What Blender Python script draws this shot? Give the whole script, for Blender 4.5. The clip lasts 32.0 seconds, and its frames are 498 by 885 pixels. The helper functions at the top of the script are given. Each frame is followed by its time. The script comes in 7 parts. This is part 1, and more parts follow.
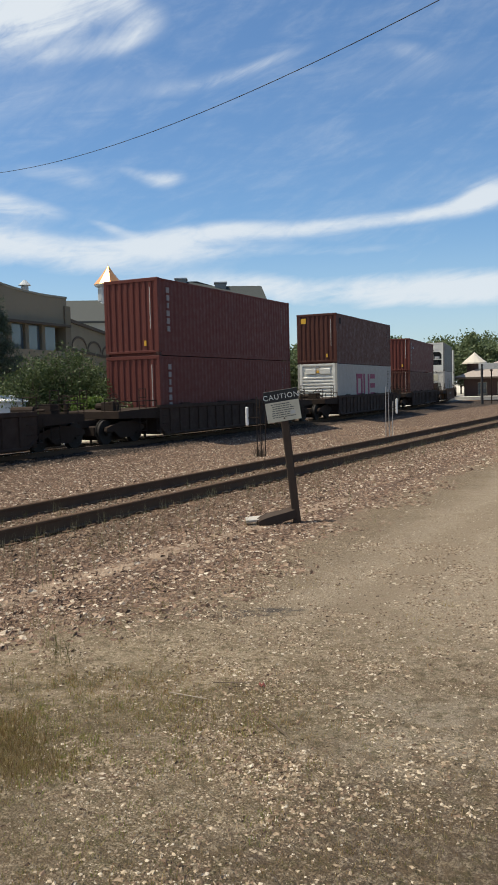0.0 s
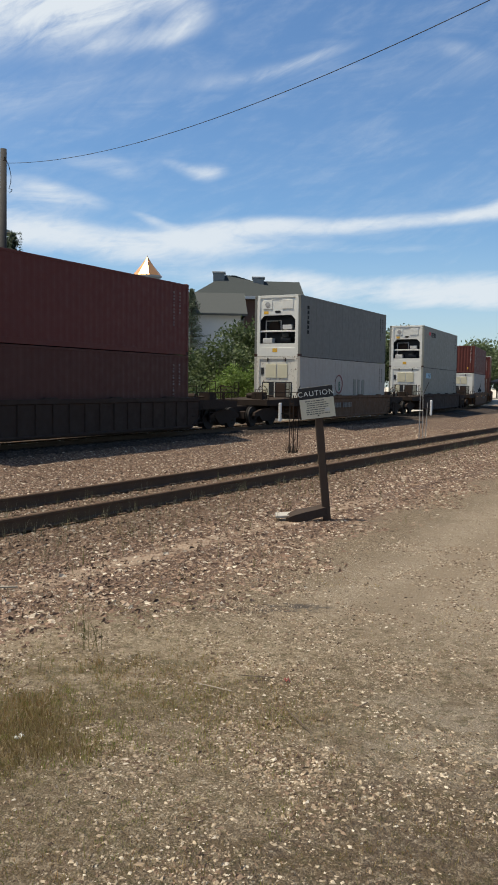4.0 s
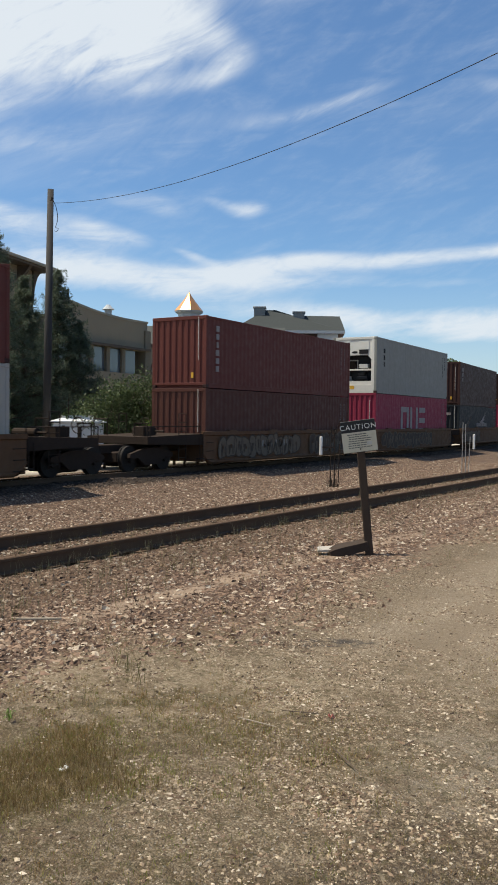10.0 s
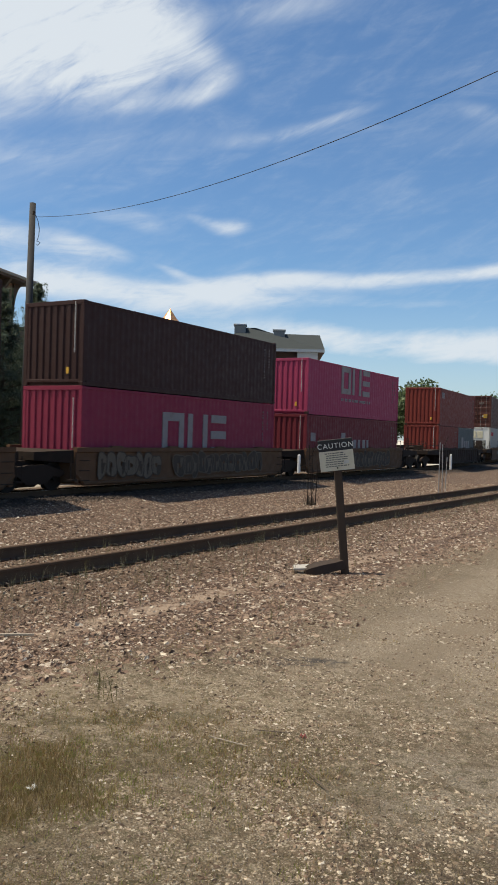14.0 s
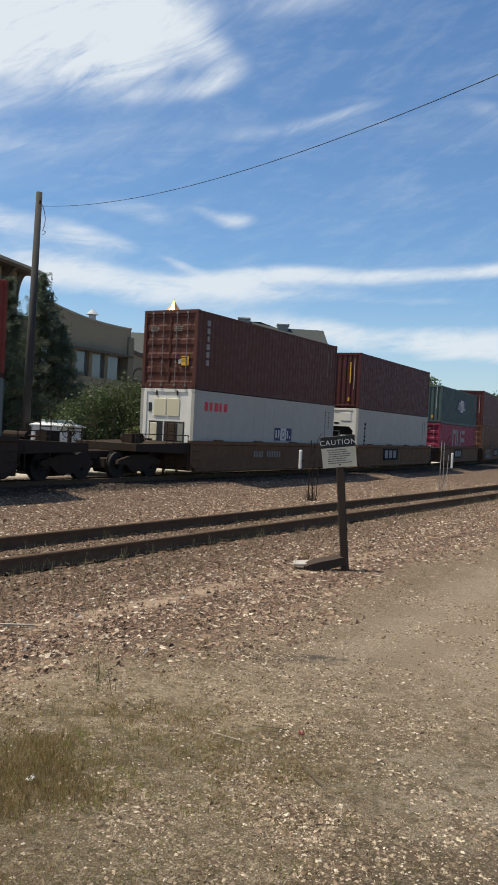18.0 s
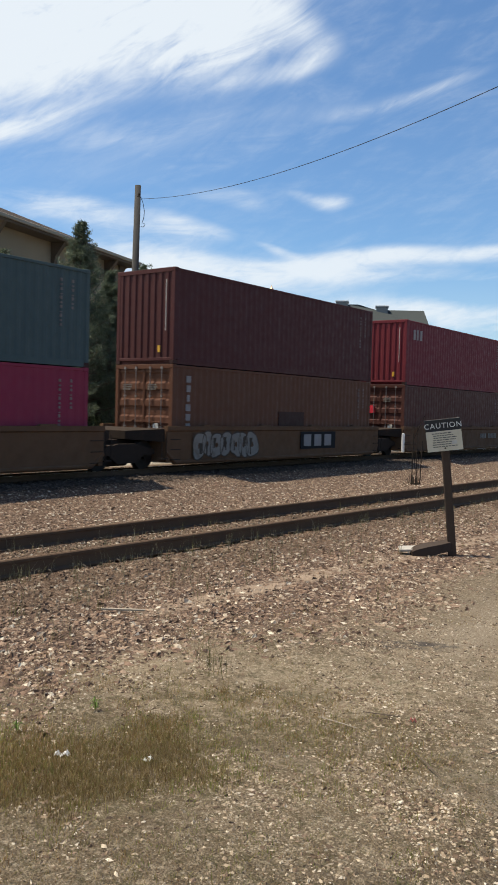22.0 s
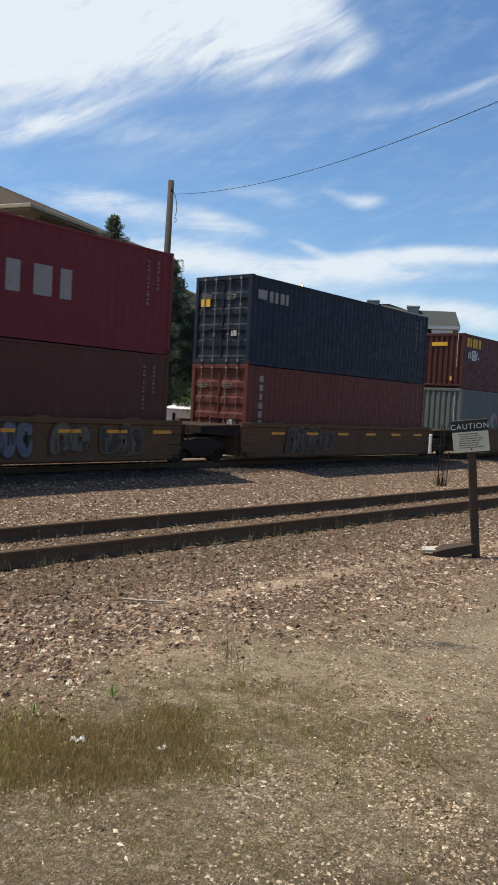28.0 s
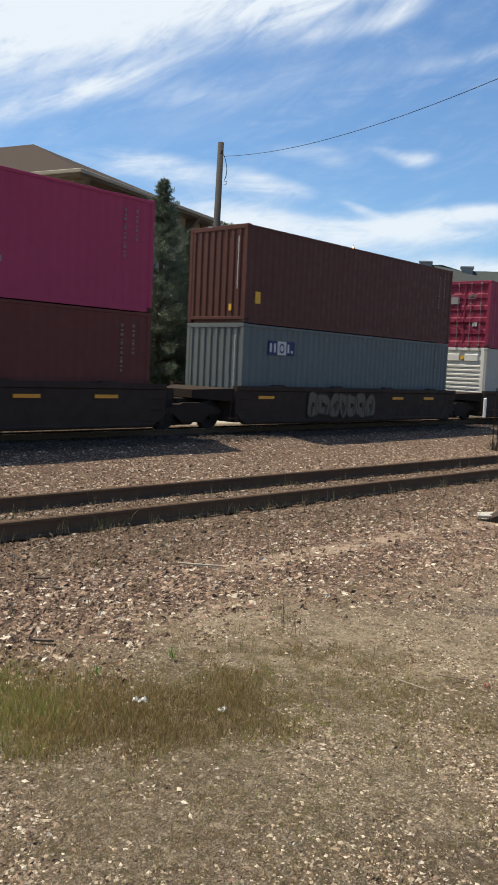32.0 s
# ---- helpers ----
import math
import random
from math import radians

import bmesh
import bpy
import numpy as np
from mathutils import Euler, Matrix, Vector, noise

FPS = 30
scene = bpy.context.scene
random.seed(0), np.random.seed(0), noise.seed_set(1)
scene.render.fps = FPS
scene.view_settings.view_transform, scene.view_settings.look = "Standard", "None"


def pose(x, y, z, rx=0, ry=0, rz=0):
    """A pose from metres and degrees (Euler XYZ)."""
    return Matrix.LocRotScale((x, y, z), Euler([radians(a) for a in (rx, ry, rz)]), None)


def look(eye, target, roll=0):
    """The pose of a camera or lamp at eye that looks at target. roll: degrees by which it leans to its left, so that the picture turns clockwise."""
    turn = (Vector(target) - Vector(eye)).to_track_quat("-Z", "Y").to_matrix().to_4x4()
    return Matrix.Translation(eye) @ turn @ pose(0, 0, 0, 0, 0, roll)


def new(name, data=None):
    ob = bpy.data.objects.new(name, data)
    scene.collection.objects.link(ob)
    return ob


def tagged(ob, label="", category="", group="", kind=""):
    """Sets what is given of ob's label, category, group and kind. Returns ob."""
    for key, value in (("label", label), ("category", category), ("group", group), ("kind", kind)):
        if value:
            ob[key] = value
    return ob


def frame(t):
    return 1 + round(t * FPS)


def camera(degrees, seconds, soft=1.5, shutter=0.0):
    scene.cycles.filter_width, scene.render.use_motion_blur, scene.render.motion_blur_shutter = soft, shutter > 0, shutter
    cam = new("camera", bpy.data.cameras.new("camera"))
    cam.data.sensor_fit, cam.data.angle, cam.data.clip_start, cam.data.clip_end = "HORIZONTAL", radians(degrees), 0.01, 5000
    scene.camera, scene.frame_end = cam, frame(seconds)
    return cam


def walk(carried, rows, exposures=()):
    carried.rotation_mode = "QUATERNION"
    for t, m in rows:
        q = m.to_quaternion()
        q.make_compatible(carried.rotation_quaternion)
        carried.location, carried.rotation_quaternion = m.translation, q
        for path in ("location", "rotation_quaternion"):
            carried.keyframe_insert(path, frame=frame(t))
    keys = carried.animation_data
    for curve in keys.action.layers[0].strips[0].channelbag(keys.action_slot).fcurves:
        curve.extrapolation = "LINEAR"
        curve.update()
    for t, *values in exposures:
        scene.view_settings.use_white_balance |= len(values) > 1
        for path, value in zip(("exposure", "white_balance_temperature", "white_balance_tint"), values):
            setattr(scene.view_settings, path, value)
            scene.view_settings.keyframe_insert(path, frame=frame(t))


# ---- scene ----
# Camera: held by a person standing beside the line, about 1.95 m over the gravel.
EYE = 1.95
cam = camera(33.13, 32.0, soft=1.7, shutter=0.12)
ROWS = [
    (0, 0.033, 0.053, -0.007, 26.50, -3.65, 1.48),
    (0.5, 0.044, 0.052, -0.004, 26.42, -3.76, 1.00),
    (1, 0.049, 0.047, -0.005, 26.50, -3.12, 0.83),
    (1.5, 0.049, 0.046, -0.006, 26.43, -2.72, 0.63),
    (2, 0.050, 0.046, -0.005, 26.74, -2.95, 0.47),
    (2.5, 0.040, 0.033, -0.005, 27.63, -3.30, 0.06),
    (4.5, 0.011, 0.044, -0.017, 28.82, -4.03, -0.75),
    (5, 0.004, 0.053, -0.018, 28.07, -4.41, -1.54),
    (5.5, -0.019, 0.051, -0.021, 28.56, -4.81, -2.50),
    (6, -0.008, 0.025, -0.026, 30.12, -3.99, -2.14),
    (6.5, -0.018, 0.014, -0.021, 31.66, -4.27, -1.55),
    (7, -0.018, 0.005, -0.024, 33.06, -4.05, -1.82),
    (7.5, -0.019, -0.007, -0.026, 33.64, -3.41, -1.98),
    (8, -0.022, -0.009, -0.026, 34.01, -2.93, -2.31),
    (8.5, -0.030, -0.011, -0.020, 34.34, -2.87, -2.23),
    (9, -0.011, -0.007, -0.017, 34.03, -2.43, -1.28),
    (9.5, 0.000, 0.001, -0.023, 32.64, -1.81, -0.69),
    (10, 0.004, 0.004, -0.016, 31.53, -1.67, -0.70),
    (10.5, -0.009, -0.006, -0.022, 30.79, -1.64, -1.55),
    (11, -0.008, -0.004, -0.021, 30.28, -1.13, -0.96),
    (11.5, -0.003, 0.007, -0.018, 30.21, -0.76, -0.19),
    (12, 0.004, 0.035, -0.014, 29.75, -0.89, 0.06),
    (12.5, 0.011, 0.039, -0.009, 29.20, -1.18, -0.09),
    (13, 0.013, 0.028, -0.009, 29.71, -1.68, 0.01),
    (13.5, -0.003, 0.020, -0.008, 30.40, -1.60, -0.65),
    (14, 0.021, 0.005, -0.011, 30.09, -0.48, -1.64),
    (14.5, 0.024, 0.016, -0.003, 28.50, 0.09, -2.46),
    (15, 0.020, -0.012, 0.007, 28.71, -0.12, -2.80),
    (15.5, 0.020, -0.015, 0.005, 29.24, 0.25, -2.66),
    (17.5, -0.002, 0.001, 0.003, 29.66, -1.01, -3.46),
    (18, -0.002, -0.002, 0.003, 30.18, -0.91, -2.86),
    (18.5, -0.002, -0.007, 0.004, 31.38, -1.33, -2.15),
    (19, -0.017, -0.013, 0.004, 33.60, -1.62, -1.24),
    (19.5, -0.024, 0.000, 0.009, 36.55, -2.70, -0.62),
    (20, -0.026, -0.021, 0.003, 37.72, -3.75, -0.82),
    (20.5, -0.021, -0.026, 0.010, 38.35, -3.72, -0.60),
    (21, -0.017, -0.025, 0.012, 39.01, -3.20, -0.49),
    (21.5, -0.022, -0.024, 0.015, 38.07, -2.64, -0.63),
    (22, -0.024, -0.029, 0.017, 36.99, -2.19, -1.53),
    (22.5, -0.016, -0.026, 0.018, 36.91, -2.06, -2.36),
    (23, -0.005, -0.021, 0.009, 37.39, -2.53, -2.78),
    (23.5, -0.013, -0.024, 0.006, 37.93, -2.91, -2.44),
    (24, -0.010, -0.027, 0.020, 38.28, -1.54, -2.05),
    (24.5, -0.021, -0.014, 0.025, 39.36, -1.37, -3.06),
    (25, -0.014, -0.010, 0.014, 39.00, -2.70, -3.91),
    (25.5, 0.004, -0.004, 0.005, 37.35, -2.91, -3.72),
    (27.5, 0.018, -0.016, 0.005, 38.31, -2.59, -2.72),
    (28, 0.011, -0.021, -0.003, 38.91, -2.45, -2.90),
    (28.5, 0.014, -0.023, 0.005, 39.64, -2.65, -2.36),
    (29, 0.020, -0.026, 0.019, 40.22, -3.38, -1.68),
    (29.5, 0.005, -0.036, 0.009, 40.47, -3.81, -1.97),
    (30, 0.004, -0.033, 0.010, 41.06, -4.00, -1.91),
    (30.5, 0.000, -0.032, 0.009, 41.64, -4.10, -1.49),
    (31, -0.001, -0.030, 0.008, 41.58, -4.20, -1.48),
    (31.5, -0.016, -0.040, 0.010, 41.83, -4.62, -1.74),
    (32, -0.028, -0.050, 0.008, 42.30, -5.05, -2.54),
]
walk(cam, [(t, pose(x, y, EYE + z, 90 + pitch, roll, yaw)) for t, x, y, z, yaw, pitch, roll in ROWS],
     [(0, 0.26), (5, 0.27), (6, 0.30), (8, 0.38), (10, 0.29), (12, 0.29), (14, 0.21), (16, 0.22), (18, 0.27), (19, 0.32), (20, 0.37), (22, 0.40), (23.2, 0.37), (24, 0.27), (24.8, 0.37), (25.5, 0.40), (28, 0.36), (32, 0.43)])

# ---- light: high sun from beyond the train, thin cirrus in a blue sky ----
SUN_AZ, SUN_EL = -119.0, 67.0
sun_dir = Vector((math.sin(radians(SUN_AZ)) * math.cos(radians(SUN_EL)), math.cos(radians(SUN_AZ)) * math.cos(radians(SUN_EL)), math.sin(radians(SUN_EL))))
sun_data = bpy.data.lights.new("sun", "SUN")
sun_data.energy, sun_data.angle, sun_data.color = 5.0, radians(0.55), (1.0, 0.91, 0.75)
sun = new("sun", sun_data)
sun.matrix_world = look(sun_dir * 100, (0, 0, 0))

world = bpy.data.worlds.new("sky")
scene.world = world
world.use_nodes = True
WT = world.node_tree
WT.nodes.clear()


def wn(kind):
    return WT.nodes.new(kind)


def wmath(op, a, b=None, clamp=False):
    n = wn("ShaderNodeMath")
    n.operation, n.use_clamp = op, clamp
    for i, q in enumerate((a, b)):
        if q is None:
            continue
        if isinstance(q, (int, float)):
            n.inputs[i].default_value = q
        else:
            WT.links.new(q, n.inputs[i])
    return n.outputs[0]


def wramp(src, lo, hi):
    n = wn("ShaderNodeMapRange")
    n.interpolation_type = "SMOOTHSTEP"
    WT.links.new(src, n.inputs["Value"])
    n.inputs["From Min"].default_value, n.inputs["From Max"].default_value = lo, hi
    return n.outputs[0]


def wnoise(vec, scale, detail=6.0, rough=0.55, dist=0.0):
    n = wn("ShaderNodeTexNoise")
    n.inputs["Scale"].default_value, n.inputs["Detail"].default_value = scale, detail
    n.inputs["Roughness"].default_value, n.inputs["Distortion"].default_value = rough, dist
    WT.links.new(vec, n.inputs["Vector"])
    return n.outputs["Fac"]


sky = wn("ShaderNodeTexSky")
sky.sky_type = "NISHITA"
sky.sun_disc, sky.sun_elevation, sky.sun_rotation = False, radians(SUN_EL), radians(SUN_AZ)
sky.air_density, sky.dust_density, sky.ozone_density = 1.0, 0.6, 1.6
coord = wn("ShaderNodeTexCoord")
sep = wn("ShaderNodeSeparateXYZ")
WT.links.new(coord.outputs["Generated"], sep.inputs[0])
# directions as azimuth and elevation in degrees, for the cirrus
AZ = wmath("MULTIPLY", wmath("ARCTAN2", sep.outputs[0], sep.outputs[1]), 57.29578)
EL = wmath("MULTIPLY", wmath("ARCSINE", sep.outputs[2]), 57.29578)


def wplane(rot, along, across, shift):
    """The sky's angles turned and stretched, so that noise in them runs in streaks."""
    c, s = math.cos(radians(rot)), math.sin(radians(rot))
    u = wmath("ADD", wmath("MULTIPLY", AZ, c / along), wmath("MULTIPLY", EL, s / along))
    v = wmath("SUBTRACT", wmath("MULTIPLY", EL, c / across), wmath("MULTIPLY", AZ, s / across))
    n = wn("ShaderNodeCombineXYZ")
    WT.links.new(u, n.inputs[0])
    WT.links.new(v, n.inputs[1])
    n.inputs[2].default_value = shift
    return n.outputs[0]


def wblob(az, el, along, across, rot, k):
    """A soft tilted ellipse of cloud."""
    c, s = math.cos(radians(rot)), math.sin(radians(rot))
    a, e = wmath("SUBTRACT", AZ, az), wmath("SUBTRACT", EL, el)
    u = wmath("ADD", wmath("MULTIPLY", a, c / along), wmath("MULTIPLY", e, s / along))
    v = wmath("SUBTRACT", wmath("MULTIPLY", e, c / across), wmath("MULTIPLY", a, s / across))
    r = wmath("ADD", wmath("MULTIPLY", u, u), wmath("MULTIPLY", v, v))
    return wmath("MULTIPLY", wmath("POWER", 2.71828, wmath("MULTIPLY", r, -1.0)), k)


def wsum(blobs):
    out = wblob(*blobs[0])
    for b in blobs[1:]:
        out = wmath("ADD", out, wblob(*b))
    return out


streak_high = wmath("ADD", wmath("MULTIPLY", wnoise(wplane(24, 9.0, 2.2, 1.3), 1.0, 8, 0.60, 1.2), 0.7), wmath("MULTIPLY", wnoise(wplane(30, 3.0, 0.9, 5.2), 1.0, 7, 0.65, 0.8), 0.3))
streak_low = wmath("ADD", wmath("MULTIPLY", wnoise(wplane(6, 7.0, 1.7, 8.1), 1.0, 8, 0.60, 0.9), 0.65), wmath("MULTIPLY", wnoise(wplane(12, 2.2, 0.8, 3.4), 1.0, 7, 0.65, 0.6), 0.35))
HIGH = [(-33.2, 22.6, 2.4, 0.75, 32, 0.50), (-37.0, 21.3, 5.5, 0.75, 12, 0.50), (-34.2, 24.2, 2.2, 1.1, -20, 0.55), (-40.0, 22.6, 5.0, 1.0, 14, 0.5), (-52.4, 17.5, 4.4, 0.65, 24, 0.70), (-58.0, 15.4, 4.5, 0.9, 20, 0.6),
        (-29.5, 19.5, 4.0, 0.65, 8, 0.42), (-24.8, 20.75, 3.6, 0.40, 15, 0.55), (-39.0, 19.0, 8.0, 1.0, 8, 0.36), (-47.0, 17.4, 7.0, 1.1, 4, 0.34), (-15.6, 20.9, 2.0, 0.6, -14, 0.42), (-14, 19.6, 9.0, 1.2, 3, 0.34),
        (-29, 27.0, 7, 1.2, 8, 0.5), (-48.5, 15.2, 8.0, 1.6, 10, 0.30), (-75, 22, 14, 5, 10, 0.9), (-20, 36, 26, 4, 12, 0.5)]
LOW = [(-31.6, 13.9, 1.4, 0.62, 8, 0.80), (-33.6, 14.2, 1.8, 0.5, -16, 0.50), (-37.2, 13.8, 2.0, 0.9, -10, 0.45), (-40.2, 14.3, 2.0, 0.8, 0, 0.38), (-42.0, 12.2, 2.1, 0.85, -12, 0.72), (-39.2, 11.8, 1.5, 0.65, -8, 0.45), (-51.0, 12.9, 4.4, 1.05, -2, 0.78), (-46.5, 12.6, 3.0, 0.9, -6, 0.58),
       (-35.4, 10.8, 1.6, 0.34, -18, 0.62), (-42.4, 10.0, 3.8, 1.2, -9, 0.92), (-37.0, 9.2, 3.8, 1.05, 0, 0.88), (-32.0, 9.9, 3.6, 0.85, 8, 0.95), (-28.2, 10.5, 3.0, 0.60, 5, 0.85), (-23.6, 10.5, 4.4, 0.60, 2, 0.72), (-18.0, 10.9, 5.0, 0.58, 5, 0.60),
       (-11.0, 11.9, 1.9, 0.80, 24, 1.0), (-13.8, 11.1, 3.0, 0.42, 8, 0.72), (-6, 12.6, 5, 1.2, 10, 0.8), (-29.0, 9.1, 6.0, 0.75, 2, 0.52), (-20.0, 9.1, 7.0, 0.45, 0, 0.42), (-47.0, 9.6, 5.5, 1.2, -4, 0.70),
       (-25.0, 6.8, 3.6, 0.95, -6, 0.85), (-17.0, 6.3, 6.0, 1.2, 0, 1.05), (-9.0, 6.2, 6.5, 1.2, 0, 1.0), (-31, 7.2, 6, 1.1, -4, 0.7), (-60, 9.5, 9, 1.5, 0, 0.7)]
# the bank of thick cirrus, with a lower edge that climbs to the north
bank_low = wmath("SUBTRACT", EL, wmath("ADD", 19.3, wmath("MULTIPLY", wmath("ADD", AZ, 46.0), 0.256)))
bank_end = wmath("ADD", wmath("MULTIPLY", AZ, -1.0), wmath("MULTIPLY", EL, -0.5))
cirrus_bank = wmath("MULTIPLY", wmath("MULTIPLY", wramp(bank_low, -1.6, 5.2), wramp(bank_end, 19.0, 27.5)), 1.75)
high = wmath("MULTIPLY", wramp(wmath("MULTIPLY", wmath("ADD", wsum(HIGH), cirrus_bank), wmath("SUBTRACT", wmath("MULTIPLY", streak_high, 3.0), 0.55)), 0.04, 1.45), 0.95)
low = wmath("MULTIPLY", wramp(wmath("MULTIPLY", wsum(LOW), wmath("SUBTRACT", wmath("MULTIPLY", streak_low, 2.4), 0.30)), 0.10, 1.20), 0.90)
thin = wmath("MULTIPLY", wramp(wmath("ADD", wmath("MULTIPLY", streak_low, 0.5), wmath("MULTIPLY", streak_high, 0.5)), 0.42, 0.80), 0.30)
haze = wmath("MULTIPLY", wmath("SUBTRACT", 1.0, wramp(sep.outputs[2], 0.0, 0.20)), 0.34)
veil = wmath("MAXIMUM", wmath("MAXIMUM", high, low), wmath("MAXIMUM", thin, haze))
tint = wn("ShaderNodeMix")
tint.data_type, tint.blend_type = "RGBA", "MULTIPLY"
tint.inputs[0].default_value = 1.0
WT.links.new(sky.outputs[0], tint.inputs[6])
tint.inputs[7].default_value = (0.86, 1.12, 1.32, 1)
mixc = wn("ShaderNodeMix")
mixc.data_type = "RGBA"
WT.links.new(veil, mixc.inputs[0])
WT.links.new(tint.outputs[2], mixc.inputs[6])
mixc.inputs[7].default_value = (7.9, 8.5, 9.0, 1)
back = wn("ShaderNodeBackground")
back.inputs["Strength"].default_value = 0.081
WT.links.new(mixc.outputs[2], back.inputs["Color"])
outw = wn("ShaderNodeOutputWorld")
WT.links.new(back.outputs[0], outw.inputs[0])


# ---- materials ----
class Mat:
    """A small builder for node materials."""

    def __init__(self, name, rough=0.7, metal=0.0, spec=0.4):
        self.m = bpy.data.materials.new(name)
        self.m.use_nodes = True
        self.t = self.m.node_tree
        self.b = self.t.nodes["Principled BSDF"]
        self.b.inputs["Roughness"].default_value = rough
        self.b.inputs["Metallic"].default_value = metal
        self.b.inputs["Specular IOR Level"].default_value = spec
        self.tc = self.t.nodes.new("ShaderNodeTexCoord")

    def link(self, a, b):
        self.t.links.new(a, b)

    def vec(self, scale=(1, 1, 1)):
        n = self.t.nodes.new("ShaderNodeMapping")
        n.inputs["Scale"].default_value = scale
        self.link(self.tc.outputs["Object"], n.inputs[0])
        return n.outputs[0]

    def noise(self, scale, detail=5.0, rough=0.6, stretch=(1, 1, 1), dist=0.0):
        n = self.t.nodes.new("ShaderNodeTexNoise")
        n.inputs["Scale"].default_value, n.inputs["Detail"].default_value = scale, detail
        n.inputs["Roughness"].default_value, n.inputs["Distortion"].default_value = rough, dist
        self.link(self.vec(stretch), n.inputs["Vector"])
        return n.outputs["Fac"]

    def voronoi(self, scale, out="Distance", stretch=(1, 1, 1)):
        n = self.t.nodes.new("ShaderNodeTexVoronoi")
        n.inputs["Scale"].default_value = scale
        self.link(self.vec(stretch), n.inputs["Vector"])
        return n.outputs[out]

    def ramp(self, src, lo, hi, a=0.0, b=1.0):
        n = self.t.nodes.new("ShaderNodeMapRange")
        n.interpolation_type = "SMOOTHSTEP"
        self.link(src, n.inputs["Value"])
        for key, v in (("From Min", lo), ("From Max", hi), ("To Min", a), ("To Max", b)):
            n.inputs[key].default_value = v
        return n.outputs[0]

    def math(self, op, a, b):
        n = self.t.nodes.new("ShaderNodeMath")
        n.operation = op
        for i, q in enumerate((a, b)):
            if isinstance(q, (int, float)):
                n.inputs[i].default_value = q
            else:
                self.link(q, n.inputs[i])
        return n.outputs[0]

    def mix(self, f, a, b):
        n = self.t.nodes.new("ShaderNodeMix")
        n.data_type = "RGBA"
        for key, q in ((0, f), (6, a), (7, b)):
            if isinstance(q, (int, float)):
                n.inputs[key].default_value = q
            elif isinstance(q, tuple):
                n.inputs[key].default_value = (*q[:3], 1)
            else:
                self.link(q, n.inputs[key])
        return n.outputs[2]

    def island(self):
        return self.t.nodes.new("ShaderNodeNewGeometry").outputs["Random Per Island"]

    def random(self):
        return self.t.nodes.new("ShaderNodeObjectInfo").outputs["Random"]

    def palette(self, src, stops):
        n = self.t.nodes.new("ShaderNodeValToRGB")
        e = n.color_ramp.elements
        while len(e) < len(stops):
            e.new(0.5)
        for k, (p, c) in zip(e, stops):
            k.position, k.color = p, (*c, 1)
        self.link(src, n.inputs[0])
        return n.outputs[0]

    def color(self, c):
        if isinstance(c, tuple):
            self.b.inputs["Base Color"].default_value = (*c, 1)
        else:
            self.link(c, self.b.inputs["Base Color"])

    def rough(self, r):
        self.link(r, self.b.inputs["Roughness"])

    def translucent(self, c, f):
        """Lets part of the light through thin leaves and blades."""
        n, mx = self.t.nodes.new("ShaderNodeBsdfTranslucent"), self.t.nodes.new("ShaderNodeMixShader")
        self.link(c, n.inputs["Color"])
        mx.inputs[0].default_value = f
        self.link(self.b.outputs[0], mx.inputs[1])
        self.link(n.outputs[0], mx.inputs[2])
        self.link(mx.outputs[0], self.t.nodes["Material Output"].inputs["Surface"])

    def bump(self, h, strength=0.3, dist=0.02):
        n = self.t.nodes.new("ShaderNodeBump")
        n.inputs["Strength"].default_value, n.inputs["Distance"].default_value = strength, dist
        self.link(h, n.inputs["Height"])
        self.link(n.outputs[0], self.b.inputs["Normal"])


def sc(c, k):
    return tuple(min(1.0, q * k) for q in c)


def simple(name, c, rough=0.7, metal=0.0, var=0.25, scale=6.0, bump=0.15, bscale=60.0, dirt=None, amount=0.4, spec=0.3):
    m = Mat(name, rough, metal, spec)
    col = m.mix(m.noise(scale, 6), sc(c, 1 - var), sc(c, 1 + var))
    if dirt:
        col = m.mix(m.ramp(m.noise(scale * 0.37, 7, 0.7), 0.5, 0.75, 0, amount), col, dirt)
    m.color(col)
    m.rough(m.ramp(m.noise(scale * 2, 4), 0.2, 0.8, max(0.05, rough - 0.12), min(1, rough + 0.12)))
    if bump:
        m.bump(m.noise(bscale, 4), bump, 0.01)
    return m.m


def paint(name, c, rust=0.14, fade=0.14, rough=0.55, spread=0.66):
    """Weathered container paint: chalky fading, vertical dirt runs, rust freckles."""
    m = Mat(name, rough, 0, 0.14)
    fine = m.noise(3.0, 6, 0.6)
    col = m.mix(fine, sc(c, 1 - fade), sc(c, 1 + fade * 0.7))
    runs = m.ramp(m.noise(5.0, 5, 0.65, (1.0, 1.0, 0.10)), 0.54, 0.84, 0, 0.22)
    col = m.mix(runs, col, sc(c, 0.5))
    chalk = m.ramp(m.noise(0.45, 4, 0.6), 0.5, 0.8, 0, 0.28)
    col = m.mix(chalk, col, sc(c, 1.25))
    spots = m.ramp(m.noise(9.0, 8, 0.72, (1, 1, 0.6)), spread, spread + 0.10, 0, rust)
    col = m.mix(spots, col, (0.12, 0.045, 0.02))
    m.color(col)
    m.rough(m.ramp(m.noise(4, 5), 0.25, 0.75, rough - 0.12, min(0.95, rough + 0.2)))
    m.bump(m.noise(14, 5), 0.12, 0.006)
    return m.m


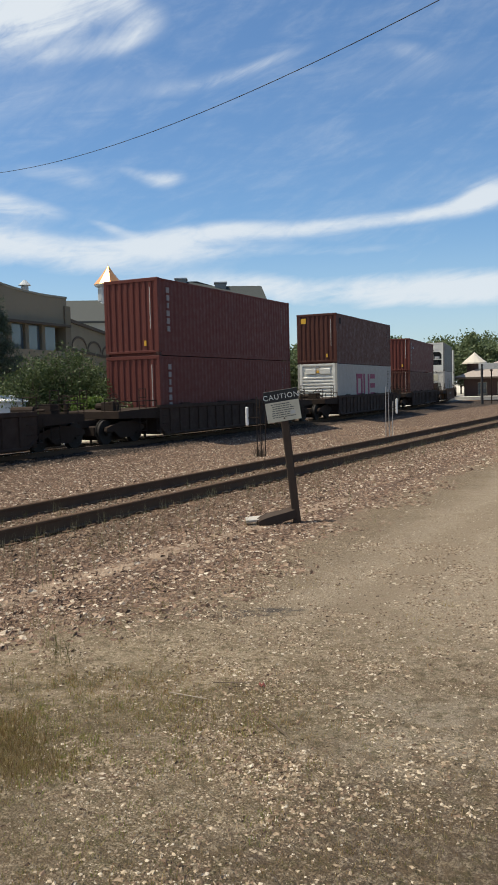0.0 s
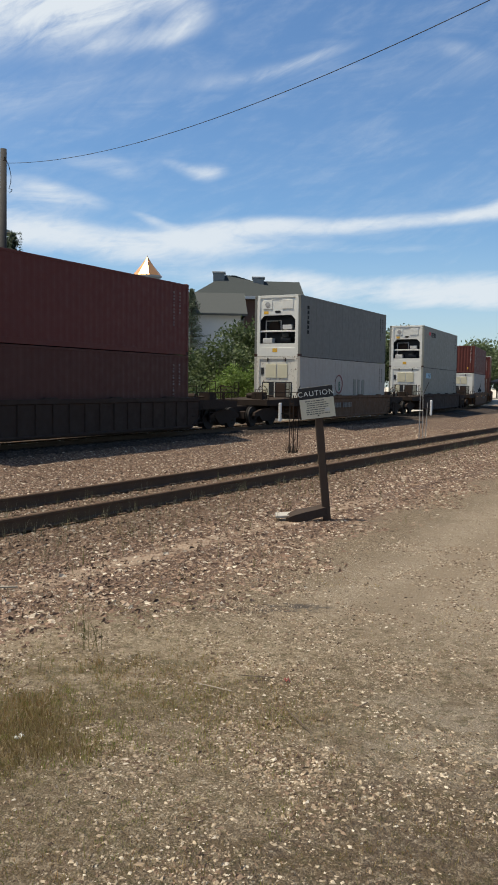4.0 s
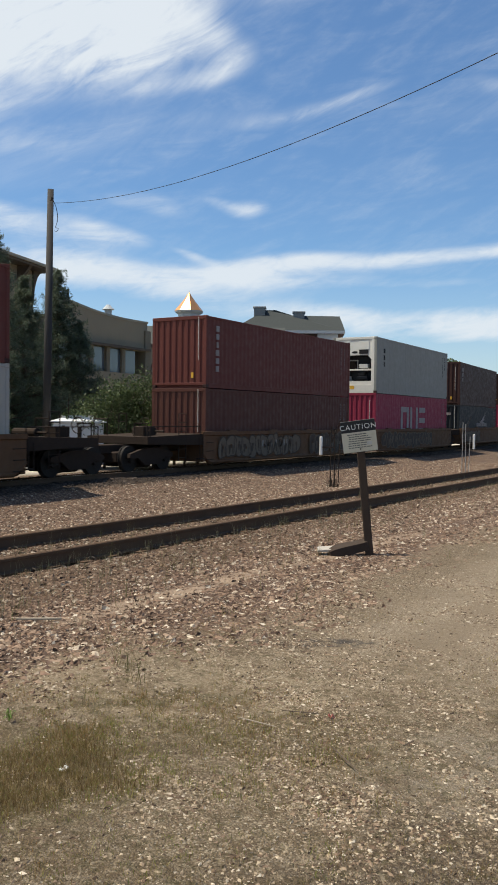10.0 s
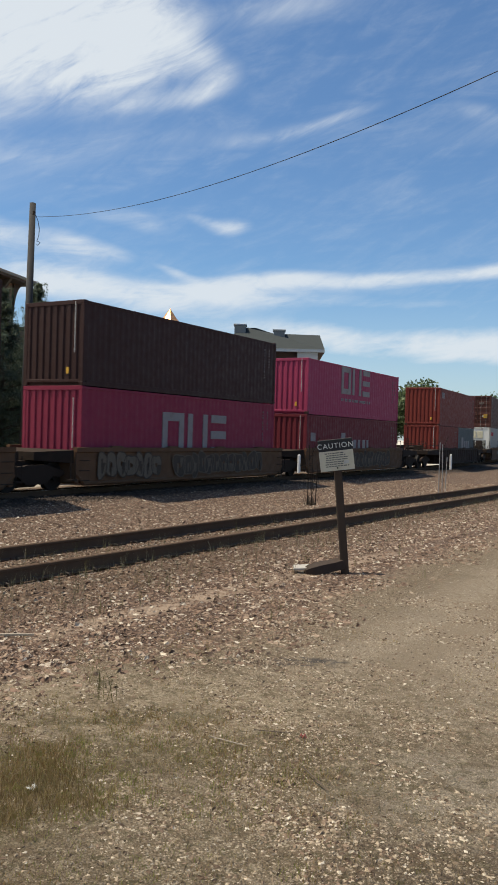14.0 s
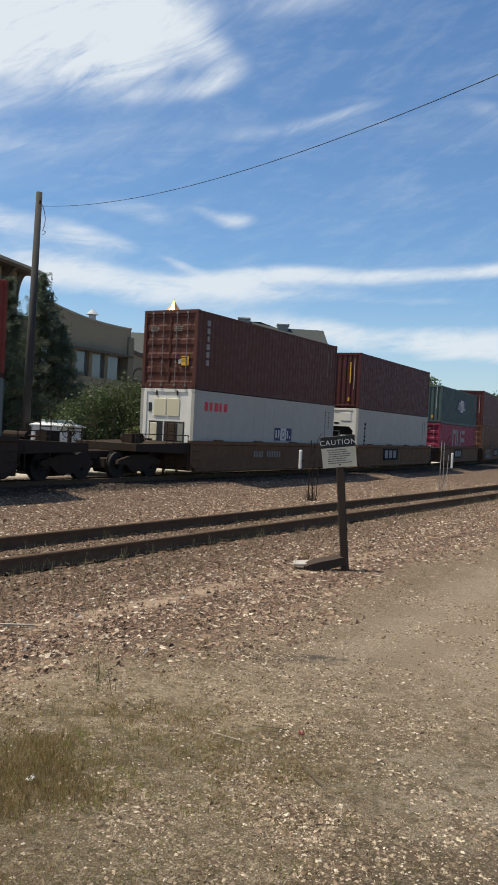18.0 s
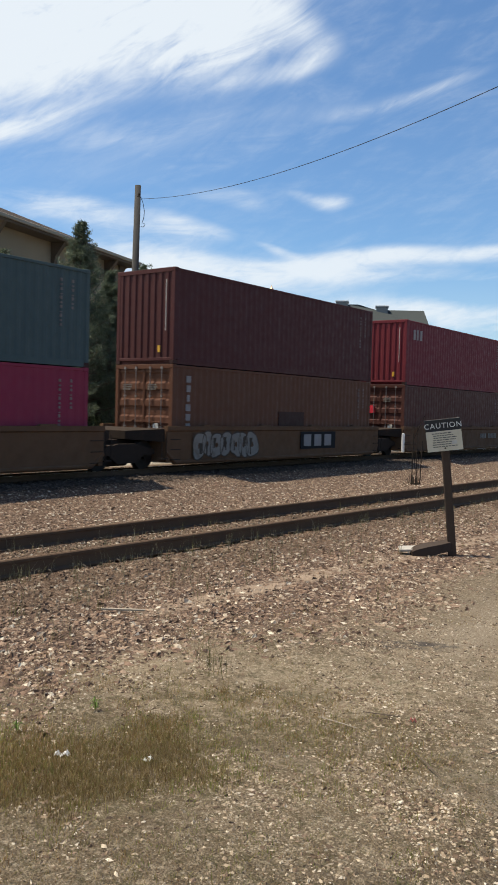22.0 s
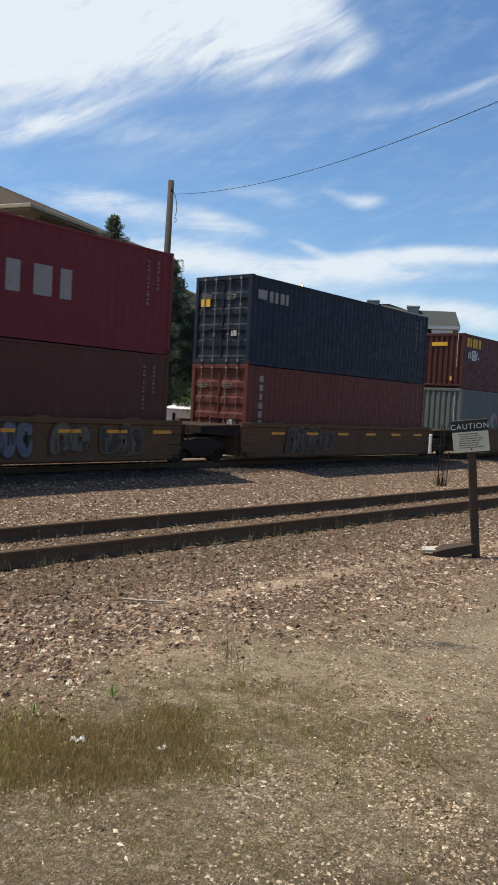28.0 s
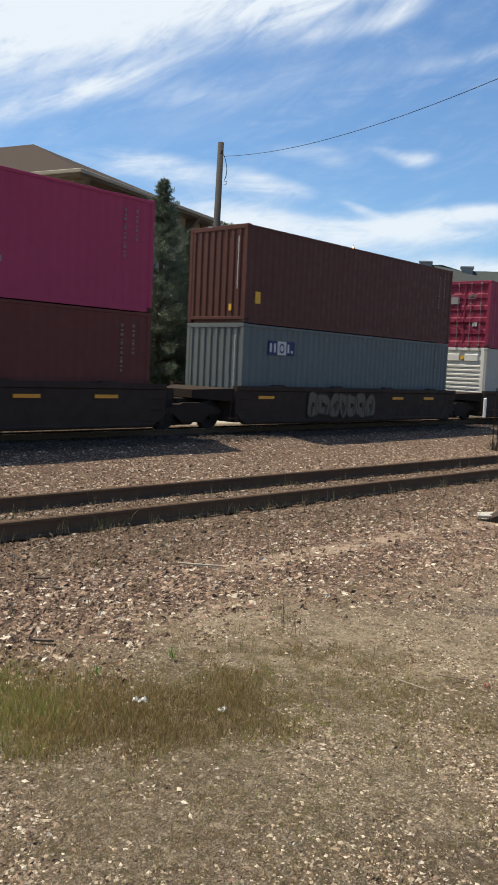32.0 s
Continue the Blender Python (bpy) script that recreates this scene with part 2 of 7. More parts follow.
PAINT = {
    "brick": paint("brick_red_paint", (0.1150, 0.0370, 0.0310)),
    "brown": paint("brown_paint", (0.0830, 0.0345, 0.0275)),
    "dark": paint("dark_brown_paint", (0.0460, 0.0235, 0.0210)),
    "maroon": paint("maroon_paint", (0.0710, 0.0255, 0.0255)),
    "red": paint("red_paint", (0.1400, 0.0240, 0.0320), 0.2),
    "vermilion": paint("faded_red_paint", (0.170, 0.034, 0.026), 0.3),
    "magenta": paint("magenta_paint", (0.225, 0.030, 0.060), 0.12, 0.12),
    "pink": paint("pink_magenta_paint", (0.310, 0.044, 0.098), 0.06, 0.10),
    "white": paint("white_insulated_paint", (0.350, 0.338, 0.305), 0.22, 0.10),
    "rusty_white": paint("stained_white_paint", (0.360, 0.338, 0.300), 0.75, 0.14),
    "grey": paint("pale_grey_paint", (0.235, 0.240, 0.222), 0.15, 0.10),
    "mid_grey": paint("mid_grey_paint", (0.150, 0.152, 0.140), 0.15, 0.10),
    # rusty_end and white_end: lighter than the sides, with sunlight put into the colour
    "rusty_end": paint("sunlit_rust_stained_end_paint", (0.60, 0.57, 0.50), 0.95, 0.14, 0.6, 0.56),
    "cream": paint("cream_panel_paint", (0.56, 0.52, 0.38), 0.3, 0.12),
    "white_end": paint("sunlit_white_end_paint", (0.66, 0.65, 0.60), 0.45, 0.12),
    "dull": paint("dull_grey_paint", (0.2250, 0.2260, 0.1950), 0.15, 0.10),
    "navy": paint("navy_paint", (0.0200, 0.0245, 0.0290), 0.12, 0.25),
    "deep_blue": paint("deep_blue_paint", (0.0160, 0.0225, 0.0380), 0.1, 0.2),
    "teal": paint("grey_teal_paint", (0.064, 0.094, 0.098), 0.15, 0.15),
    "blue": paint("grey_blue_paint", (0.116, 0.134, 0.133), 0.2, 0.12),
    "rust": paint("orange_brown_paint", (0.115, 0.052, 0.032), 0.4),
    "ochre": paint("weathered_ochre_paint", (0.122, 0.068, 0.038), 0.75, 0.35, 0.7),
    "soot": paint("sooty_brown_paint", (0.046, 0.031, 0.024), 0.6, 0.35, 0.75),
}
WHITE_DECAL = simple("white_lettering_paint", (0.50, 0.50, 0.48), 0.6, var=0.2, scale=5, dirt=(0.2, 0.17, 0.15), amount=0.5)
NAME_DECAL = simple("weathered_white_lettering", (0.25, 0.235, 0.23), 0.7, var=0.2, scale=5, dirt=(0.14, 0.09, 0.08), amount=0.5)
FAINT_DECAL = simple("faint_lettering_paint", (0.20, 0.17, 0.16), 0.8, dirt=(0.08, 0.05, 0.04), amount=0.6)
DARK_DECAL = simple("dark_lettering_paint", (0.022, 0.022, 0.024), 0.85, spec=0.1)
BLUE_DECAL = simple("blue_panel_paint", (0.022, 0.030, 0.095), 0.6)
YELLOW_DECAL = simple("yellow_marking_paint", (0.62, 0.36, 0.04), 0.6)
AMBER_TAPE = simple("amber_reflective_strip", (0.68, 0.29, 0.03), 0.4, bump=0)
RED_DECAL = simple("red_marking_paint", (0.55, 0.03, 0.05), 0.55)
MAGENTA_DECAL = simple("magenta_marking_paint", (0.22, 0.02, 0.075), 0.55)
SKYBLUE_DECAL = simple("pale_blue_marking_paint", (0.30, 0.50, 0.62), 0.55)
RUSTY_DECAL = simple("faded_red_marking_paint", (0.17, 0.055, 0.05), 0.7)
GREEN_DECAL = simple("green_marking_paint", (0.03, 0.11, 0.07), 0.6)
SPRAY_PALE = simple("pale_spray_paint", (0.130, 0.102, 0.072), 0.75, dirt=(0.10, 0.06, 0.03), amount=0.6)
PALE_MARKS = simple("pale_mark_paint", (0.22, 0.20, 0.175), 0.75, dirt=(0.10, 0.06, 0.03), amount=0.6)
SPRAY_BLUE = simple("bluish_spray_paint", (0.125, 0.128, 0.16), 0.8, dirt=(0.06, 0.05, 0.045), amount=0.5)
SPRAY_GREEN = simple("greenish_spray_paint", (0.085, 0.125, 0.105), 0.8, dirt=(0.06, 0.05, 0.04), amount=0.5)
SPRAY_DARK = simple("dark_spray_paint", (0.064, 0.047, 0.035), 0.8)
STEEL_BARE = simple("galvanised_steel", (0.34, 0.33, 0.32), 0.5, 0.5, dirt=(0.2, 0.11, 0.06), amount=0.3)
DOOR_STEEL = simple("dull_galvanised_bar", (0.21, 0.19, 0.18), 0.55, 0.2, dirt=(0.10, 0.05, 0.035), amount=0.5)
STEEL_DARK = simple("greasy_black_steel", (0.034, 0.025, 0.020), 0.85, 0.0, dirt=(0.058, 0.037, 0.026), amount=0.5, spec=0.1)
WHEEL_STEEL = simple("worn_wheel_steel", (0.020, 0.017, 0.015), 0.7, 0.0, spec=0.2)
BLACK_UNIT = simple("black_machinery", (0.02, 0.022, 0.025), 0.5)
RAIL_STEEL = simple("rusty_rail_steel", (0.098, 0.063, 0.041), 0.9, 0.0, dirt=(0.125, 0.072, 0.044), amount=0.5, spec=0.15)
RAIL_TOP = simple("worn_rail_head", (0.72, 0.71, 0.70), 0.22, 1.0, bump=0, var=0.08)
TIE_WOOD = simple("weathered_tie_wood", (0.105, 0.078, 0.060), 0.9, scale=4, bump=0.5, bscale=25, dirt=(0.05, 0.04, 0.035), amount=0.5)
POLE_WOOD = simple("grey_pole_wood", (0.045, 0.043, 0.042), 0.95, scale=5, bump=0.4, bscale=30)
POST_WOOD = simple("creosoted_post_wood", (0.046, 0.032, 0.024), 0.9, scale=5, bump=0.5, bscale=30)


# ---- mesh helpers ----
class Geo:
    """Collects vertices and faces for one mesh."""

    def __init__(self):
        self.v, self.f = [], []

    def add(self, verts, faces):
        k = len(self.v)
        self.v += [tuple(p) for p in verts]
        self.f += [tuple(k + i for i in q) for q in faces]
        return self

    def box(self, x0, x1, y0, y1, z0, z1, c=0.0):
        """A box; c chamfers its upright edges and its top and bottom rims."""
        if c <= 0:
            return self.add([(x, y, z) for z in (z0, z1) for y in (y0, y1) for x in (x0, x1)],
                            [(0, 2, 3, 1), (4, 5, 7, 6), (0, 1, 5, 4), (2, 6, 7, 3), (0, 4, 6, 2), (1, 3, 7, 5)])
        ring = []
        for z, k in ((z0, c), (z0 + c, 0), (z1 - c, 0), (z1, c)):
            a0, a1, b0, b1 = x0 + k, x1 - k, y0 + k, y1 - k
            ring.append([(a0 + c, b0, z), (a1 - c, b0, z), (a1, b0 + c, z), (a1, b1 - c, z), (a1 - c, b1, z), (a0 + c, b1, z), (a0, b1 - c, z), (a0, b0 + c, z)])
        return self.loft(ring)

    def loft(self, rings, close=True, caps=True):
        n, k = len(rings[0]), len(self.v)
        for r in rings:
            self.v += [tuple(p) for p in r]
        for j in range(len(rings) - 1):
            for i in range(n if close else n - 1):
                a, b = k + j * n + i, k + j * n + (i + 1) % n
                self.f.append((a, b, b + n, a + n))
        if caps:
            self.f.append(tuple(k + i for i in reversed(range(n))))
            self.f.append(tuple(k + (len(rings) - 1) * n + i for i in range(n)))
        return self

    def tube(self, a, b, ra, rb=None, n=8):
        a, b = Vector(a), Vector(b)
        rb = ra if rb is None else rb
        d = (b - a).normalized()
        u = d.orthogonal().normalized()
        w = d.cross(u)
        ring = [[p + (u * math.cos(i * math.tau / n) + w * math.sin(i * math.tau / n)) * r for i in range(n)] for p, r in ((a, ra), (b, rb))]
        return self.loft(ring)

    def pipe(self, pts, r, n=6):
        for a, b in zip(pts, pts[1:]):
            self.tube(a, b, r, r, n)
        return self

    def disc(self, c, axis, r, depth, n=20):
        a = Vector(c)
        return self.tube(a, a + Vector(axis) * depth, r, r, n)

    def quad(self, *p):
        return self.add(p, [tuple(range(len(p)))])

    def mesh(self, name, smooth=False):
        me = bpy.data.meshes.new(name)
        me.from_pydata(self.v, [], self.f)
        if smooth:
            me.polygons.foreach_set("use_smooth", [True] * len(me.polygons))
        me.update()
        return me


def put(name, geo, material, parent=None, label="", m=None, smooth=False):
    """Links a mesh as one object; the material belongs to the object, so meshes can be shared."""
    me = geo.mesh(name, smooth) if isinstance(geo, Geo) else geo
    ob = new(name, me)
    if not me.materials:
        me.materials.append(material)
    ob.material_slots[0].link = "OBJECT"
    ob.material_slots[0].material = material
    if parent is not None:
        ob.parent = parent
    if m is not None:
        ob.matrix_basis = m
    if label:
        ob["label"] = label
        if any(w in label for w in ("characters", "shapes", "bars", "number", "tag", "name", "print")) and len(me.polygons) > 11:
            ob["kind"] = "stuff"
    return ob


def part(name, geo, material, parent, label="", m=None, smooth=False):
    return put(name, geo, material, parent, label, m, smooth)


def thing(name, label, category, m=None, group="", kind=""):
    ob = new(name)
    ob.empty_display_size = 0.2
    if m is not None:
        ob.matrix_basis = m
    return tagged(ob, label, category, group, kind)


def polar(az, r, z=0.0):
    return Vector((r * math.sin(radians(az)), r * math.cos(radians(az)), z))


# ---- the two tracks ----
RAIL_TOP_Z = 0.15
CURVE_Y, CURVE_R, STRAIGHT_Y = 38.0, 330.0, 150.0


def near_track_x(y):
    """Right-hand rail of the track nearer to the camera."""
    k = min(y, 90.0) / 10
    x = -8.246 + 0.514 * k - 0.0352 * k * k
    return x - (0.012 * (y - 90) if y > 90 else 0)


def main_track_x(y):
    if y < CURVE_Y:
        return -18.22
    k = min(y, STRAIGHT_Y) - CURVE_Y
    return -18.22 - k * k / (2 * CURVE_R) - (max(0.0, y - STRAIGHT_Y) * (STRAIGHT_Y - CURVE_Y) / CURVE_R)


# arc length along the main line, equal to y on its straight part
ARC_Y = np.arange(CURVE_Y, 700.0, 0.5)
ARC_X = np.array([main_track_x(y) for y in ARC_Y])
ARC_S = CURVE_Y + np.concatenate([[0], np.cumsum(np.hypot(np.diff(ARC_X), np.diff(ARC_Y)))])


def on_line(s, z=0.0):
    """The pose of a vehicle's middle at s metres along the main line."""
    if s <= CURVE_Y:
        return pose(-18.22, s, z)
    y = float(np.interp(s, ARC_S, ARC_Y))
    slope = (main_track_x(y + 0.5) - main_track_x(y - 0.5))
    return pose(main_track_x(y), y, z, 0, 0, -math.degrees(math.atan(slope)))


def ground_z(x, y):
    """The lie of the land: a shallow swale between the two tracks, a slight bank beyond the main line."""
    z = 0.0
    a = near_track_x(y) - 2.4
    b = main_track_x(y) + 2.6
    if b < x < a:
        k = (x - b) / (a - b)
        z -= 0.30 * math.sin(math.pi * k) ** 0.7
    if x < b:
        z -= 0.02 + 0.08 * min(1.0, max(0.0, (main_track_x(y) - x) / 1.5))
    if x < main_track_x(y) - 3.0:
        z += 0.05 * min(1.0, (main_track_x(y) - 3.0 - x) / 4)
    r = x - near_track_x(y)
    z -= 0.045 * (math.exp(-((r / 0.24) ** 2)) + math.exp(-(((r + 1.5) / 0.24) ** 2)))
    z += 0.03 * noise.noise((x * 0.35, y * 0.35, 0.0)) + 0.012 * noise.noise((x * 1.7, y * 1.7, 4.0))
    return z


def grid_lines(lo, hi, dense_lo, dense_hi, step):
    inner = list(np.arange(dense_lo, dense_hi + step * 0.5, step))
    out, d, p = [], step, dense_hi
    while p < hi:
        d *= 1.35
        p += d
        out.append(min(p, hi))
    left, d, p = [], step, dense_lo
    while p > lo:
        d *= 1.35
        p -= d
        left.append(max(p, lo))
    return left[::-1] + inner + out


RED_STOPS = [(0.0, (0.050, 0.033, 0.024)), (0.3, (0.132, 0.084, 0.058)), (0.62, (0.226, 0.148, 0.104)), (0.86, (0.322, 0.240, 0.172)), (0.97, (0.54, 0.47, 0.37))]
# main line stone colours, darkened to carry the train's shadow
SHADED_BED_STOPS = [(0.0, (0.018, 0.014, 0.011)), (0.4, (0.036, 0.027, 0.021)), (0.8, (0.062, 0.047, 0.037)), (1.0, (0.12, 0.095, 0.078))]
PALE_STOPS = [(0.0, (0.068, 0.049, 0.033)), (0.25, (0.160, 0.119, 0.080)), (0.55, (0.270, 0.212, 0.147)), (0.84, (0.390, 0.320, 0.232)), (0.985, (0.54, 0.475, 0.375))]


BRIGHT_STOPS = [(0.0, (0.085, 0.061, 0.038)), (0.18, (0.190, 0.142, 0.092)), (0.42, (0.310, 0.243, 0.164)), (0.75, (0.470, 0.382, 0.268)), (0.95, (0.66, 0.58, 0.45))]
VERGE_STOPS = [(0.0, (0.055, 0.038, 0.026)), (0.22, (0.120, 0.082, 0.056)), (0.45, (0.215, 0.150, 0.105)), (0.66, (0.300, 0.232, 0.160)), (0.88, (0.410, 0.335, 0.240)), (0.99, (0.56, 0.49, 0.39))]
SOIL_STOPS = [(0.0, (0.072, 0.051, 0.030)), (0.35, (0.150, 0.110, 0.066)), (0.65, (0.235, 0.180, 0.112)), (0.88, (0.37, 0.300, 0.205)), (0.98, (0.50, 0.43, 0.32))]


def ground_sheet():
    xs = grid_lines(-2500, 2500, -26, 4, 0.20)
    ys = grid_lines(-2500, 2500, -4, 60, 0.40)
    g = Geo()
    for y in ys:
        for x in xs:
            far = max(0.0, math.hypot(x, y) - 140)
            g.v.append((x, y, (ground_z(x, y) if far == 0 else -0.1)))
    n = len(xs)
    g.f = [(j * n + i, j * n + i + 1, j * n + n + i + 1, j * n + n + i) for j in range(len(ys) - 1) for i in range(n - 1)]
    m = Mat("gravelly_ground", 0.95, 0, 0.2)
    sx = m.t.nodes.new("ShaderNodeSeparateXYZ")
    m.link(m.tc.outputs["Object"], sx.inputs[0])
    x, y = sx.outputs[0], sx.outputs[1]
    wob = m.math("MULTIPLY", m.math("SUBTRACT", m.noise(0.9, 7, 0.7), 0.5), 1.5)
    wob2 = m.math("MULTIPLY", m.math("SUBTRACT", m.noise(1.1, 7, 0.7, (1, 1, 1), 0.6), 0.5), 1.4)
    xw, yw = m.math("ADD", x, wob), m.math("ADD", y, wob2)
    def pebbles(scale, stops, dark):
        """Cells of stone colours with dark gaps between them."""
        cell = m.t.nodes.new("ShaderNodeSeparateColor")
        m.link(m.voronoi(scale, "Color"), cell.inputs[0])
        c = m.palette(cell.outputs[0], stops)
        return m.mix(m.ramp(m.voronoi(scale), 0.30, 0.62), c, dark)
    def patch(cx, cy, rx, ry, rot=0.0, soft=0.75):
        """An irregular patch of ground about (cx, cy)."""
        c, q = math.cos(radians(rot)), math.sin(radians(rot))
        a, b = m.math("ADD", xw, -cx), m.math("ADD", yw, -cy)
        u = m.math("ADD", m.math("MULTIPLY", a, c / rx), m.math("MULTIPLY", b, q / rx))
        v = m.math("SUBTRACT", m.math("MULTIPLY", b, c / ry), m.math("MULTIPLY", a, q / ry))
        return m.ramp(m.math("ADD", m.math("MULTIPLY", u, u), m.math("MULTIPLY", v, v)), 1.0 + soft, 1.0 - soft)
    def blend(col, f, k, other):
        return m.mix(m.math("MULTIPLY", f, k), col, other)
    def mottle(scale, a, b):
        return m.mix(m.noise(scale, 6, 0.8), a, b)
    red = m.mix(m.ramp(m.noise(9, 7, 0.7), 0.40, 0.62, 0.1, 0.9), pebbles(24, RED_STOPS, (0.060, 0.037, 0.027)), pebbles(52, RED_STOPS, (0.095, 0.058, 0.043)))
    red = blend(red, m.ramp(x, -5.7, -7.0), 0.55, mottle(30, (0.032, 0.022, 0.014), (0.160, 0.106, 0.066)))
    pale = m.mix(m.ramp(m.noise(7, 7, 0.7), 0.40, 0.60), pebbles(62, PALE_STOPS, (0.118, 0.085, 0.051)), pebbles(125, PALE_STOPS, (0.150, 0.110, 0.068)))
    bright = m.mix(m.ramp(m.noise(9, 7, 0.7), 0.42, 0.58), pebbles(55, BRIGHT_STOPS, (0.140, 0.104, 0.066)), pebbles(110, BRIGHT_STOPS, (0.185, 0.140, 0.091)))
    dull = m.mix(m.ramp(m.noise(9, 7, 0.7), 0.42, 0.58), pebbles(70, SOIL_STOPS, (0.070, 0.050, 0.031)), pebbles(120, SOIL_STOPS, (0.085, 0.062, 0.038)))
    pale = blend(pale, m.ramp(m.noise(1.1, 6, 0.7, (1, 1, 1), 0.5), 0.50, 0.66), 0.36, dull)
    pale = blend(pale, m.ramp(m.noise(2.6, 6, 0.7), 0.54, 0.68), 0.50, bright)
    pale = blend(pale, m.ramp(m.noise(17, 7, 0.78), 0.53, 0.65), 0.68, (0.078, 0.055, 0.032))
    pale = blend(pale, m.ramp(m.noise(24, 7, 0.78, (1, 1, 1), 0.4), 0.56, 0.66), 0.55, (0.45, 0.37, 0.27))
    # the access road: pale worn gravel with a darker wheel track
    road = m.math("MULTIPLY", m.ramp(yw, 4.6, 6.8), m.ramp(xw, -3.7, -2.6))
    pale = blend(pale, road, 0.72, m.mix(0.45, bright, mottle(60, (0.190, 0.150, 0.106), (0.68, 0.575, 0.440))))
    pale = blend(pale, m.math("MULTIPLY", road, m.ramp(m.noise(34, 7, 0.8, (1, 1, 1), 0.3), 0.55, 0.64)), 0.50, (0.095, 0.070, 0.046))
    wheel = m.math("POWER", m.math("ADD", xw, 2.32), 2.0)
    pale = blend(pale, m.math("MULTIPLY", m.ramp(wheel, 0.16, 0.01), m.ramp(yw, 5.0, 6.6)), 0.50, mottle(50, (0.120, 0.090, 0.060), (0.300, 0.232, 0.158)))
    pale = blend(pale, patch(-1.15, 4.55, 0.70, 0.60), 0.50, mottle(60, (0.200, 0.168, 0.128), (0.47, 0.405, 0.315)))
    edge = m.math("ADD", -4.62, m.math("SUBTRACT", m.ramp(y, 5.0, 7.0, 0.0, 0.72), m.ramp(y, 7.0, 9.5, 0.0, 0.25)))
    zone = m.ramp(m.math("SUBTRACT", xw, edge), -0.55, 0.45)
    col = m.mix(zone, red, pale)
    trodden = m.math("POWER", m.math("ADD", m.math("ADD", x, 5.32), m.math("MULTIPLY", m.math("SUBTRACT", 9.0, y), 0.075)), 2.0)
    strip = m.math("MULTIPLY", m.math("MULTIPLY", m.ramp(trodden, 0.075, 0.004), m.ramp(m.noise(2.2, 6, 0.7), 0.32, 0.54)), m.math("MULTIPLY", m.ramp(y, 5.0, 6.6), m.ramp(y, 15.0, 12.0)))
    col = blend(col, strip, 0.85, mottle(60, (0.23, 0.165, 0.115), (0.47, 0.36, 0.26)))
    # dry pale verge, thin turf, weedy lines and bare brown soil near the camera
    cream = m.mix(0.45, bright, mottle(48, (0.120, 0.084, 0.044), (0.68, 0.560, 0.390)))
    col = blend(col, patch(-3.50, 4.90, 1.30, 0.75, 30), 0.78, cream)
    col = blend(col, m.math("MULTIPLY", patch(-3.4, 4.7, 1.6, 1.0, 30), m.ramp(m.noise(12, 7, 0.8, (1, 1, 1), 0.4), 0.55, 0.64)), 0.62, (0.082, 0.060, 0.036))
    turf = m.mix(m.ramp(m.noise(30, 6, 0.75), 0.48, 0.62), mottle(60, (0.040, 0.033, 0.014), (0.200, 0.158, 0.078)), dull)
    for cx, cy, rx, ry, rot, k in ((-3.42, 3.0, 1.0, 0.66, 75, 0.82), (-2.65, 4.45, 0.75, 0.30, 35, 0.62), (-1.85, 4.35, 0.45, 0.30, 30, 0.45), (-2.0, 2.95, 0.55, 0.25, 25, 0.55), (-4.9, 2.2, 1.2, 0.9, 49, 0.75)):
        col = blend(col, patch(cx, cy, rx, ry, rot), k, turf)
    col = blend(col, patch(-3.52, 4.52, 0.62, 0.12, 35, 0.95), 0.75, mottle(50, (0.050, 0.042, 0.020), (0.160, 0.130, 0.068)))
    soil = m.mix(m.ramp(m.noise(13, 7, 0.75), 0.42, 0.58), pebbles(48, PALE_STOPS, (0.070, 0.048, 0.030)), pebbles(95, SOIL_STOPS, (0.100, 0.072, 0.046)))
    col = blend(col, patch(-2.60, 2.20, 1.2, 0.60, 40), 0.75, m.mix(0.40, soil, bright))
    col = blend(col, patch(-0.90, 3.25, 0.95, 0.70, 20), 0.85, m.mix(0.60, soil, mottle(40, (0.030, 0.021, 0.015), (0.150, 0.110, 0.080))))
    col = blend(col, patch(-1.55, 2.55, 0.8, 0.40, 30), 0.60, m.mix(0.35, soil, mottle(40, (0.045, 0.031, 0.020), (0.210, 0.155, 0.105))))
    col = blend(col, patch(-2.12, 3.52, 0.72, 0.52, 30), 0.88, bright)
    # soil and thin moss showing between the stones, in small and larger clumps
    verge = m.math("MULTIPLY", m.ramp(xw, -4.9, -4.1), m.ramp(y, 7.5, 5.5))
    col = blend(col, m.math("MULTIPLY", verge, m.ramp(m.noise(4.2, 8, 0.74, (1, 1, 1), 0.3), 0.47, 0.57)), 0.60, mottle(40, (0.058, 0.040, 0.021), (0.190, 0.135, 0.080)))
    col = blend(col, m.math("MULTIPLY", verge, m.ramp(m.noise(11, 8, 0.78), 0.51, 0.58)), 0.60, (0.078, 0.066, 0.030))
    col = blend(col, m.math("MULTIPLY", verge, m.ramp(m.noise(16, 9, 0.88, (1, 1, 1), 0.6), 0.50, 0.62)), 0.50, mottle(70, (0.30, 0.235, 0.150), (0.74, 0.62, 0.45)))
    swale = m.math("MULTIPLY", m.ramp(x, -10.2, -9.7, 1, 0), m.ramp(x, -20.0, -18.0))
    col = blend(col, swale, 0.75, pebbles(22, RED_STOPS, (0.090, 0.058, 0.040)))
    # bed of the main line, with the train's shade painted in as near-black
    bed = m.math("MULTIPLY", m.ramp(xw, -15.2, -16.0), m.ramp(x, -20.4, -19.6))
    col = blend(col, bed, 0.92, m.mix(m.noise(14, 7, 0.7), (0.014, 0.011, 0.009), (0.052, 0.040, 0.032)))
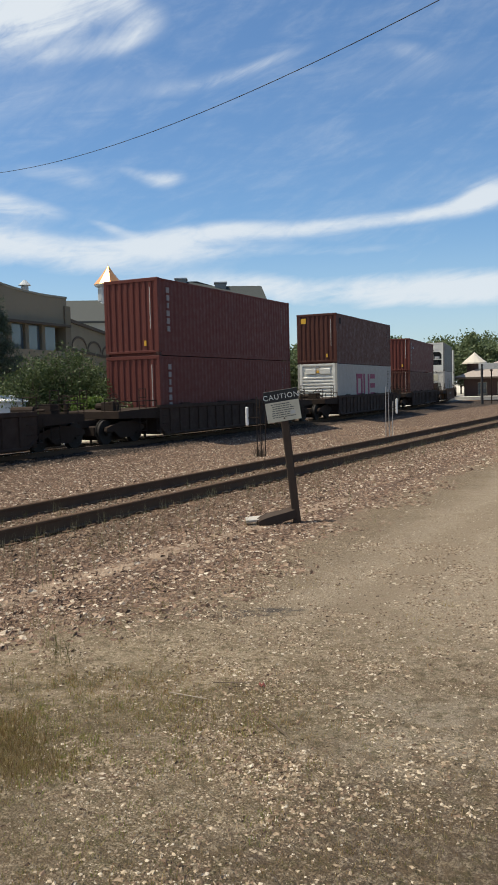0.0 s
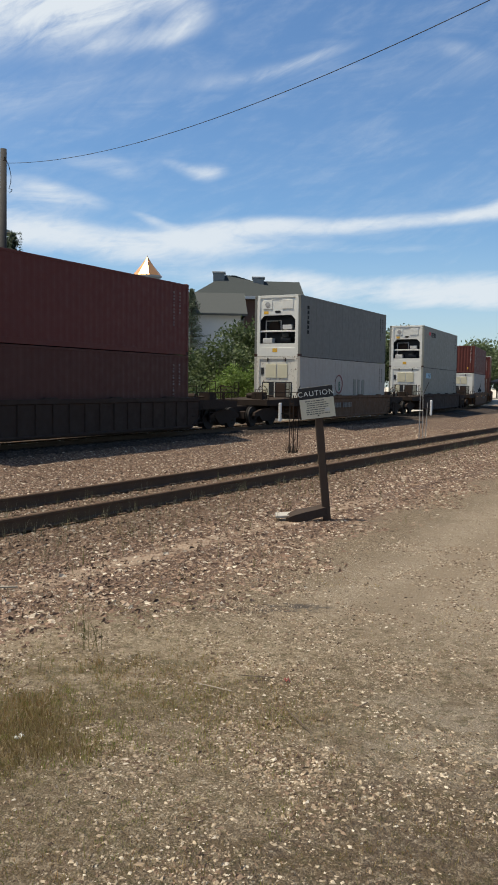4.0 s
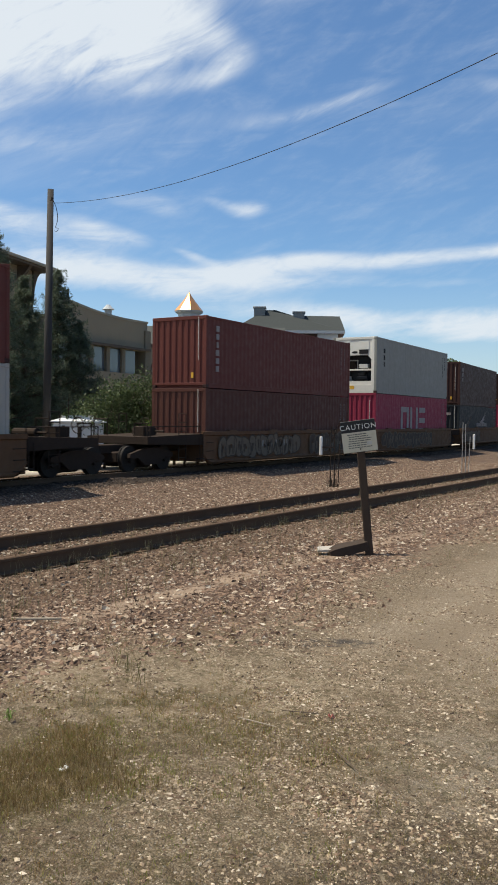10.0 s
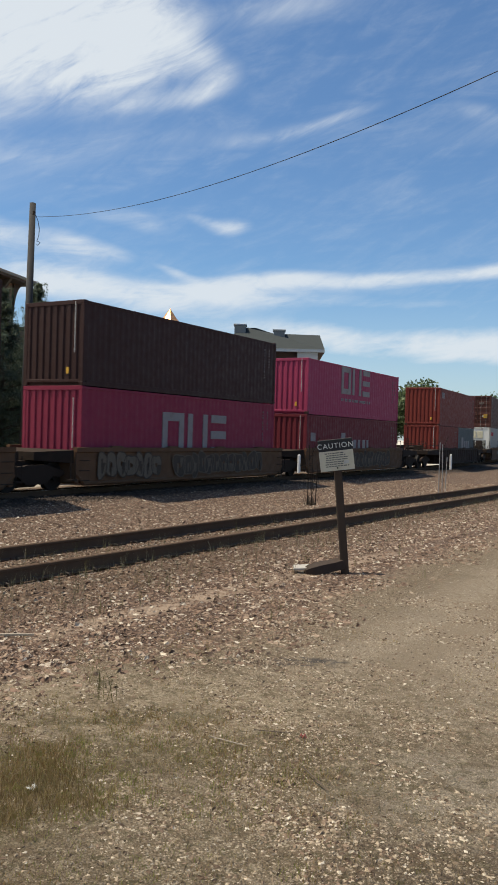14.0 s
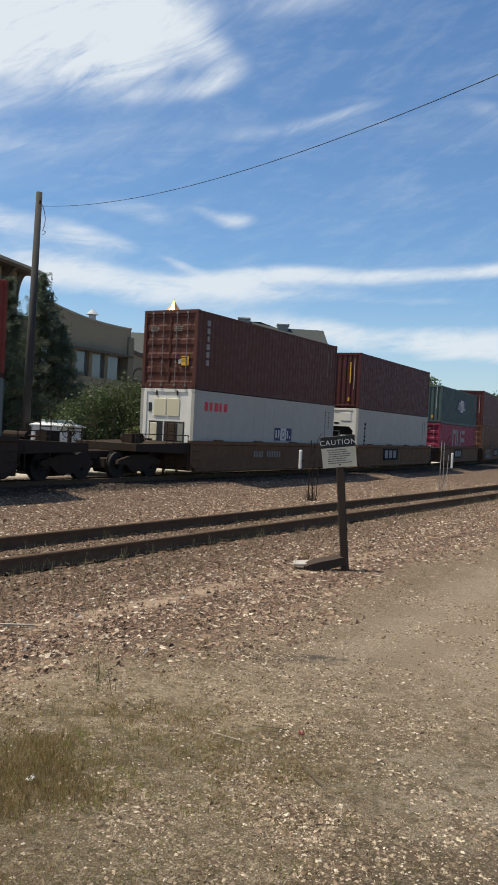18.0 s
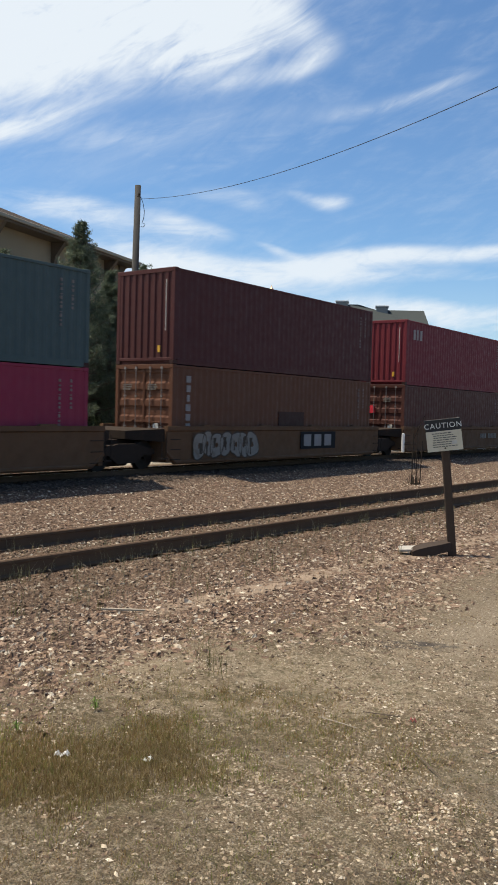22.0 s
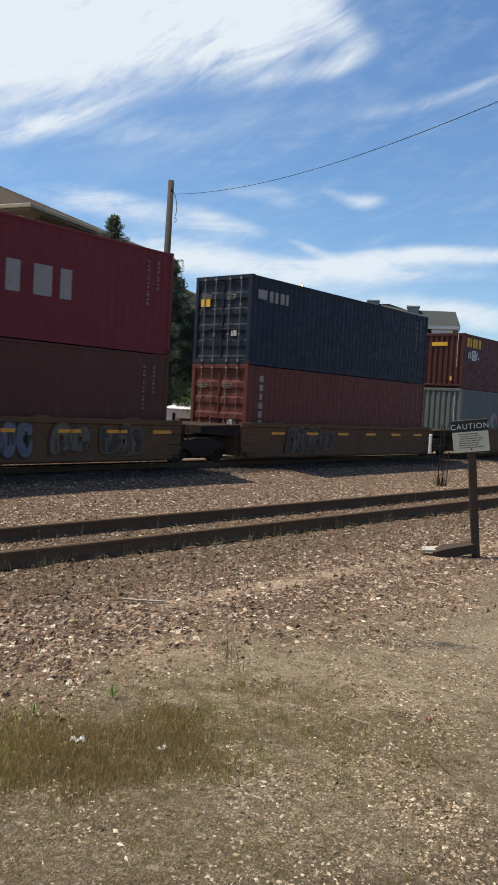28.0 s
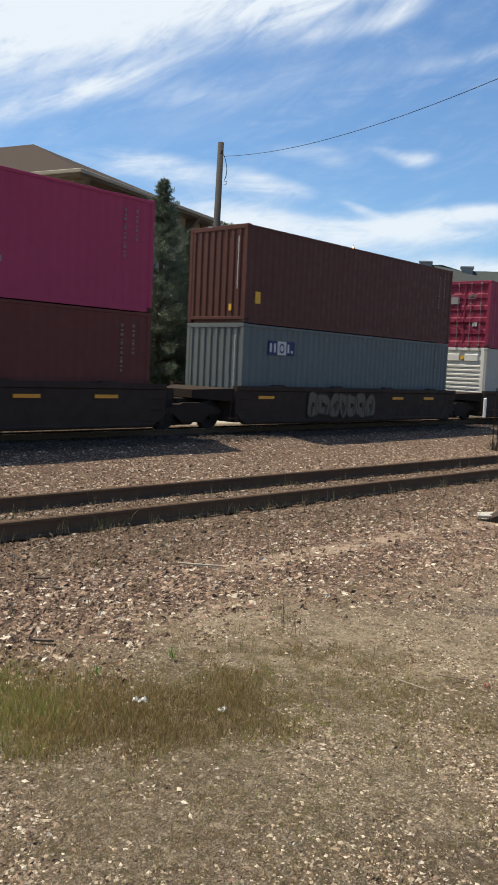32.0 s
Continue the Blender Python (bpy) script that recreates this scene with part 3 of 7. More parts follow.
    col = blend(col, m.math("MULTIPLY", patch(-3.17, 6.45, 0.50, 0.17, 30), m.ramp(m.noise(7, 6, 0.7), 0.40, 0.56)), 0.85, (0.045, 0.040, 0.040))
    beyond = m.ramp(x, -22.5, -20.8, 1, 0)
    col = m.mix(beyond, col, m.mix(m.noise(1.5, 6, 0.7), (0.36, 0.33, 0.27), (0.62, 0.58, 0.50)))
    m.color(col)
    coarse = m.math("SUBTRACT", m.noise(45, 6, 0.75), m.math("MULTIPLY", m.voronoi(34), 1.2))
    fine = m.math("MULTIPLY", m.math("SUBTRACT", m.noise(110, 6, 0.8), m.math("MULTIPLY", m.voronoi(70), 1.0)), 0.8)
    m.bump(m.math("ADD", m.math("MULTIPLY", coarse, m.math("SUBTRACT", 1.0, zone)), m.math("MULTIPLY", fine, zone)), 0.9, 0.03)
    tagged(put("ground", g, m.m), "stony ground of red ballast, pale gravel and dry grass", "ground", kind="structure")


ground_sheet()


def rail_profile(cx, top, tall=1.0):
    """Flat-bottomed rail section about cx, in x and z."""
    half = [(0.073, -0.172), (0.073, -0.160), (0.012, -0.140), (0.009, -0.045), (0.034, -0.036), (0.036, -0.008), (0.026, 0.0)]
    pts = [(cx + a, top + b * tall) for a, b in half] + [(cx - a, top + b * tall) for a, b in reversed(half)]
    return pts


ANCHOR_STEEL = simple("dull_spring_steel", (0.085, 0.068, 0.052), 0.75, 0.1, dirt=(0.10, 0.06, 0.04), amount=0.5)


def build_track(name, x_of, gauge_side, y0, y1, label, tie_show, cant=0.0, lift=0.0):
    base = thing(name, label, "railway track", kind="structure")
    ys = np.concatenate([np.arange(y0, 60, 2.0), np.arange(60, y1 + 1, 5.0)])
    for off in gauge_side:
        top = RAIL_TOP_Z + lift - (cant if off < 0 else 0.0)
        g, head = Geo(), Geo()
        g.loft([[(x, y, z) for x, z in rail_profile(x_of(y) + off, top, 1.0 + lift * 6)] for y in ys])
        head.loft([[(x_of(y) + off - 0.022, y, top + 0.0005), (x_of(y) + off + 0.022, y, top + 0.0005),
                    (x_of(y) + off + 0.022, y, top + 0.0025), (x_of(y) + off - 0.022, y, top + 0.0025)] for y in ys])
        rail = part("rail", g, RAIL_STEEL, base)
        part("rail_head", head, RAIL_TOP if tie_show else RAIL_STEEL, rail, "worn top of the rail")
    rng = random.Random(5)
    tie = Geo().box(-1.28, 1.28, -0.115, 0.115, -0.17, 0.0, 0.012).mesh("tie")
    plate = Geo().box(-0.17, 0.17, -0.09, 0.09, 0, 0.018, 0.004).box(-0.11, -0.085, -0.05, -0.02, 0.018, 0.05).box(0.085, 0.11, 0.02, 0.05, 0.018, 0.05).mesh("tie_plate")
    anchor = Geo().pipe([(-0.10, 0, -0.02), (-0.085, 0, 0.03), (0.0, 0, -0.012), (0.085, 0, 0.022), (0.14, 0, 0.008), (0.155, 0, -0.02)], 0.009, 5).mesh("rail_anchor")
    mid = (gauge_side[0] + gauge_side[1]) / 2
    y = y0 + 0.3
    while y < min(y1, 62):
        t = part("tie", tie, TIE_WOOD, base, m=pose(x_of(y) + mid + rng.uniform(-0.05, 0.05), y, -0.03 - cant / 2 - rng.uniform(0, 0.015), 0, -math.degrees(math.atan(cant / 1.5)) + rng.uniform(-0.4, 0.4), rng.uniform(-1.2, 1.2)))
        for off in gauge_side:
            part("tie_plate", plate, RAIL_STEEL, t, m=pose(off - mid, 0, 0.002))
            if lift and -2 < y < 26:
                part("rail_anchor", anchor, ANCHOR_STEEL, t, m=pose(off - mid, 0.16 + rng.uniform(-0.02, 0.02), 0.03))
        y += 0.54
    return base


build_track("near_track", near_track_x, (0.0, -1.5), -14, 130, "rusty siding rails bedded in red ballast and weeds", False, 0.0, 0.028)
build_track("main_track", main_track_x, (0.75, -0.75), -30, 260, "main line track under the freight train", True, 0.10)


# ---- stones, grass and weeds ----
def scatter_stones(name, label, count, place, size, stops, seed):
    """Loose stones in one mesh, each an irregular lump with a slanting top, half sunk in the ground."""
    rng = np.random.RandomState(seed)
    base = np.array([(1, 0.3, -0.35), (-0.3, 0.9, -0.35), (-1, -0.3, -0.35), (0.3, -0.9, -0.35), (0.42, 0.12, 0.6), (-0.38, -0.1, 0.5)], float)
    quads = np.array([(0, 1, 5, 4), (2, 3, 4, 5)])
    tris = np.array([(1, 2, 5), (3, 0, 4)])
    pts = place(rng, count)
    n = len(pts)
    s = size(rng, n)
    v = base[None] * rng.uniform(0.7, 1.3, (n, 6, 1)) + rng.uniform(-0.25, 0.25, (n, 6, 3))
    v *= np.stack([rng.uniform(0.8, 1.35, n), rng.uniform(0.7, 1.1, n), rng.uniform(0.32, 0.85, n)], 1)[:, None, :]
    a = rng.uniform(0, math.tau, n)
    c, q = np.cos(a)[:, None], np.sin(a)[:, None]
    v = np.stack([v[:, :, 0] * c - v[:, :, 1] * q, v[:, :, 0] * q + v[:, :, 1] * c, v[:, :, 2]], 2) * s[:, None, None]
    z = np.array([ground_z(p[0], p[1]) for p in pts]) + (pts[:, 2] if pts.shape[1] > 2 else 0)
    v += np.stack([pts[:, 0], pts[:, 1], z + s * 0.10], 1)[:, None, :]
    k = (np.arange(n) * 6)[:, None, None]
    faces = (quads[None] + k).reshape(-1, 4).tolist() + (tris[None] + k).reshape(-1, 3).tolist()
    me = bpy.data.meshes.new(name)
    me.from_pydata(v.reshape(-1, 3).tolist(), [], faces)
    me.update()
    m = Mat(name + "_stone", 0.9, 0, 0.25)
    col = m.palette(m.island(), stops)
    col = m.mix(m.ramp(m.noise(40, 4), 0.4, 0.75, 0, 0.40), col, (0.13, 0.09, 0.062))
    if "red-brown" in label:
        sx = m.t.nodes.new("ShaderNodeSeparateXYZ")
        m.link(m.tc.outputs["Object"], sx.inputs[0])
        dust = m.math("ADD", sx.outputs[0], m.math("MULTIPLY", m.math("SUBTRACT", m.noise(0.8, 6, 0.7), 0.5), 2.2))
        col = m.mix(m.ramp(dust, -5.7, -6.9, 0, 0.45), col, (0.078, 0.050, 0.030))
    m.color(col)
    m.bump(m.noise(90, 3), 0.4, 0.006)
    tagged(put(name, me, m.m), label, "stones", kind="stuff")


def clear_of_rails(p):
    """Keeps stones off the running rails."""
    nx = np.array([near_track_x(y) for y in p[:, 1]])
    mx = np.array([main_track_x(y) for y in p[:, 1]])
    ok = (np.abs(p[:, 0] - nx) > 0.13) & (np.abs(p[:, 0] - nx + 1.5) > 0.13) & (np.abs(np.abs(p[:, 0] - mx) - 0.75) > 0.10)
    return p[ok]


def patches(x, y):
    """Slow irregular variation between about -2 and 2."""
    return np.sin(1.3 * x + 0.7 * y + 1) * 0.8 + np.sin(-0.8 * x + 1.9 * y + 2.2) * 0.7 + np.sin(2.9 * x - 1.1 * y) * 0.5 + np.sin(3.7 * x + 4.6 * y + 0.5) * 0.4


def ballast_edge(y):
    """Where the red ballast gives way to pale gravel."""
    return -4.62 + 0.72 * np.clip((y - 5) / 2, 0, 1) - 0.25 * np.clip((y - 7) / 2.5, 0, 1)


def place_ballast(rng, n):
    y = 1.2 + 34 * rng.rand(n) ** 2.0
    nx = np.array([near_track_x(q) for q in y])
    lo, hi = nx - 1.9, ballast_edge(y) + 0.75
    x = lo + (hi - lo) * rng.rand(n)
    d = (ballast_edge(y) + 0.30 * patches(1.3 * x, 1.3 * y) - x) / 0.55
    keep = (rng.rand(n) < np.clip(0.55 + 0.5 * d, 0.03, 1)) & ((np.abs(x + 5.32 + 0.075 * (9 - y)) > 0.17) | (y < 5.6) | (rng.rand(n) < 0.35))
    return clear_of_rails(np.stack([x, y], 1)[keep])


def place_swale(rng, n):
    y = 6 + 38 * rng.rand(n) ** 1.4
    nx = np.array([near_track_x(q) for q in y])
    mx = np.array([main_track_x(q) for q in y])
    x = mx + 2.5 + (nx - 1.65 - mx - 2.5) * rng.rand(n)
    return clear_of_rails(np.stack([x, y], 1))


def place_mainbed(rng, n):
    y = 5 + 60 * rng.rand(n) ** 1.4
    mx = np.array([main_track_x(q) for q in y])
    p = np.stack([mx - 2.4 + 5.1 * rng.rand(n) ** 0.8, y, np.full(n, 0.02)], 1)
    return clear_of_rails(p)


def place_road(rng, n):
    """Gravel of the road and the verge, thinning out into the ballast and in bare patches."""
    a = rng.uniform(-80, 20, n)
    az, r = np.radians(a), 1.2 + 13.5 * rng.rand(n) ** 1.5
    x, y = r * np.sin(az), r * np.cos(az)
    edge = np.clip((x - ballast_edge(y) + 0.3 + 0.2 * patches(y, x)) / 0.9, 0.0, 1)
    keep = np.clip(0.62 + 0.42 * patches(1.4 * x, 1.4 * y) + 0.40 * patches(6.2 * y, 5.1 * x), 0.10, 1) * edge * np.clip((20 - a) / 20, 0, 1) * np.clip((a + 80) / 10, 0, 1)
    keep *= np.clip(0.45 + (r - 3.0) / 3.0, 0.45, 1)
    keep *= 1 - 0.40 * np.exp(-(((x + 3.5) / 0.9) ** 2 + ((y - 3.05) / 0.7) ** 2)) - 0.6 * np.exp(-(((x + 0.9) / 0.8) ** 2 + ((y - 3.2) / 0.6) ** 2))
    return np.stack([x, y], 1)[rng.rand(n) < keep]


def place_yard(rng, n):
    """The rest of the yard round about, where the gravel lies thinner."""
    a, r = rng.uniform(0, math.tau, n), 11.0 * rng.rand(n) ** 0.7
    x, y = r * np.sin(a), r * np.cos(a)
    keep = (x > -4.8) * np.clip(0.6 + 0.4 * patches(1.4 * x, 1.4 * y), 0.1, 1) * np.clip((11 - r) / 5, 0, 1)
    return np.stack([x, y], 1)[rng.rand(n) < keep]


def place_verge(rng, n):
    """The strip between the ballast and the road, in clumps."""
    y = 1.5 + 8.8 * rng.rand(n) ** 1.3
    x = -5.9 + 5.6 * rng.rand(n)
    keep = np.clip(0.50 + 0.45 * patches(2.1 * x, 2.1 * y), 0.12, 1) * np.clip((x + 5.9) / 0.8, 0, 1) * np.clip((-0.4 - x) / 1.2, 0, 1)
    keep *= np.clip(0.6 + 0.5 * patches(5.7 * y, 6.3 * x), 0.1, 1) * (1 - 0.75 * np.exp(-((x + 3.42) / 0.6) ** 2 - ((y - 3.0) / 0.75) ** 2))
    return np.stack([x, y], 1)[rng.rand(n) < keep]


scatter_stones("ballast_stones", "loose red-brown ballast stones beside the siding", 150000, place_ballast, lambda r, n: 0.011 + 0.034 * r.rand(n) ** 2.6, RED_STOPS, 1)
scatter_stones("swale_stones", "pinkish ballast stones between the two tracks", 42000, place_swale, lambda r, n: 0.018 + 0.032 * r.rand(n) ** 2, RED_STOPS, 2)
# these stones have the shade beneath the train in their colour
scatter_stones("bed_stones", "ballast stones of the main line, coloured dark for the train's shade", 24000, place_mainbed, lambda r, n: 0.022 + 0.03 * r.rand(n), SHADED_BED_STOPS, 3)
scatter_stones("road_gravel", "pale gravel and pebbles of the access road", 330000, place_road, lambda r, n: 0.0040 + 0.0105 * r.rand(n) ** 4.0, PALE_STOPS, 4)
scatter_stones("yard_gravel", "thin pale gravel of the yard behind the road", 60000, place_yard, lambda r, n: 0.005 + 0.011 * r.rand(n) ** 3, PALE_STOPS, 6)
scatter_stones("verge_gravel", "coarser pale and brown gravel where the ballast runs out", 110000, place_verge, lambda r, n: 0.006 + 0.013 * r.rand(n) ** 2.4, VERGE_STOPS, 5)


def blades(name, label, clumps, height, lean, width, stops, seed):
    """Grass as single bent blades; clumps holds x, y, radius, count and a height factor."""
    rng = np.random.RandomState(seed)
    rows = []
    for cx, cy, r, n, k in clumps:
        a, d = rng.uniform(0, math.tau, n), r * np.sqrt(rng.rand(n))
        rows.append(np.stack([cx + d * np.cos(a), cy + d * np.sin(a), np.full(n, k)], 1))
    p = np.concatenate(rows)
    n = len(p)
    z = np.array([ground_z(a, b) for a, b in p[:, :2]])
    h = height * p[:, 2] * rng.uniform(0.4, 1.25, n)
    a, b = rng.uniform(0, math.tau, n), rng.uniform(0, math.tau, n)
    w = width * rng.uniform(0.6, 1.4, n)
    o = np.stack([p[:, 0], p[:, 1], z - 0.01], 1)
    side = np.stack([np.cos(a) * w, np.sin(a) * w, np.zeros(n)], 1)
    bend = np.stack([np.cos(b), np.sin(b), np.zeros(n)], 1) * (h * lean * rng.rand(n))[:, None]
    up = np.stack([np.zeros(n), np.zeros(n), h], 1)
    v = np.stack([o - side, o + side, o + bend * 0.35 + up * 0.6 + side * 0.7, o + bend * 0.35 + up * 0.6 - side * 0.7, o + bend + up], 1)
    k = np.arange(n) * 5
    quads = np.stack([k, k + 1, k + 2, k + 3], 1).tolist()
    tris = np.stack([k + 3, k + 2, k + 4], 1).tolist()
    me = bpy.data.meshes.new(name)
    me.from_pydata(v.reshape(-1, 3).tolist(), [], quads + tris)
    me.update()
    m = Mat(name + "_blade", 0.75, 0, 0.2)
    col = m.palette(m.island(), stops)
    m.color(col)
    m.translucent(col, 0.55)
    tagged(put(name, me, m.m), label, "grass", kind="stuff")


rng = random.Random(11)
DRY = [(0.0, (0.165, 0.092, 0.042)), (0.25, (0.270, 0.172, 0.078)), (0.5, (0.400, 0.300, 0.150)), (0.68, (0.215, 0.185, 0.066)), (1.0, (0.150, 0.146, 0.044))]
GREEN = [(0.0, (0.149, 0.181, 0.042)), (0.5, (0.232, 0.234, 0.069)), (0.85, (0.332, 0.281, 0.111)), (1.0, (0.428, 0.328, 0.145))]
meadow, olive_patch, green_patch, sparse = [], [], [], []
for i in range(2300):
    a, b = rng.gauss(0, 0.50), rng.gauss(0, 0.33)
    x, y = -3.44 + 0.26 * a - 0.97 * b, 3.02 + 0.97 * a + 0.26 * b
    k = noise.noise((x * 1.9, y * 1.9, 2.0))
    core = math.exp(-(a / 0.75) ** 4 - (b / 0.45) ** 4)
    if core + k + 0.7 * noise.noise((x * 5.5, y * 5.5, 9.0)) > 0.34:
        olive = x > -3.50 + 0.5 * k + rng.gauss(0, 0.15)
        (olive_patch if olive else meadow).append((x, y, rng.uniform(0.03, 0.13), 13, max(0.22, rng.uniform(0.35, 0.75) + 0.3 * k)))
for i in range(420):
    x, y = rng.gauss(-4.05, 0.32), rng.gauss(2.75, 0.32)
    meadow.append((x, y, rng.uniform(0.03, 0.12), 10, rng.uniform(0.45, 0.95)))
for i in range(110):
    green_patch.append((rng.gauss(-4.10, 0.36), rng.gauss(2.42, 0.22), rng.uniform(0.08, 0.20), 34, rng.uniform(0.6, 1.1)))
for i in range(150):
    green_patch.append((rng.gauss(-2.9, 0.6), rng.gauss(3.5, 0.5), rng.uniform(0.05, 0.12), 26, rng.uniform(0.25, 0.5)))
for i in range(3000):
    x, y = rng.uniform(-6.5, -0.2), 0.9 + 7.5 * rng.random() ** 1.6
    if noise.noise((x * 0.8, y * 0.8, 7.0)) > -0.10 + 0.04 * y and math.hypot(x, y) > 2.0 and x > -5.0:
        sparse.append((x, y, rng.uniform(0.03, 0.12), 14, rng.uniform(0.25, 0.7)))
for i in range(120):
    a, b = rng.gauss(0, 0.40), rng.gauss(0, 0.12)
    sparse.append((-3.52 + 0.82 * a - 0.57 * b, 4.52 + 0.57 * a + 0.82 * b, rng.uniform(0.02, 0.07), 9, rng.uniform(0.5, 1.1)))
for i in range(200):
    sparse.append((rng.gauss(-2.65, 0.5), rng.gauss(4.45, 0.26), rng.uniform(0.03, 0.10), 12, rng.uniform(0.4, 0.9)))
for i in range(900):
    x, y = rng.uniform(-5.2, -0.6), rng.uniform(1.5, 4.6)
    if noise.noise((x * 1.1, y * 1.1, 4.0)) > 0.02:
        sparse.append((x, y, rng.uniform(0.04, 0.14), 16, rng.uniform(0.4, 0.95)))
blades("dry_grass", "dry straw-coloured grass on the verge", meadow, 0.085, 0.8, 0.0016, DRY, 21)
OLIVE = [(0.0, (0.120, 0.074, 0.034)), (0.35, (0.215, 0.148, 0.070)), (0.6, (0.185, 0.160, 0.058)), (0.82, (0.320, 0.240, 0.120)), (1.0, (0.44, 0.34, 0.19))]
blades("olive_grass", "low olive-brown grass patch on the verge", olive_patch, 0.085, 0.85, 0.0015, OLIVE, 24)
blades("green_grass", "olive green grass tufts", green_patch, 0.105, 0.8, 0.0019, GREEN, 22)
blades("sparse_grass", "thin short grass among the gravel", sparse, 0.055, 1.0, 0.0018, DRY, 23)
rail_weeds = []
for i in range(1700):
    y = 3 + 40 * rng.random() ** 1.5
    x = near_track_x(y) + rng.choice((rng.gauss(0.18, 0.12), rng.gauss(-0.7, 0.35), rng.gauss(-1.75, 0.15), rng.gauss(0.9, 0.7), rng.gauss(1.3, 0.9)))
    rail_weeds.append((x, y, rng.uniform(0.03, 0.10), 5, rng.uniform(0.4, 1.3)))
blades("rail_weeds", "thin pale weeds growing along the siding rails", rail_weeds, 0.20, 0.6, 0.0020, [(0.0, (0.110, 0.108, 0.058)), (0.6, (0.20, 0.182, 0.108)), (1.0, (0.34, 0.295, 0.20))], 24)
stalks = []
for i in range(70):
    y = 4.2 + 12 * rng.random() ** 1.4
    stalks.append((rng.uniform(near_track_x(y) - 1.8, -3.6), y, rng.uniform(0.02, 0.06), rng.choice((4, 6, 9)), rng.uniform(0.5, 1.2)))
for x, y in ((-4.05, 4.9), (-4.2, 5.0), (-3.85, 4.75), (-6.0, 9.2), (-6.6, 8.6), (-5.4, 9.9), (-5.91, 8.41), (-6.03, 10.25), (-5.71, 11.79), (-5.75, 6.97), (-6.28, 5.96), (-6.45, 5.67), (-5.87, 6.21), (-6.19, 6.83), (-5.94, 7.86), (-6.32, 4.85), (-5.42, 4.57)):
    stalks.append((x, y, 0.07, 14, rng.uniform(0.8, 1.1)))
blades("tall_weeds", "thin dark weed stalks standing in the ballast", stalks, 0.27, 0.5, 0.0017, [(0.0, (0.09, 0.09, 0.035)), (0.6, (0.16, 0.15, 0.065)), (1.0, (0.26, 0.22, 0.11))], 25)


# ---- containers ----
CL, CW, CH = 12.192, 2.438, 2.896


def ribs(length, pitch, depth, lo=0.0, face=0.30, slope=0.18):
    """Trapezoid corrugation: (along, inset) pairs from -length/2 to length/2."""
    n = max(3, round(length / pitch))
    p = length / n
    out = []
    for i in range(n):
        a = -length / 2 + i * p
        out += [(a, lo), (a + p * face, lo), (a + p * (face + slope), lo + depth), (a + p * (1 - slope), lo + depth)]
    out.append((length / 2, lo))
    return out


def wall_panel(points, place, z0, z1):
    """A folded sheet from points, standing from z0 to z1."""
    g = Geo()
    g.loft([[place(a, d, z0) for a, d in points], [place(a, d, z1) for a, d in points]], close=False, caps=False)
    return g


MESH = {}


def shared(key, make):
    key = f"{key}|{CH}" if "@" in key else key
    if key not in MESH:
        MESH[key] = make().mesh(key.split("@")[0])
    return MESH[key]


def corner_post(sx, sy, L):
    x0, x1 = (sx * CW / 2, sx * (CW / 2 - 0.13))
    y0, y1 = (sy * L / 2, sy * (L / 2 - 0.13))
    return Geo().box(min(x0, x1), max(x0, x1), min(y0, y1), max(y0, y1), 0.118, CH - 0.118, 0.008)


def casting(sx, sy, z, L):
    x0, x1 = sx * (CW / 2 + 0.004), sx * (CW / 2 - 0.162)
    y0, y1 = sy * (L / 2 + 0.004), sy * (L / 2 - 0.178)
    return Geo().box(min(x0, x1), max(x0, x1), min(y0, y1), max(y0, y1), z, z + 0.118, 0.012)


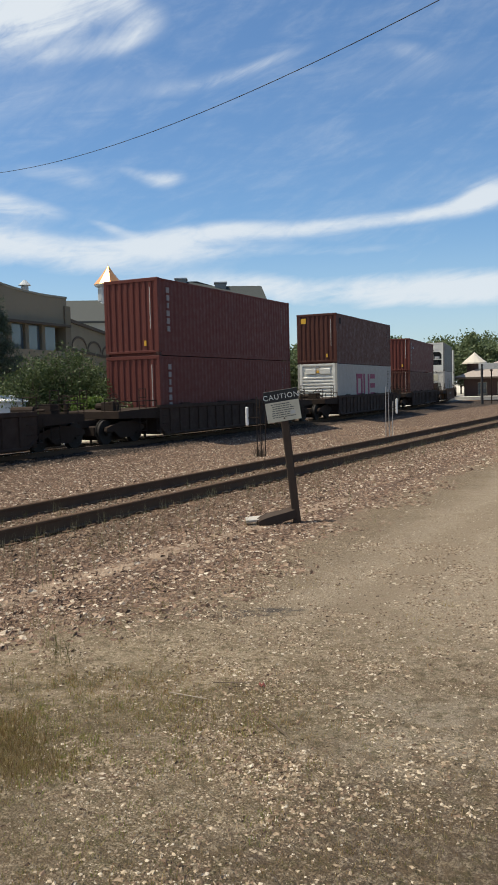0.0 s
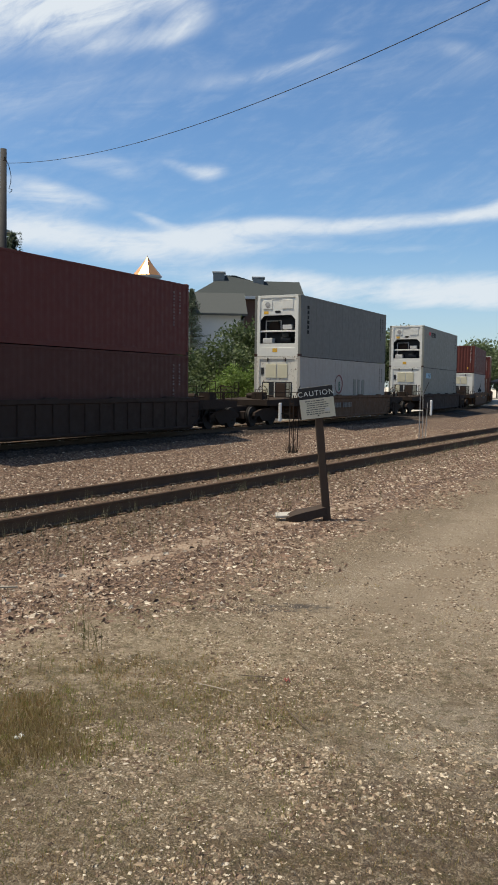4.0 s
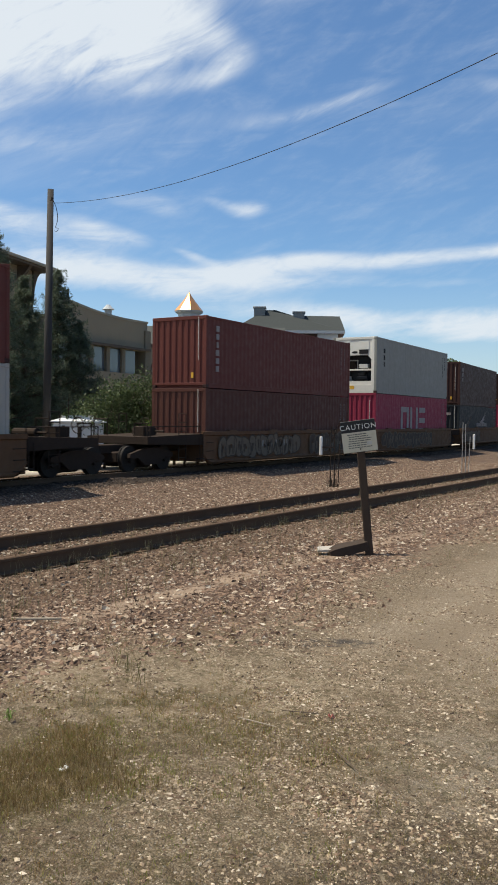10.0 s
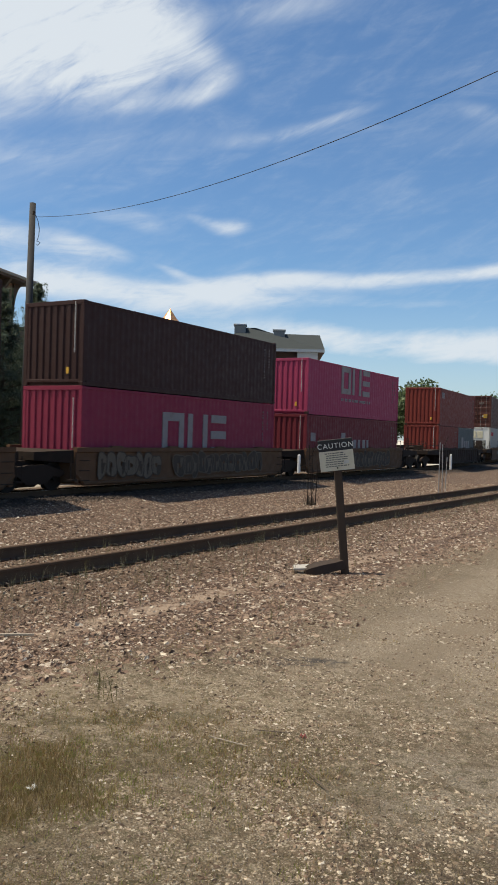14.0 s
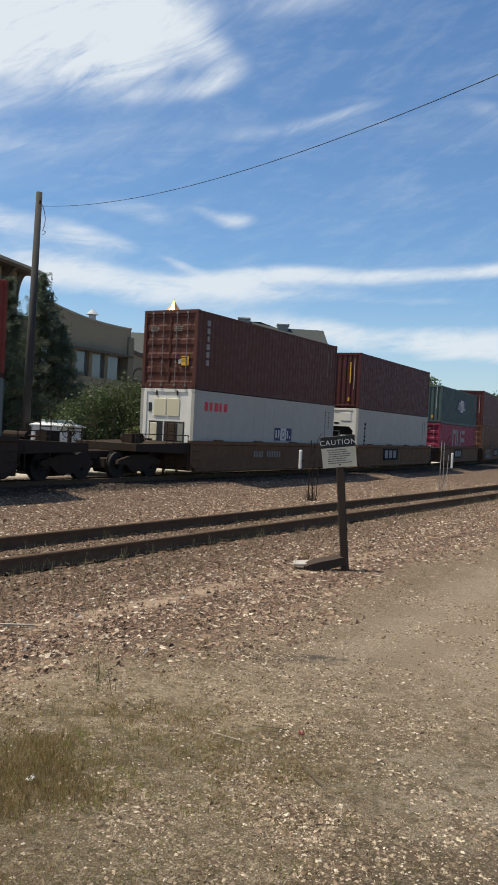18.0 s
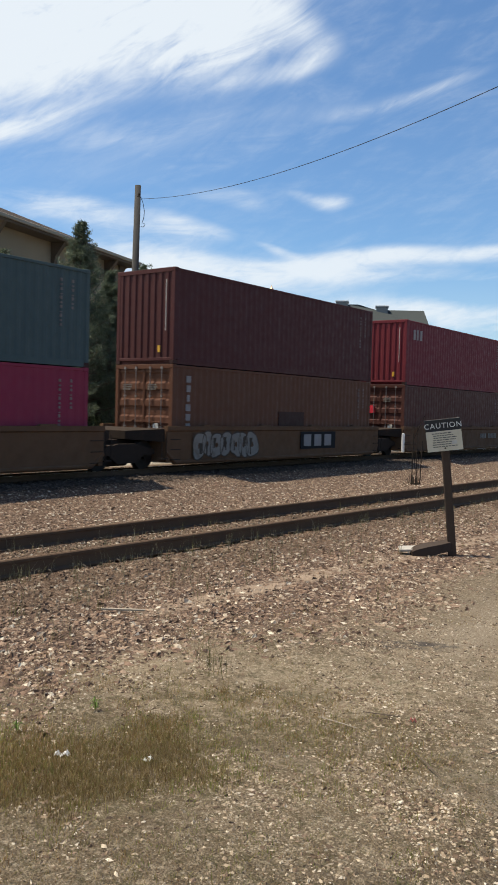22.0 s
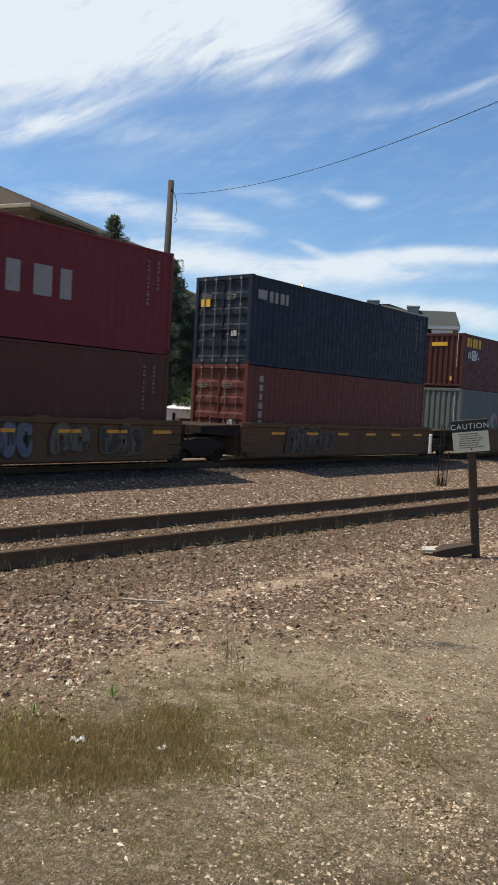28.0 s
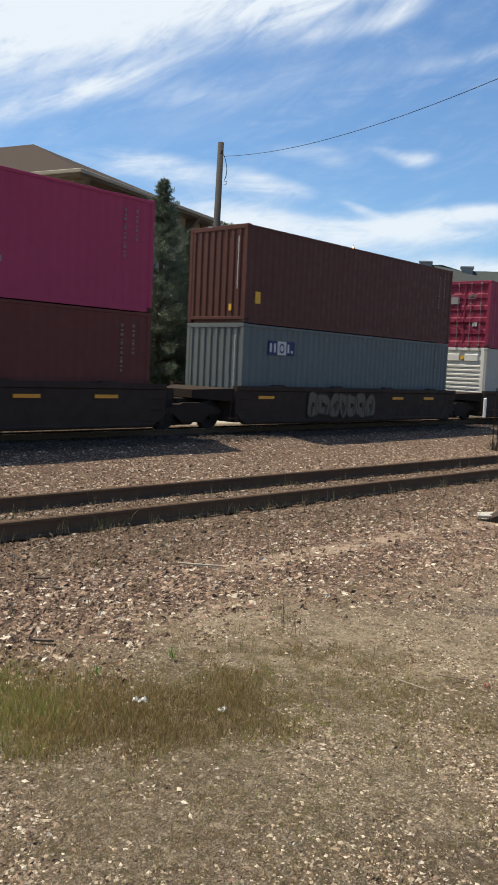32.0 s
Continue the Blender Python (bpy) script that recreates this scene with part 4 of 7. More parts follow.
def door_end(root, mat, L, plain):
    """Two doors with pressed panels, four locking bars with handles, and hinges, on the end that leads."""
    y = -L / 2 + 0.035
    frame_top = Geo().box(-CW / 2 + 0.13, CW / 2 - 0.13, -L / 2, -L / 2 + 0.1, CH - 0.14, CH, 0.006)
    sill = Geo().box(-CW / 2 + 0.13, CW / 2 - 0.13, -L / 2, -L / 2 + 0.1, 0.0, 0.15, 0.006)
    part("door_header", frame_top, mat, root)
    part("door_sill", sill, mat, root)
    w = CW / 2 - 0.14
    for k, s in enumerate((-1, 1)):
        def leaf(s=s):
            g = Geo()
            a, b = (0.008, w) if s > 0 else (-w, -0.008)
            zs, rows = 0.16, []
            for i in range(5):
                h = (CH - 0.31) / 5
                z = zs + i * h
                rows += [(z, 0.0), (z + h * 0.16, 0.0), (z + h * 0.28, 0.028), (z + h * 0.72, 0.028), (z + h * 0.84, 0.0)]
            rows.append((CH - 0.15, 0.0))
            g.loft([[(x, y + d, z) for x in (a, b)] for z, d in rows], close=False, caps=False)
            for q in (a, b):
                e = 0.03 if q == a else -0.03
                g.box(min(q, q + e), max(q, q + e), y - 0.012, y + 0.05, 0.16, CH - 0.15)
            return g
        door = part("door", shared(f"door@{s}{L}", leaf), mat, root)
        for x in (s * w * 0.28, s * w * 0.72):
            part("locking_bar", shared(f"locking_bar@{round(x, 2)}{L}", lambda x=x: Geo().tube((x, y - 0.055, 0.06), (x, y - 0.055, CH - 0.06), 0.014, n=8)
                       .box(x - 0.04, x + 0.04, y - 0.075, y - 0.02, 0.08, 0.15).box(x - 0.04, x + 0.04, y - 0.075, y - 0.02, CH - 0.15, CH - 0.08)
                       .box(x - 0.035, x + 0.035, y - 0.07, y - 0.01, 0.95, 1.0).box(x - 0.035, x + 0.035, y - 0.07, y - 0.01, 1.9, 1.95)), DOOR_STEEL, door, "dull galvanised locking bar")
            part("door_handle", shared(f"door_handle@{round(x, 2)}{L}", lambda x=x, s=s: Geo().box(min(x, x - s * 0.34), max(x, x - s * 0.34), y - 0.072, y - 0.052, 1.12, 1.155, 0.004)
                 .box(x - s * 0.34 - 0.02, x - s * 0.34 + 0.02, y - 0.06, y, 1.08, 1.18)), mat, door, "painted door handle")
        if not plain:
            part("marking", shared(f"door_marks@{s}{L}", lambda s=s: bars_xz(s * 0.16 if s > 0 else -w + 0.16, y - 0.004, 2.25, 0.45, 3, 0.045)), PALE_MARKS, door, "rows of white stencilled characters")
    part("marking", shared(f"door_plate@{L}", lambda: Geo().box(0.40, 0.62, y - 0.006, y + 0.034, 0.92, 1.1)), WHITE_DECAL, root, "white data plate")


def bars_xz(x, y, z, w, rows, h):
    """Short bars standing for characters, on an end wall."""
    g = Geo()
    r = random.Random(int(w * 100 + rows))
    for j in range(rows):
        a = x
        end = x + w * r.uniform(0.6, 1.0)
        while a < end:
            b = a + h * r.uniform(0.45, 0.7)
            g.box(a, b, y - 0.003, y + 0.003, z - j * h * 1.5, z - j * h * 1.5 + h)
            a = b + h * 0.28
    return g


def corrugated_end(root, mat, L):
    w = CW - 0.24
    pts = ribs(w, 0.262, 0.040, 0.012, 0.40, 0.14)
    part("end_wall", shared(f"end_wall@{L}", lambda: wall_panel(pts, lambda a, d, z: (a, -L / 2 + d, z), 0.16, CH - 0.12)), mat, root)
    part("end_header", shared(f"end_header@{L}", lambda: Geo().box(-CW / 2 + 0.13, CW / 2 - 0.13, -L / 2, -L / 2 + 0.09, CH - 0.13, CH, 0.006)), mat, root)
    part("end_sill", shared(f"end_sill@{L}", lambda: Geo().box(-CW / 2 + 0.13, CW / 2 - 0.13, -L / 2 + 0.004, -L / 2 + 0.10, 0.10, 0.19, 0.006).box(-CW / 2 + 0.13, CW / 2 - 0.13, -L / 2 + 0.09, -L / 2 + 0.14, 0.0, 0.10)), mat, root)
    part("marking", shared(f"end_number@{L}", lambda: Geo().box(0.86, 0.882, -L / 2 - 0.002, -L / 2 + 0.012, 1.0, 2.55)), WHITE_DECAL, root, "thin white row of characters")
    part("marking", shared(f"end_tag@{L}", lambda: Geo().box(0.56, 0.66, -L / 2 - 0.003, -L / 2 + 0.012, 0.36, 0.56)), YELLOW_DECAL, root, "small yellow sticker")


def reefer_end(root, L, style, rusty=False):
    """The machinery end of an insulated container: frame, recess with fan and compressor, hatches above."""
    y = -L / 2
    w = CW / 2 - 0.13
    # lighter copy of the side paint, standing in for sun on the end
    mat = PAINT["rusty_end" if rusty else "white_end"]
    for name, box in (("frame_post", (-w, -w + 0.16, 0.12, CH - 0.1)), ("frame_post", (w - 0.16, w, 0.12, CH - 0.1)), ("frame_head", (-w, w, CH - 0.12, CH)), ("frame_sill", (-w, w, 0.0, 0.42))):
        a, b, c, d = box
        part(name, shared(f"{name}@{a}{L}", lambda: Geo().box(a, b, y + (0.002 if "post" not in name else 0.0), y + 0.08, c, d, 0.006)), mat, root)
    if style == "louver":
        part("end_wall", shared(f"reefer_back@{L}", lambda: Geo().box(-w, w, y + 0.06, y + 0.1, 0.4, CH - 0.1)), mat, root)
        for i in range(9):
            part("louver", shared(f"louver@{L}", lambda: Geo().add([(-w + 0.16, y + 0.05, 0), (w - 0.16, y + 0.05, 0), (w - 0.16, y + 0.004, 0.03), (-w + 0.16, y + 0.004, 0.03), (w - 0.16, y + 0.004, 0.1), (-w + 0.16, y + 0.004, 0.1), (w - 0.16, y + 0.055, 0.13), (-w + 0.16, y + 0.055, 0.13)],
                 [(0, 1, 2, 3), (3, 2, 4, 5), (5, 4, 6, 7)])), mat, root, m=pose(0, 0, 0.5 + i * 0.19))
        part("hatch", shared(f"vent_hatch@{L}", lambda: Geo().box(-0.75, -0.1, y - 0.012, y + 0.05, 2.3, 2.62, 0.02)), mat, root)
        part("hatch", shared(f"vent_hatch_wide@{L}", lambda: Geo().box(0.15, 0.8, y - 0.012, y + 0.05, 2.3, 2.62, 0.02)), mat, root)
        part("marking", shared(f"vent_tag@{L}", lambda: Geo().box(-0.05, 0.10, y - 0.006, y + 0.06, 2.38, 2.52)), YELLOW_DECAL, root, "small amber sticker")
        return
    if style == "panels":
        cream = PAINT["cream"]
        part("end_wall", shared(f"panel_back@{L}", lambda: Geo().box(-w + 0.1, w - 0.1, y + 0.03, y + 0.09, 0.4, CH - 0.1)), mat, root)
        for k, (a, b) in enumerate(((-0.60, -0.04), (0.02, 0.56))):
            part("upper_panel", shared(f"cream_panel@{k}{L}", lambda a=a, b=b: Geo().box(a, b, y + 0.004, y + 0.04, CH - 1.02, CH - 0.36, 0.012)), cream, root, "cream access panel")
        part("gauge_window", shared(f"gauge_window@{L}", lambda: Geo().box(-0.86, -0.70, y + 0.012, y + 0.05, CH - 0.86, CH - 0.52, 0.012)), BLACK_UNIT, root, "small dark window")
        part("hook", shared(f"lift_hook@{L}", lambda: Geo().box(-0.52, -0.46, y - 0.02, y + 0.03, CH - 0.24, CH - 0.06, 0.01).box(0.42, 0.48, y - 0.02, y + 0.03, CH - 0.24, CH - 0.06, 0.01)), STEEL_DARK, root)
        part("lower_frame", shared(f"lower_frame@{L}", lambda: Geo().box(-0.80, 0.80, y + 0.012, y + 0.04, 0.62, CH - 1.20, 0.012)), BLACK_UNIT, root, "dark machinery bay")
        part("lower_panel", shared(f"lower_panel@{L}", lambda: Geo().box(-0.74, -0.42, y - 0.004, y + 0.03, 0.95, CH - 1.27, 0.012)), cream, root, "cream control panel")
        part("lower_panel", shared(f"grey_panel@{L}", lambda: Geo().box(-0.06, 0.46, y - 0.002, y + 0.03, 0.98, CH - 1.27, 0.012)), PAINT["soot"], root, "dark mesh panel")
        part("lower_panel", shared(f"side_panel@{L}", lambda: Geo().box(0.52, 0.76, y - 0.004, y + 0.03, 0.98, CH - 1.27, 0.012)), PAINT["dull"], root, "grey panel")
        part("bay_post", shared(f"bay_post@{L}", lambda: Geo().box(-0.14, -0.09, y - 0.008, y + 0.03, 0.66, CH - 1.22, 0.008)), mat, root)
        part("lower_bar", shared(f"lower_bar@{L}", lambda: Geo().box(-0.72, 0.74, y - 0.02, y + 0.03, 0.80, 0.94, 0.01)), PAINT["blue"], root, "pale blue bar")
        return
    hi = CH - 0.946
    part("upper_panel", shared(f"upper_panel@{L}", lambda: Geo().box(-w + 0.1, w - 0.1, y + 0.03, y + 0.09, hi, CH - 0.1)), mat, root)
    for k, (a, b) in enumerate(((-0.78, -0.30), (0.22, 0.80))):
        part("hatch", shared(f"fan_hatch@{k}{L}", lambda a=a, b=b: Geo().box(a, b, y + 0.008, y + 0.04, hi + 0.29, hi + 0.73, 0.012)), mat, root, "raised access hatch")
    part("fan_port", shared(f"fan_port@{L}", lambda: Geo().disc((-0.54, y - 0.004, hi + 0.51), (0, 1, 0), 0.13, 0.03, 16)), STEEL_BARE, root)
    part("badge", shared(f"badge@{L}", lambda: Geo().loft([[(0.0 + 0.16 * math.cos(q), yy, hi + 0.16 + 0.06 * math.sin(q)) for q in [k * math.tau / 12 for k in range(12)]] for yy in (y + 0.02, y + 0.04)])), DARK_DECAL, root, "dark oval badge")

    def recess():
        g = Geo()
        a, z0, z1, c, d = w - 0.16, 0.62, hi, 0.22, 0.52
        ring = [(-a, z0), (a, z0), (a, z1 - c), (a - c, z1), (-a + c, z1), (-a, z1 - c)]
        g.loft([[(x, y + 0.02, z) for x, z in ring], [(x, y + d, z) for x, z in ring]], caps=False)
        g.quad(*[(x, y + d, z) for x, z in ring])
        return g
    part("machinery_recess", shared(f"recess@{L}", recess), BLACK_UNIT, root, "black machinery recess")

    def surround():
        g = Geo()
        a, z0, z1, c = w - 0.16, 0.62, hi, 0.22
        q = y + 0.022
        g.quad((a - c, q, z1), (a, q, z1), (a, q, z1 - c)).quad((-a + c, q, z1), (-a, q, z1 - c), (-a, q, z1))
        g.box(-w + 0.1, w - 0.1, y + 0.02, y + 0.08, 0.40, 0.62, 0.004)
        return g
    part("recess_surround", shared(f"surround@{L}", surround), mat, root)
    part("fan_cowl", shared(f"fan_cowl@{L}", lambda: Geo().disc((-0.35, y + 0.40, 1.40), (0, 1, 0), 0.30, 0.08, 20)), STEEL_DARK, root)
    part("compressor", shared(f"compressor@{L}", lambda: Geo().tube((0.1, y + 0.28, 0.78), (0.62, y + 0.28, 0.78), 0.13, n=12).box(0.15, 0.5, y + 0.2, y + 0.4, 0.9, 1.12, 0.02)), BLACK_UNIT, root)
    part("bay_bar", shared(f"bay_bar@{L}", lambda: Geo().box(-w + 0.16, w - 0.16, y + 0.06, y + 0.12, 1.16, 1.24, 0.008)), mat, root)
    part("bay_pipe", shared(f"bay_pipe@{L}", lambda: Geo().pipe([(-0.7, y + 0.2, 0.7), (-0.7, y + 0.2, 1.7), (0.1, y + 0.2, 1.7), (0.1, y + 0.2, 1.2)], 0.03)), STEEL_BARE, root)
    part("control_box", shared(f"control_box@{L}", lambda: Geo().box(0.22, 0.70, y + 0.10, y + 0.4, 1.28, 1.5, 0.015)), WHITE_DECAL, root, "pale control box")
    part("power_box", shared(f"power_box@{L}", lambda: Geo().box(-0.80, -0.30, y + 0.05, y + 0.4, 0.64, 0.88, 0.015)), WHITE_DECAL, root, "pale power socket box")
    part("marking", shared(f"reefer_tag@{L}", lambda: Geo().box(-0.74, -0.5, y + 0.024, y + 0.034, hi + 0.06, hi + 0.2)), YELLOW_DECAL, root, "yellow warning sticker")
    part("marking", shared(f"reefer_low_tag@{L}", lambda: Geo().box(-0.25, 0.0, y - 0.003, y + 0.03, 0.2, 0.38)), YELLOW_DECAL, root, "faded yellow sticker")


# decals lie 4 mm proud of the side that faces the camera (local +x)
SIDE_X = CW / 2 + 0.006


def strip(y0, y1, z0, z1, x=SIDE_X):
    return Geo().box(x - 0.05, x, y0, y1, z0, z1)


def side_text(root, y, z, w, h, mat, label, n, L):
    """A row of plain bars standing for a painted name."""
    g = Geo()
    p = w / n
    for i in range(n):
        a, k = y + i * p, (0.62, 0.50, 0.68, 0.44)[i % 4]
        g.box(SIDE_X - 0.05, SIDE_X, a, a + p * k, z, z + h)
    part("marking", g, mat, root, label)


def tall_text(root, y, z1, h, mat, L, n=6):
    """A name painted downwards, one plain bar per character."""
    g = Geo()
    p = h / n
    for i in range(n):
        z, w = z1 - (i + 1) * p, (0.20, 0.17, 0.12, 0.20, 0.19, 0.18)[i % 6]
        g.box(SIDE_X - 0.05, SIDE_X, y + 0.11 - w / 2, y + 0.11 + w / 2, z, z + p * 0.70)
    part("marking", g, mat, root, "pale name painted down the side")


def block_logo(root, y, z, h, mat, caption, L):
    """Three large block shapes: a hollow square, a pair of slanted uprights, a stack of bars."""
    x0, x1 = SIDE_X - 0.05, SIDE_X
    y, z, h = y - 0.6, z - 0.04, h * 1.12
    t, w = h * 0.2, h * 0.86
    g = Geo().box(x0, x1, y, y + t, z, z + h).box(x0, x1, y + w - t, y + w, z, z + h).box(x0, x1, y + t, y + w - t, z, z + t).box(x0, x1, y + t, y + w - t, z + h - t, z + h)
    part("marking", g, mat, root, "large hollow square of a painted emblem")
    b = y + w + h * 0.17
    g = Geo().box(x0, x1, b, b + t, z, z + h).box(x0, x1, b + w - t, b + w, z, z + h)
    part("marking", g, mat, root, "pair of uprights of a painted emblem")
    b += w + h * 0.17
    g = Geo()
    for k in (0, 0.4, 0.8):
        g.box(x0, x1, b, b + w * 0.82, z + h * k, z + h * (k + 0.2))
    part("marking", g, mat, root, "stacked bars of a painted emblem")
    if caption:
        g, a = Geo(), y
        r = random.Random(3)
        while a < b + w * 0.8:
            q = a + 0.16 * r.uniform(0.6, 0.9)
            g.box(x0, x1, a, q, z - h * 0.27, z - h * 0.17)
            a = q + r.choice((0.05, 0.05, 0.05, 0.2))
        part("marking", g, mat, root, "small pale line of characters")


def three_squares(root, y, z, s, L):
    part("marking", Geo().box(SIDE_X - 0.05, SIDE_X, y, y + s * 3, z, z + s * 1.05), BLUE_DECAL, root, "blue panel of an emblem")
    g = Geo().box(SIDE_X - 0.045, SIDE_X + 0.004, y + s, y + s * 2, z + s * 0.02, z + s * 1.03)
    part("marking", g, WHITE_DECAL, root, "white square of an emblem")
    g = Geo()
    for k in (0.15, 2.15):
        g.box(SIDE_X - 0.045, SIDE_X + 0.004, y + s * k, y + s * (k + 0.2), z + s * 0.2, z + s * 0.85).box(SIDE_X - 0.045, SIDE_X + 0.004, y + s * (k + 0.45), y + s * (k + 0.65), z + s * 0.2, z + s * (0.85 if k < 1 else 0.4))
    part("marking", g, WHITE_DECAL, root, "pale bars of an emblem")
    ring = Geo()
    n = 16
    for i in range(n):
        a, b = i * math.tau / n, (i + 1) * math.tau / n
        c = (y + s * 1.5, z + s * 0.52)
        ring.quad(*[(SIDE_X + 0.007, c[0] + math.cos(t) * r * 0.8, c[1] + math.sin(t) * r) for t, r in ((a, s * 0.36), (b, s * 0.36), (b, s * 0.24), (a, s * 0.24))])
    part("marking", ring, BLUE_DECAL, root, "dark ring of an emblem")


def wing_logo(root, y, z, s, mat, L):
    """Three curved feathers over a line of block shapes."""
    for k in range(4):
        g = Geo()
        pts = []
        for i in range(9):
            t = i / 8
            yy = y + s * (0.05 + (2.0 - 0.16 * k) * t)
            zz = z + s * (0.30 + 0.12 * (1 - k) * t + (0.80 - 0.17 * k) * t * t * (1.2 - 0.4 * t))
            pts.append((yy, zz, s * 0.048 * math.sin(math.pi * (0.15 + 0.8 * t))))
        for (a, b, r), (c, d, q) in zip(pts, pts[1:]):
            g.quad((SIDE_X, a, b - r), (SIDE_X, c, d - q), (SIDE_X, c, d + q), (SIDE_X, a, b + r))
        part("marking", g, mat, root, "curved feather of a wing emblem")
    side_text(root, y - s * 0.85, z, s * 3.3, s * 0.24, mat, "line of block shapes under a wing emblem", 12, L)


def side_numbers(root, L, mat):
    """Owner's number as small bars near the far top corner."""
    def make():
        g = Geo()
        for col, n in ((L / 2 - 1.0, 11), (L / 2 - 0.62, 7)):
            for i in range(n):
                g.box(SIDE_X - 0.05, SIDE_X, col, col + 0.055, CH - 0.42 - i * 0.115, CH - 0.42 - i * 0.115 + (0.08, 0.05, 0.07, 0.03)[i % 4])
        return g
    part("marking", shared(f"side_numbers@{L}", make), mat, root, "small pale characters beside the corner")


def container(name, label, colour, end, decals, L=CL, high=True):
    """A freight container; its base is at its origin, its length along y, and the seen end at -y."""
    global CH
    CH = 2.896 if high else 2.591
    mat = PAINT[colour]
    root = thing(name, label, "container")
    insulated = end in ("unit", "louver", "panels")
    for s in (-1, 1):
        if insulated:
            def side(s=s):
                n = 14
                pts = []
                for i in range(n):
                    a, b = -L / 2 + 0.13 + (L - 0.26) * i / n, -L / 2 + 0.13 + (L - 0.26) * (i + 1) / n
                    pts += [(a + 0.012, 0.008), (b - 0.012, 0.008), (b - 0.008, 0.013), (b, 0.013)]
                return wall_panel(pts, lambda a, d, z: (s * (CW / 2 - d), a, z), 0.15, CH - 0.09)
            part("side_wall", shared(f"smooth_side@{s}{L}", side), mat, root)
        else:
            depth = 0.026 if colour in ("blue", "teal") else 0.012 if colour == "rust" else 0.007

            def side(s=s):
                return wall_panel(ribs(L - 0.26, 0.276, depth, 0.014), lambda a, d, z: (s * (CW / 2 - d), a, z), 0.15, CH - 0.07)
            part("side_wall", shared(f"ribbed_side@{s}{L}{depth}", side), mat, root)
        part("top_rail", shared(f"top_rail@{s}{L}", lambda s=s: Geo().box(min(s * CW / 2, s * (CW / 2 - 0.07)), max(s * CW / 2, s * (CW / 2 - 0.07)), -L / 2 + 0.17, L / 2 - 0.17, CH - 0.10, CH - 0.02, 0.006)), mat, root)
        part("bottom_rail", shared(f"bottom_rail@{s}{L}", lambda s=s: Geo().box(min(s * CW / 2, s * (CW / 2 - 0.06)), max(s * CW / 2, s * (CW / 2 - 0.06)), -L / 2 + 0.17, L / 2 - 0.17, 0.0, 0.17, 0.006)), mat, root)
        for e in (-1, 1):
            part("corner_post", shared(f"corner_post@{s}{e}{L}", lambda s=s, e=e: corner_post(s, e, L)), mat, root)
            for z in (0.0, CH - 0.118):
                part("corner_casting", shared(f"corner_casting@{s}{e}{z}{L}", lambda s=s, e=e, z=z: casting(s, e, z, L)), mat if z else PAINT["dark"], root)
    part("roof", shared(f"roof@{L}", lambda: wall_panel(ribs(L - 0.2, 0.42, 0.02, 0.03), lambda a, d, z: (z, a, CH - d), -CW / 2 + 0.03, CW / 2 - 0.03)), mat, root)
    part("floor", shared(f"floor@{L}", lambda: Geo().box(-CW / 2 + 0.06, CW / 2 - 0.06, -L / 2 + 0.1, L / 2 - 0.1, 0.06, 0.16)), PAINT["dark"], root)
    part("rear_wall", shared(f"rear_wall@{L}", lambda: wall_panel(ribs(CW - 0.24, 0.262, 0.045, 0.012), lambda a, d, z: (a, L / 2 - d, z), 0.02, CH - 0.02)), mat, root)
    if end == "doors":
        door_end(root, mat, L, False)
    elif insulated:
        reefer_end(root, L, end, colour == "rusty_white")
    else:
        corrugated_end(root, mat, L)
    side_numbers(root, L, DARK_DECAL if colour in ("white", "rusty_white", "grey", "dull", "mid_grey") else FAINT_DECAL)
    for d in decals:
        kind, *a = d
        if a[1] > 1.5:
            a[1] += CH - 2.896
        if kind == "tall":
            tall_text(root, -L / 2 + a[0], a[1], a[2], a[3], L, a[4] if len(a) > 4 else 6)
        elif kind == "block":
            block_logo(root, -L / 2 + a[0], a[1], a[2], a[3], a[4], L)
        elif kind == "squares":
            three_squares(root, -L / 2 + a[0], a[1], a[2], L)
        elif kind == "wing":
            wing_logo(root, -L / 2 + a[0], a[1], a[2], a[3], L)
        elif kind == "row":
            side_text(root, -L / 2 + a[0], a[1], a[2], a[3], a[4], a[5], a[6], L)
        elif kind == "patch":
            part("marking", strip(-L / 2 + a[0], -L / 2 + a[0] + a[2], a[1], a[1] + a[3]), a[4], root, a[5])
        elif kind == "oval":
            y0, z0, w2, h2, mat2, words = a
            g = Geo().loft([[(xx, -L / 2 + y0 + w2 / 2 * math.cos(q), z0 + h2 / 2 * math.sin(q)) for q in [k * math.tau / 20 for k in range(20)]] for xx in (SIDE_X - 0.05, SIDE_X - (0.002 if "ring" in words else -0.003))])
            part("marking", g, mat2, root, words)
        elif kind == "endpatch":
            part("marking", Geo().box(a[0], a[0] + a[2], -L / 2 - 0.004, -L / 2 + 0.01, a[1], a[1] + a[3]), a[4], root, a[5])
    return root


# ---- well cars ----
WELL_TOP, WELL_BOTTOM, DECK = 1.44, 0.29, 0.406


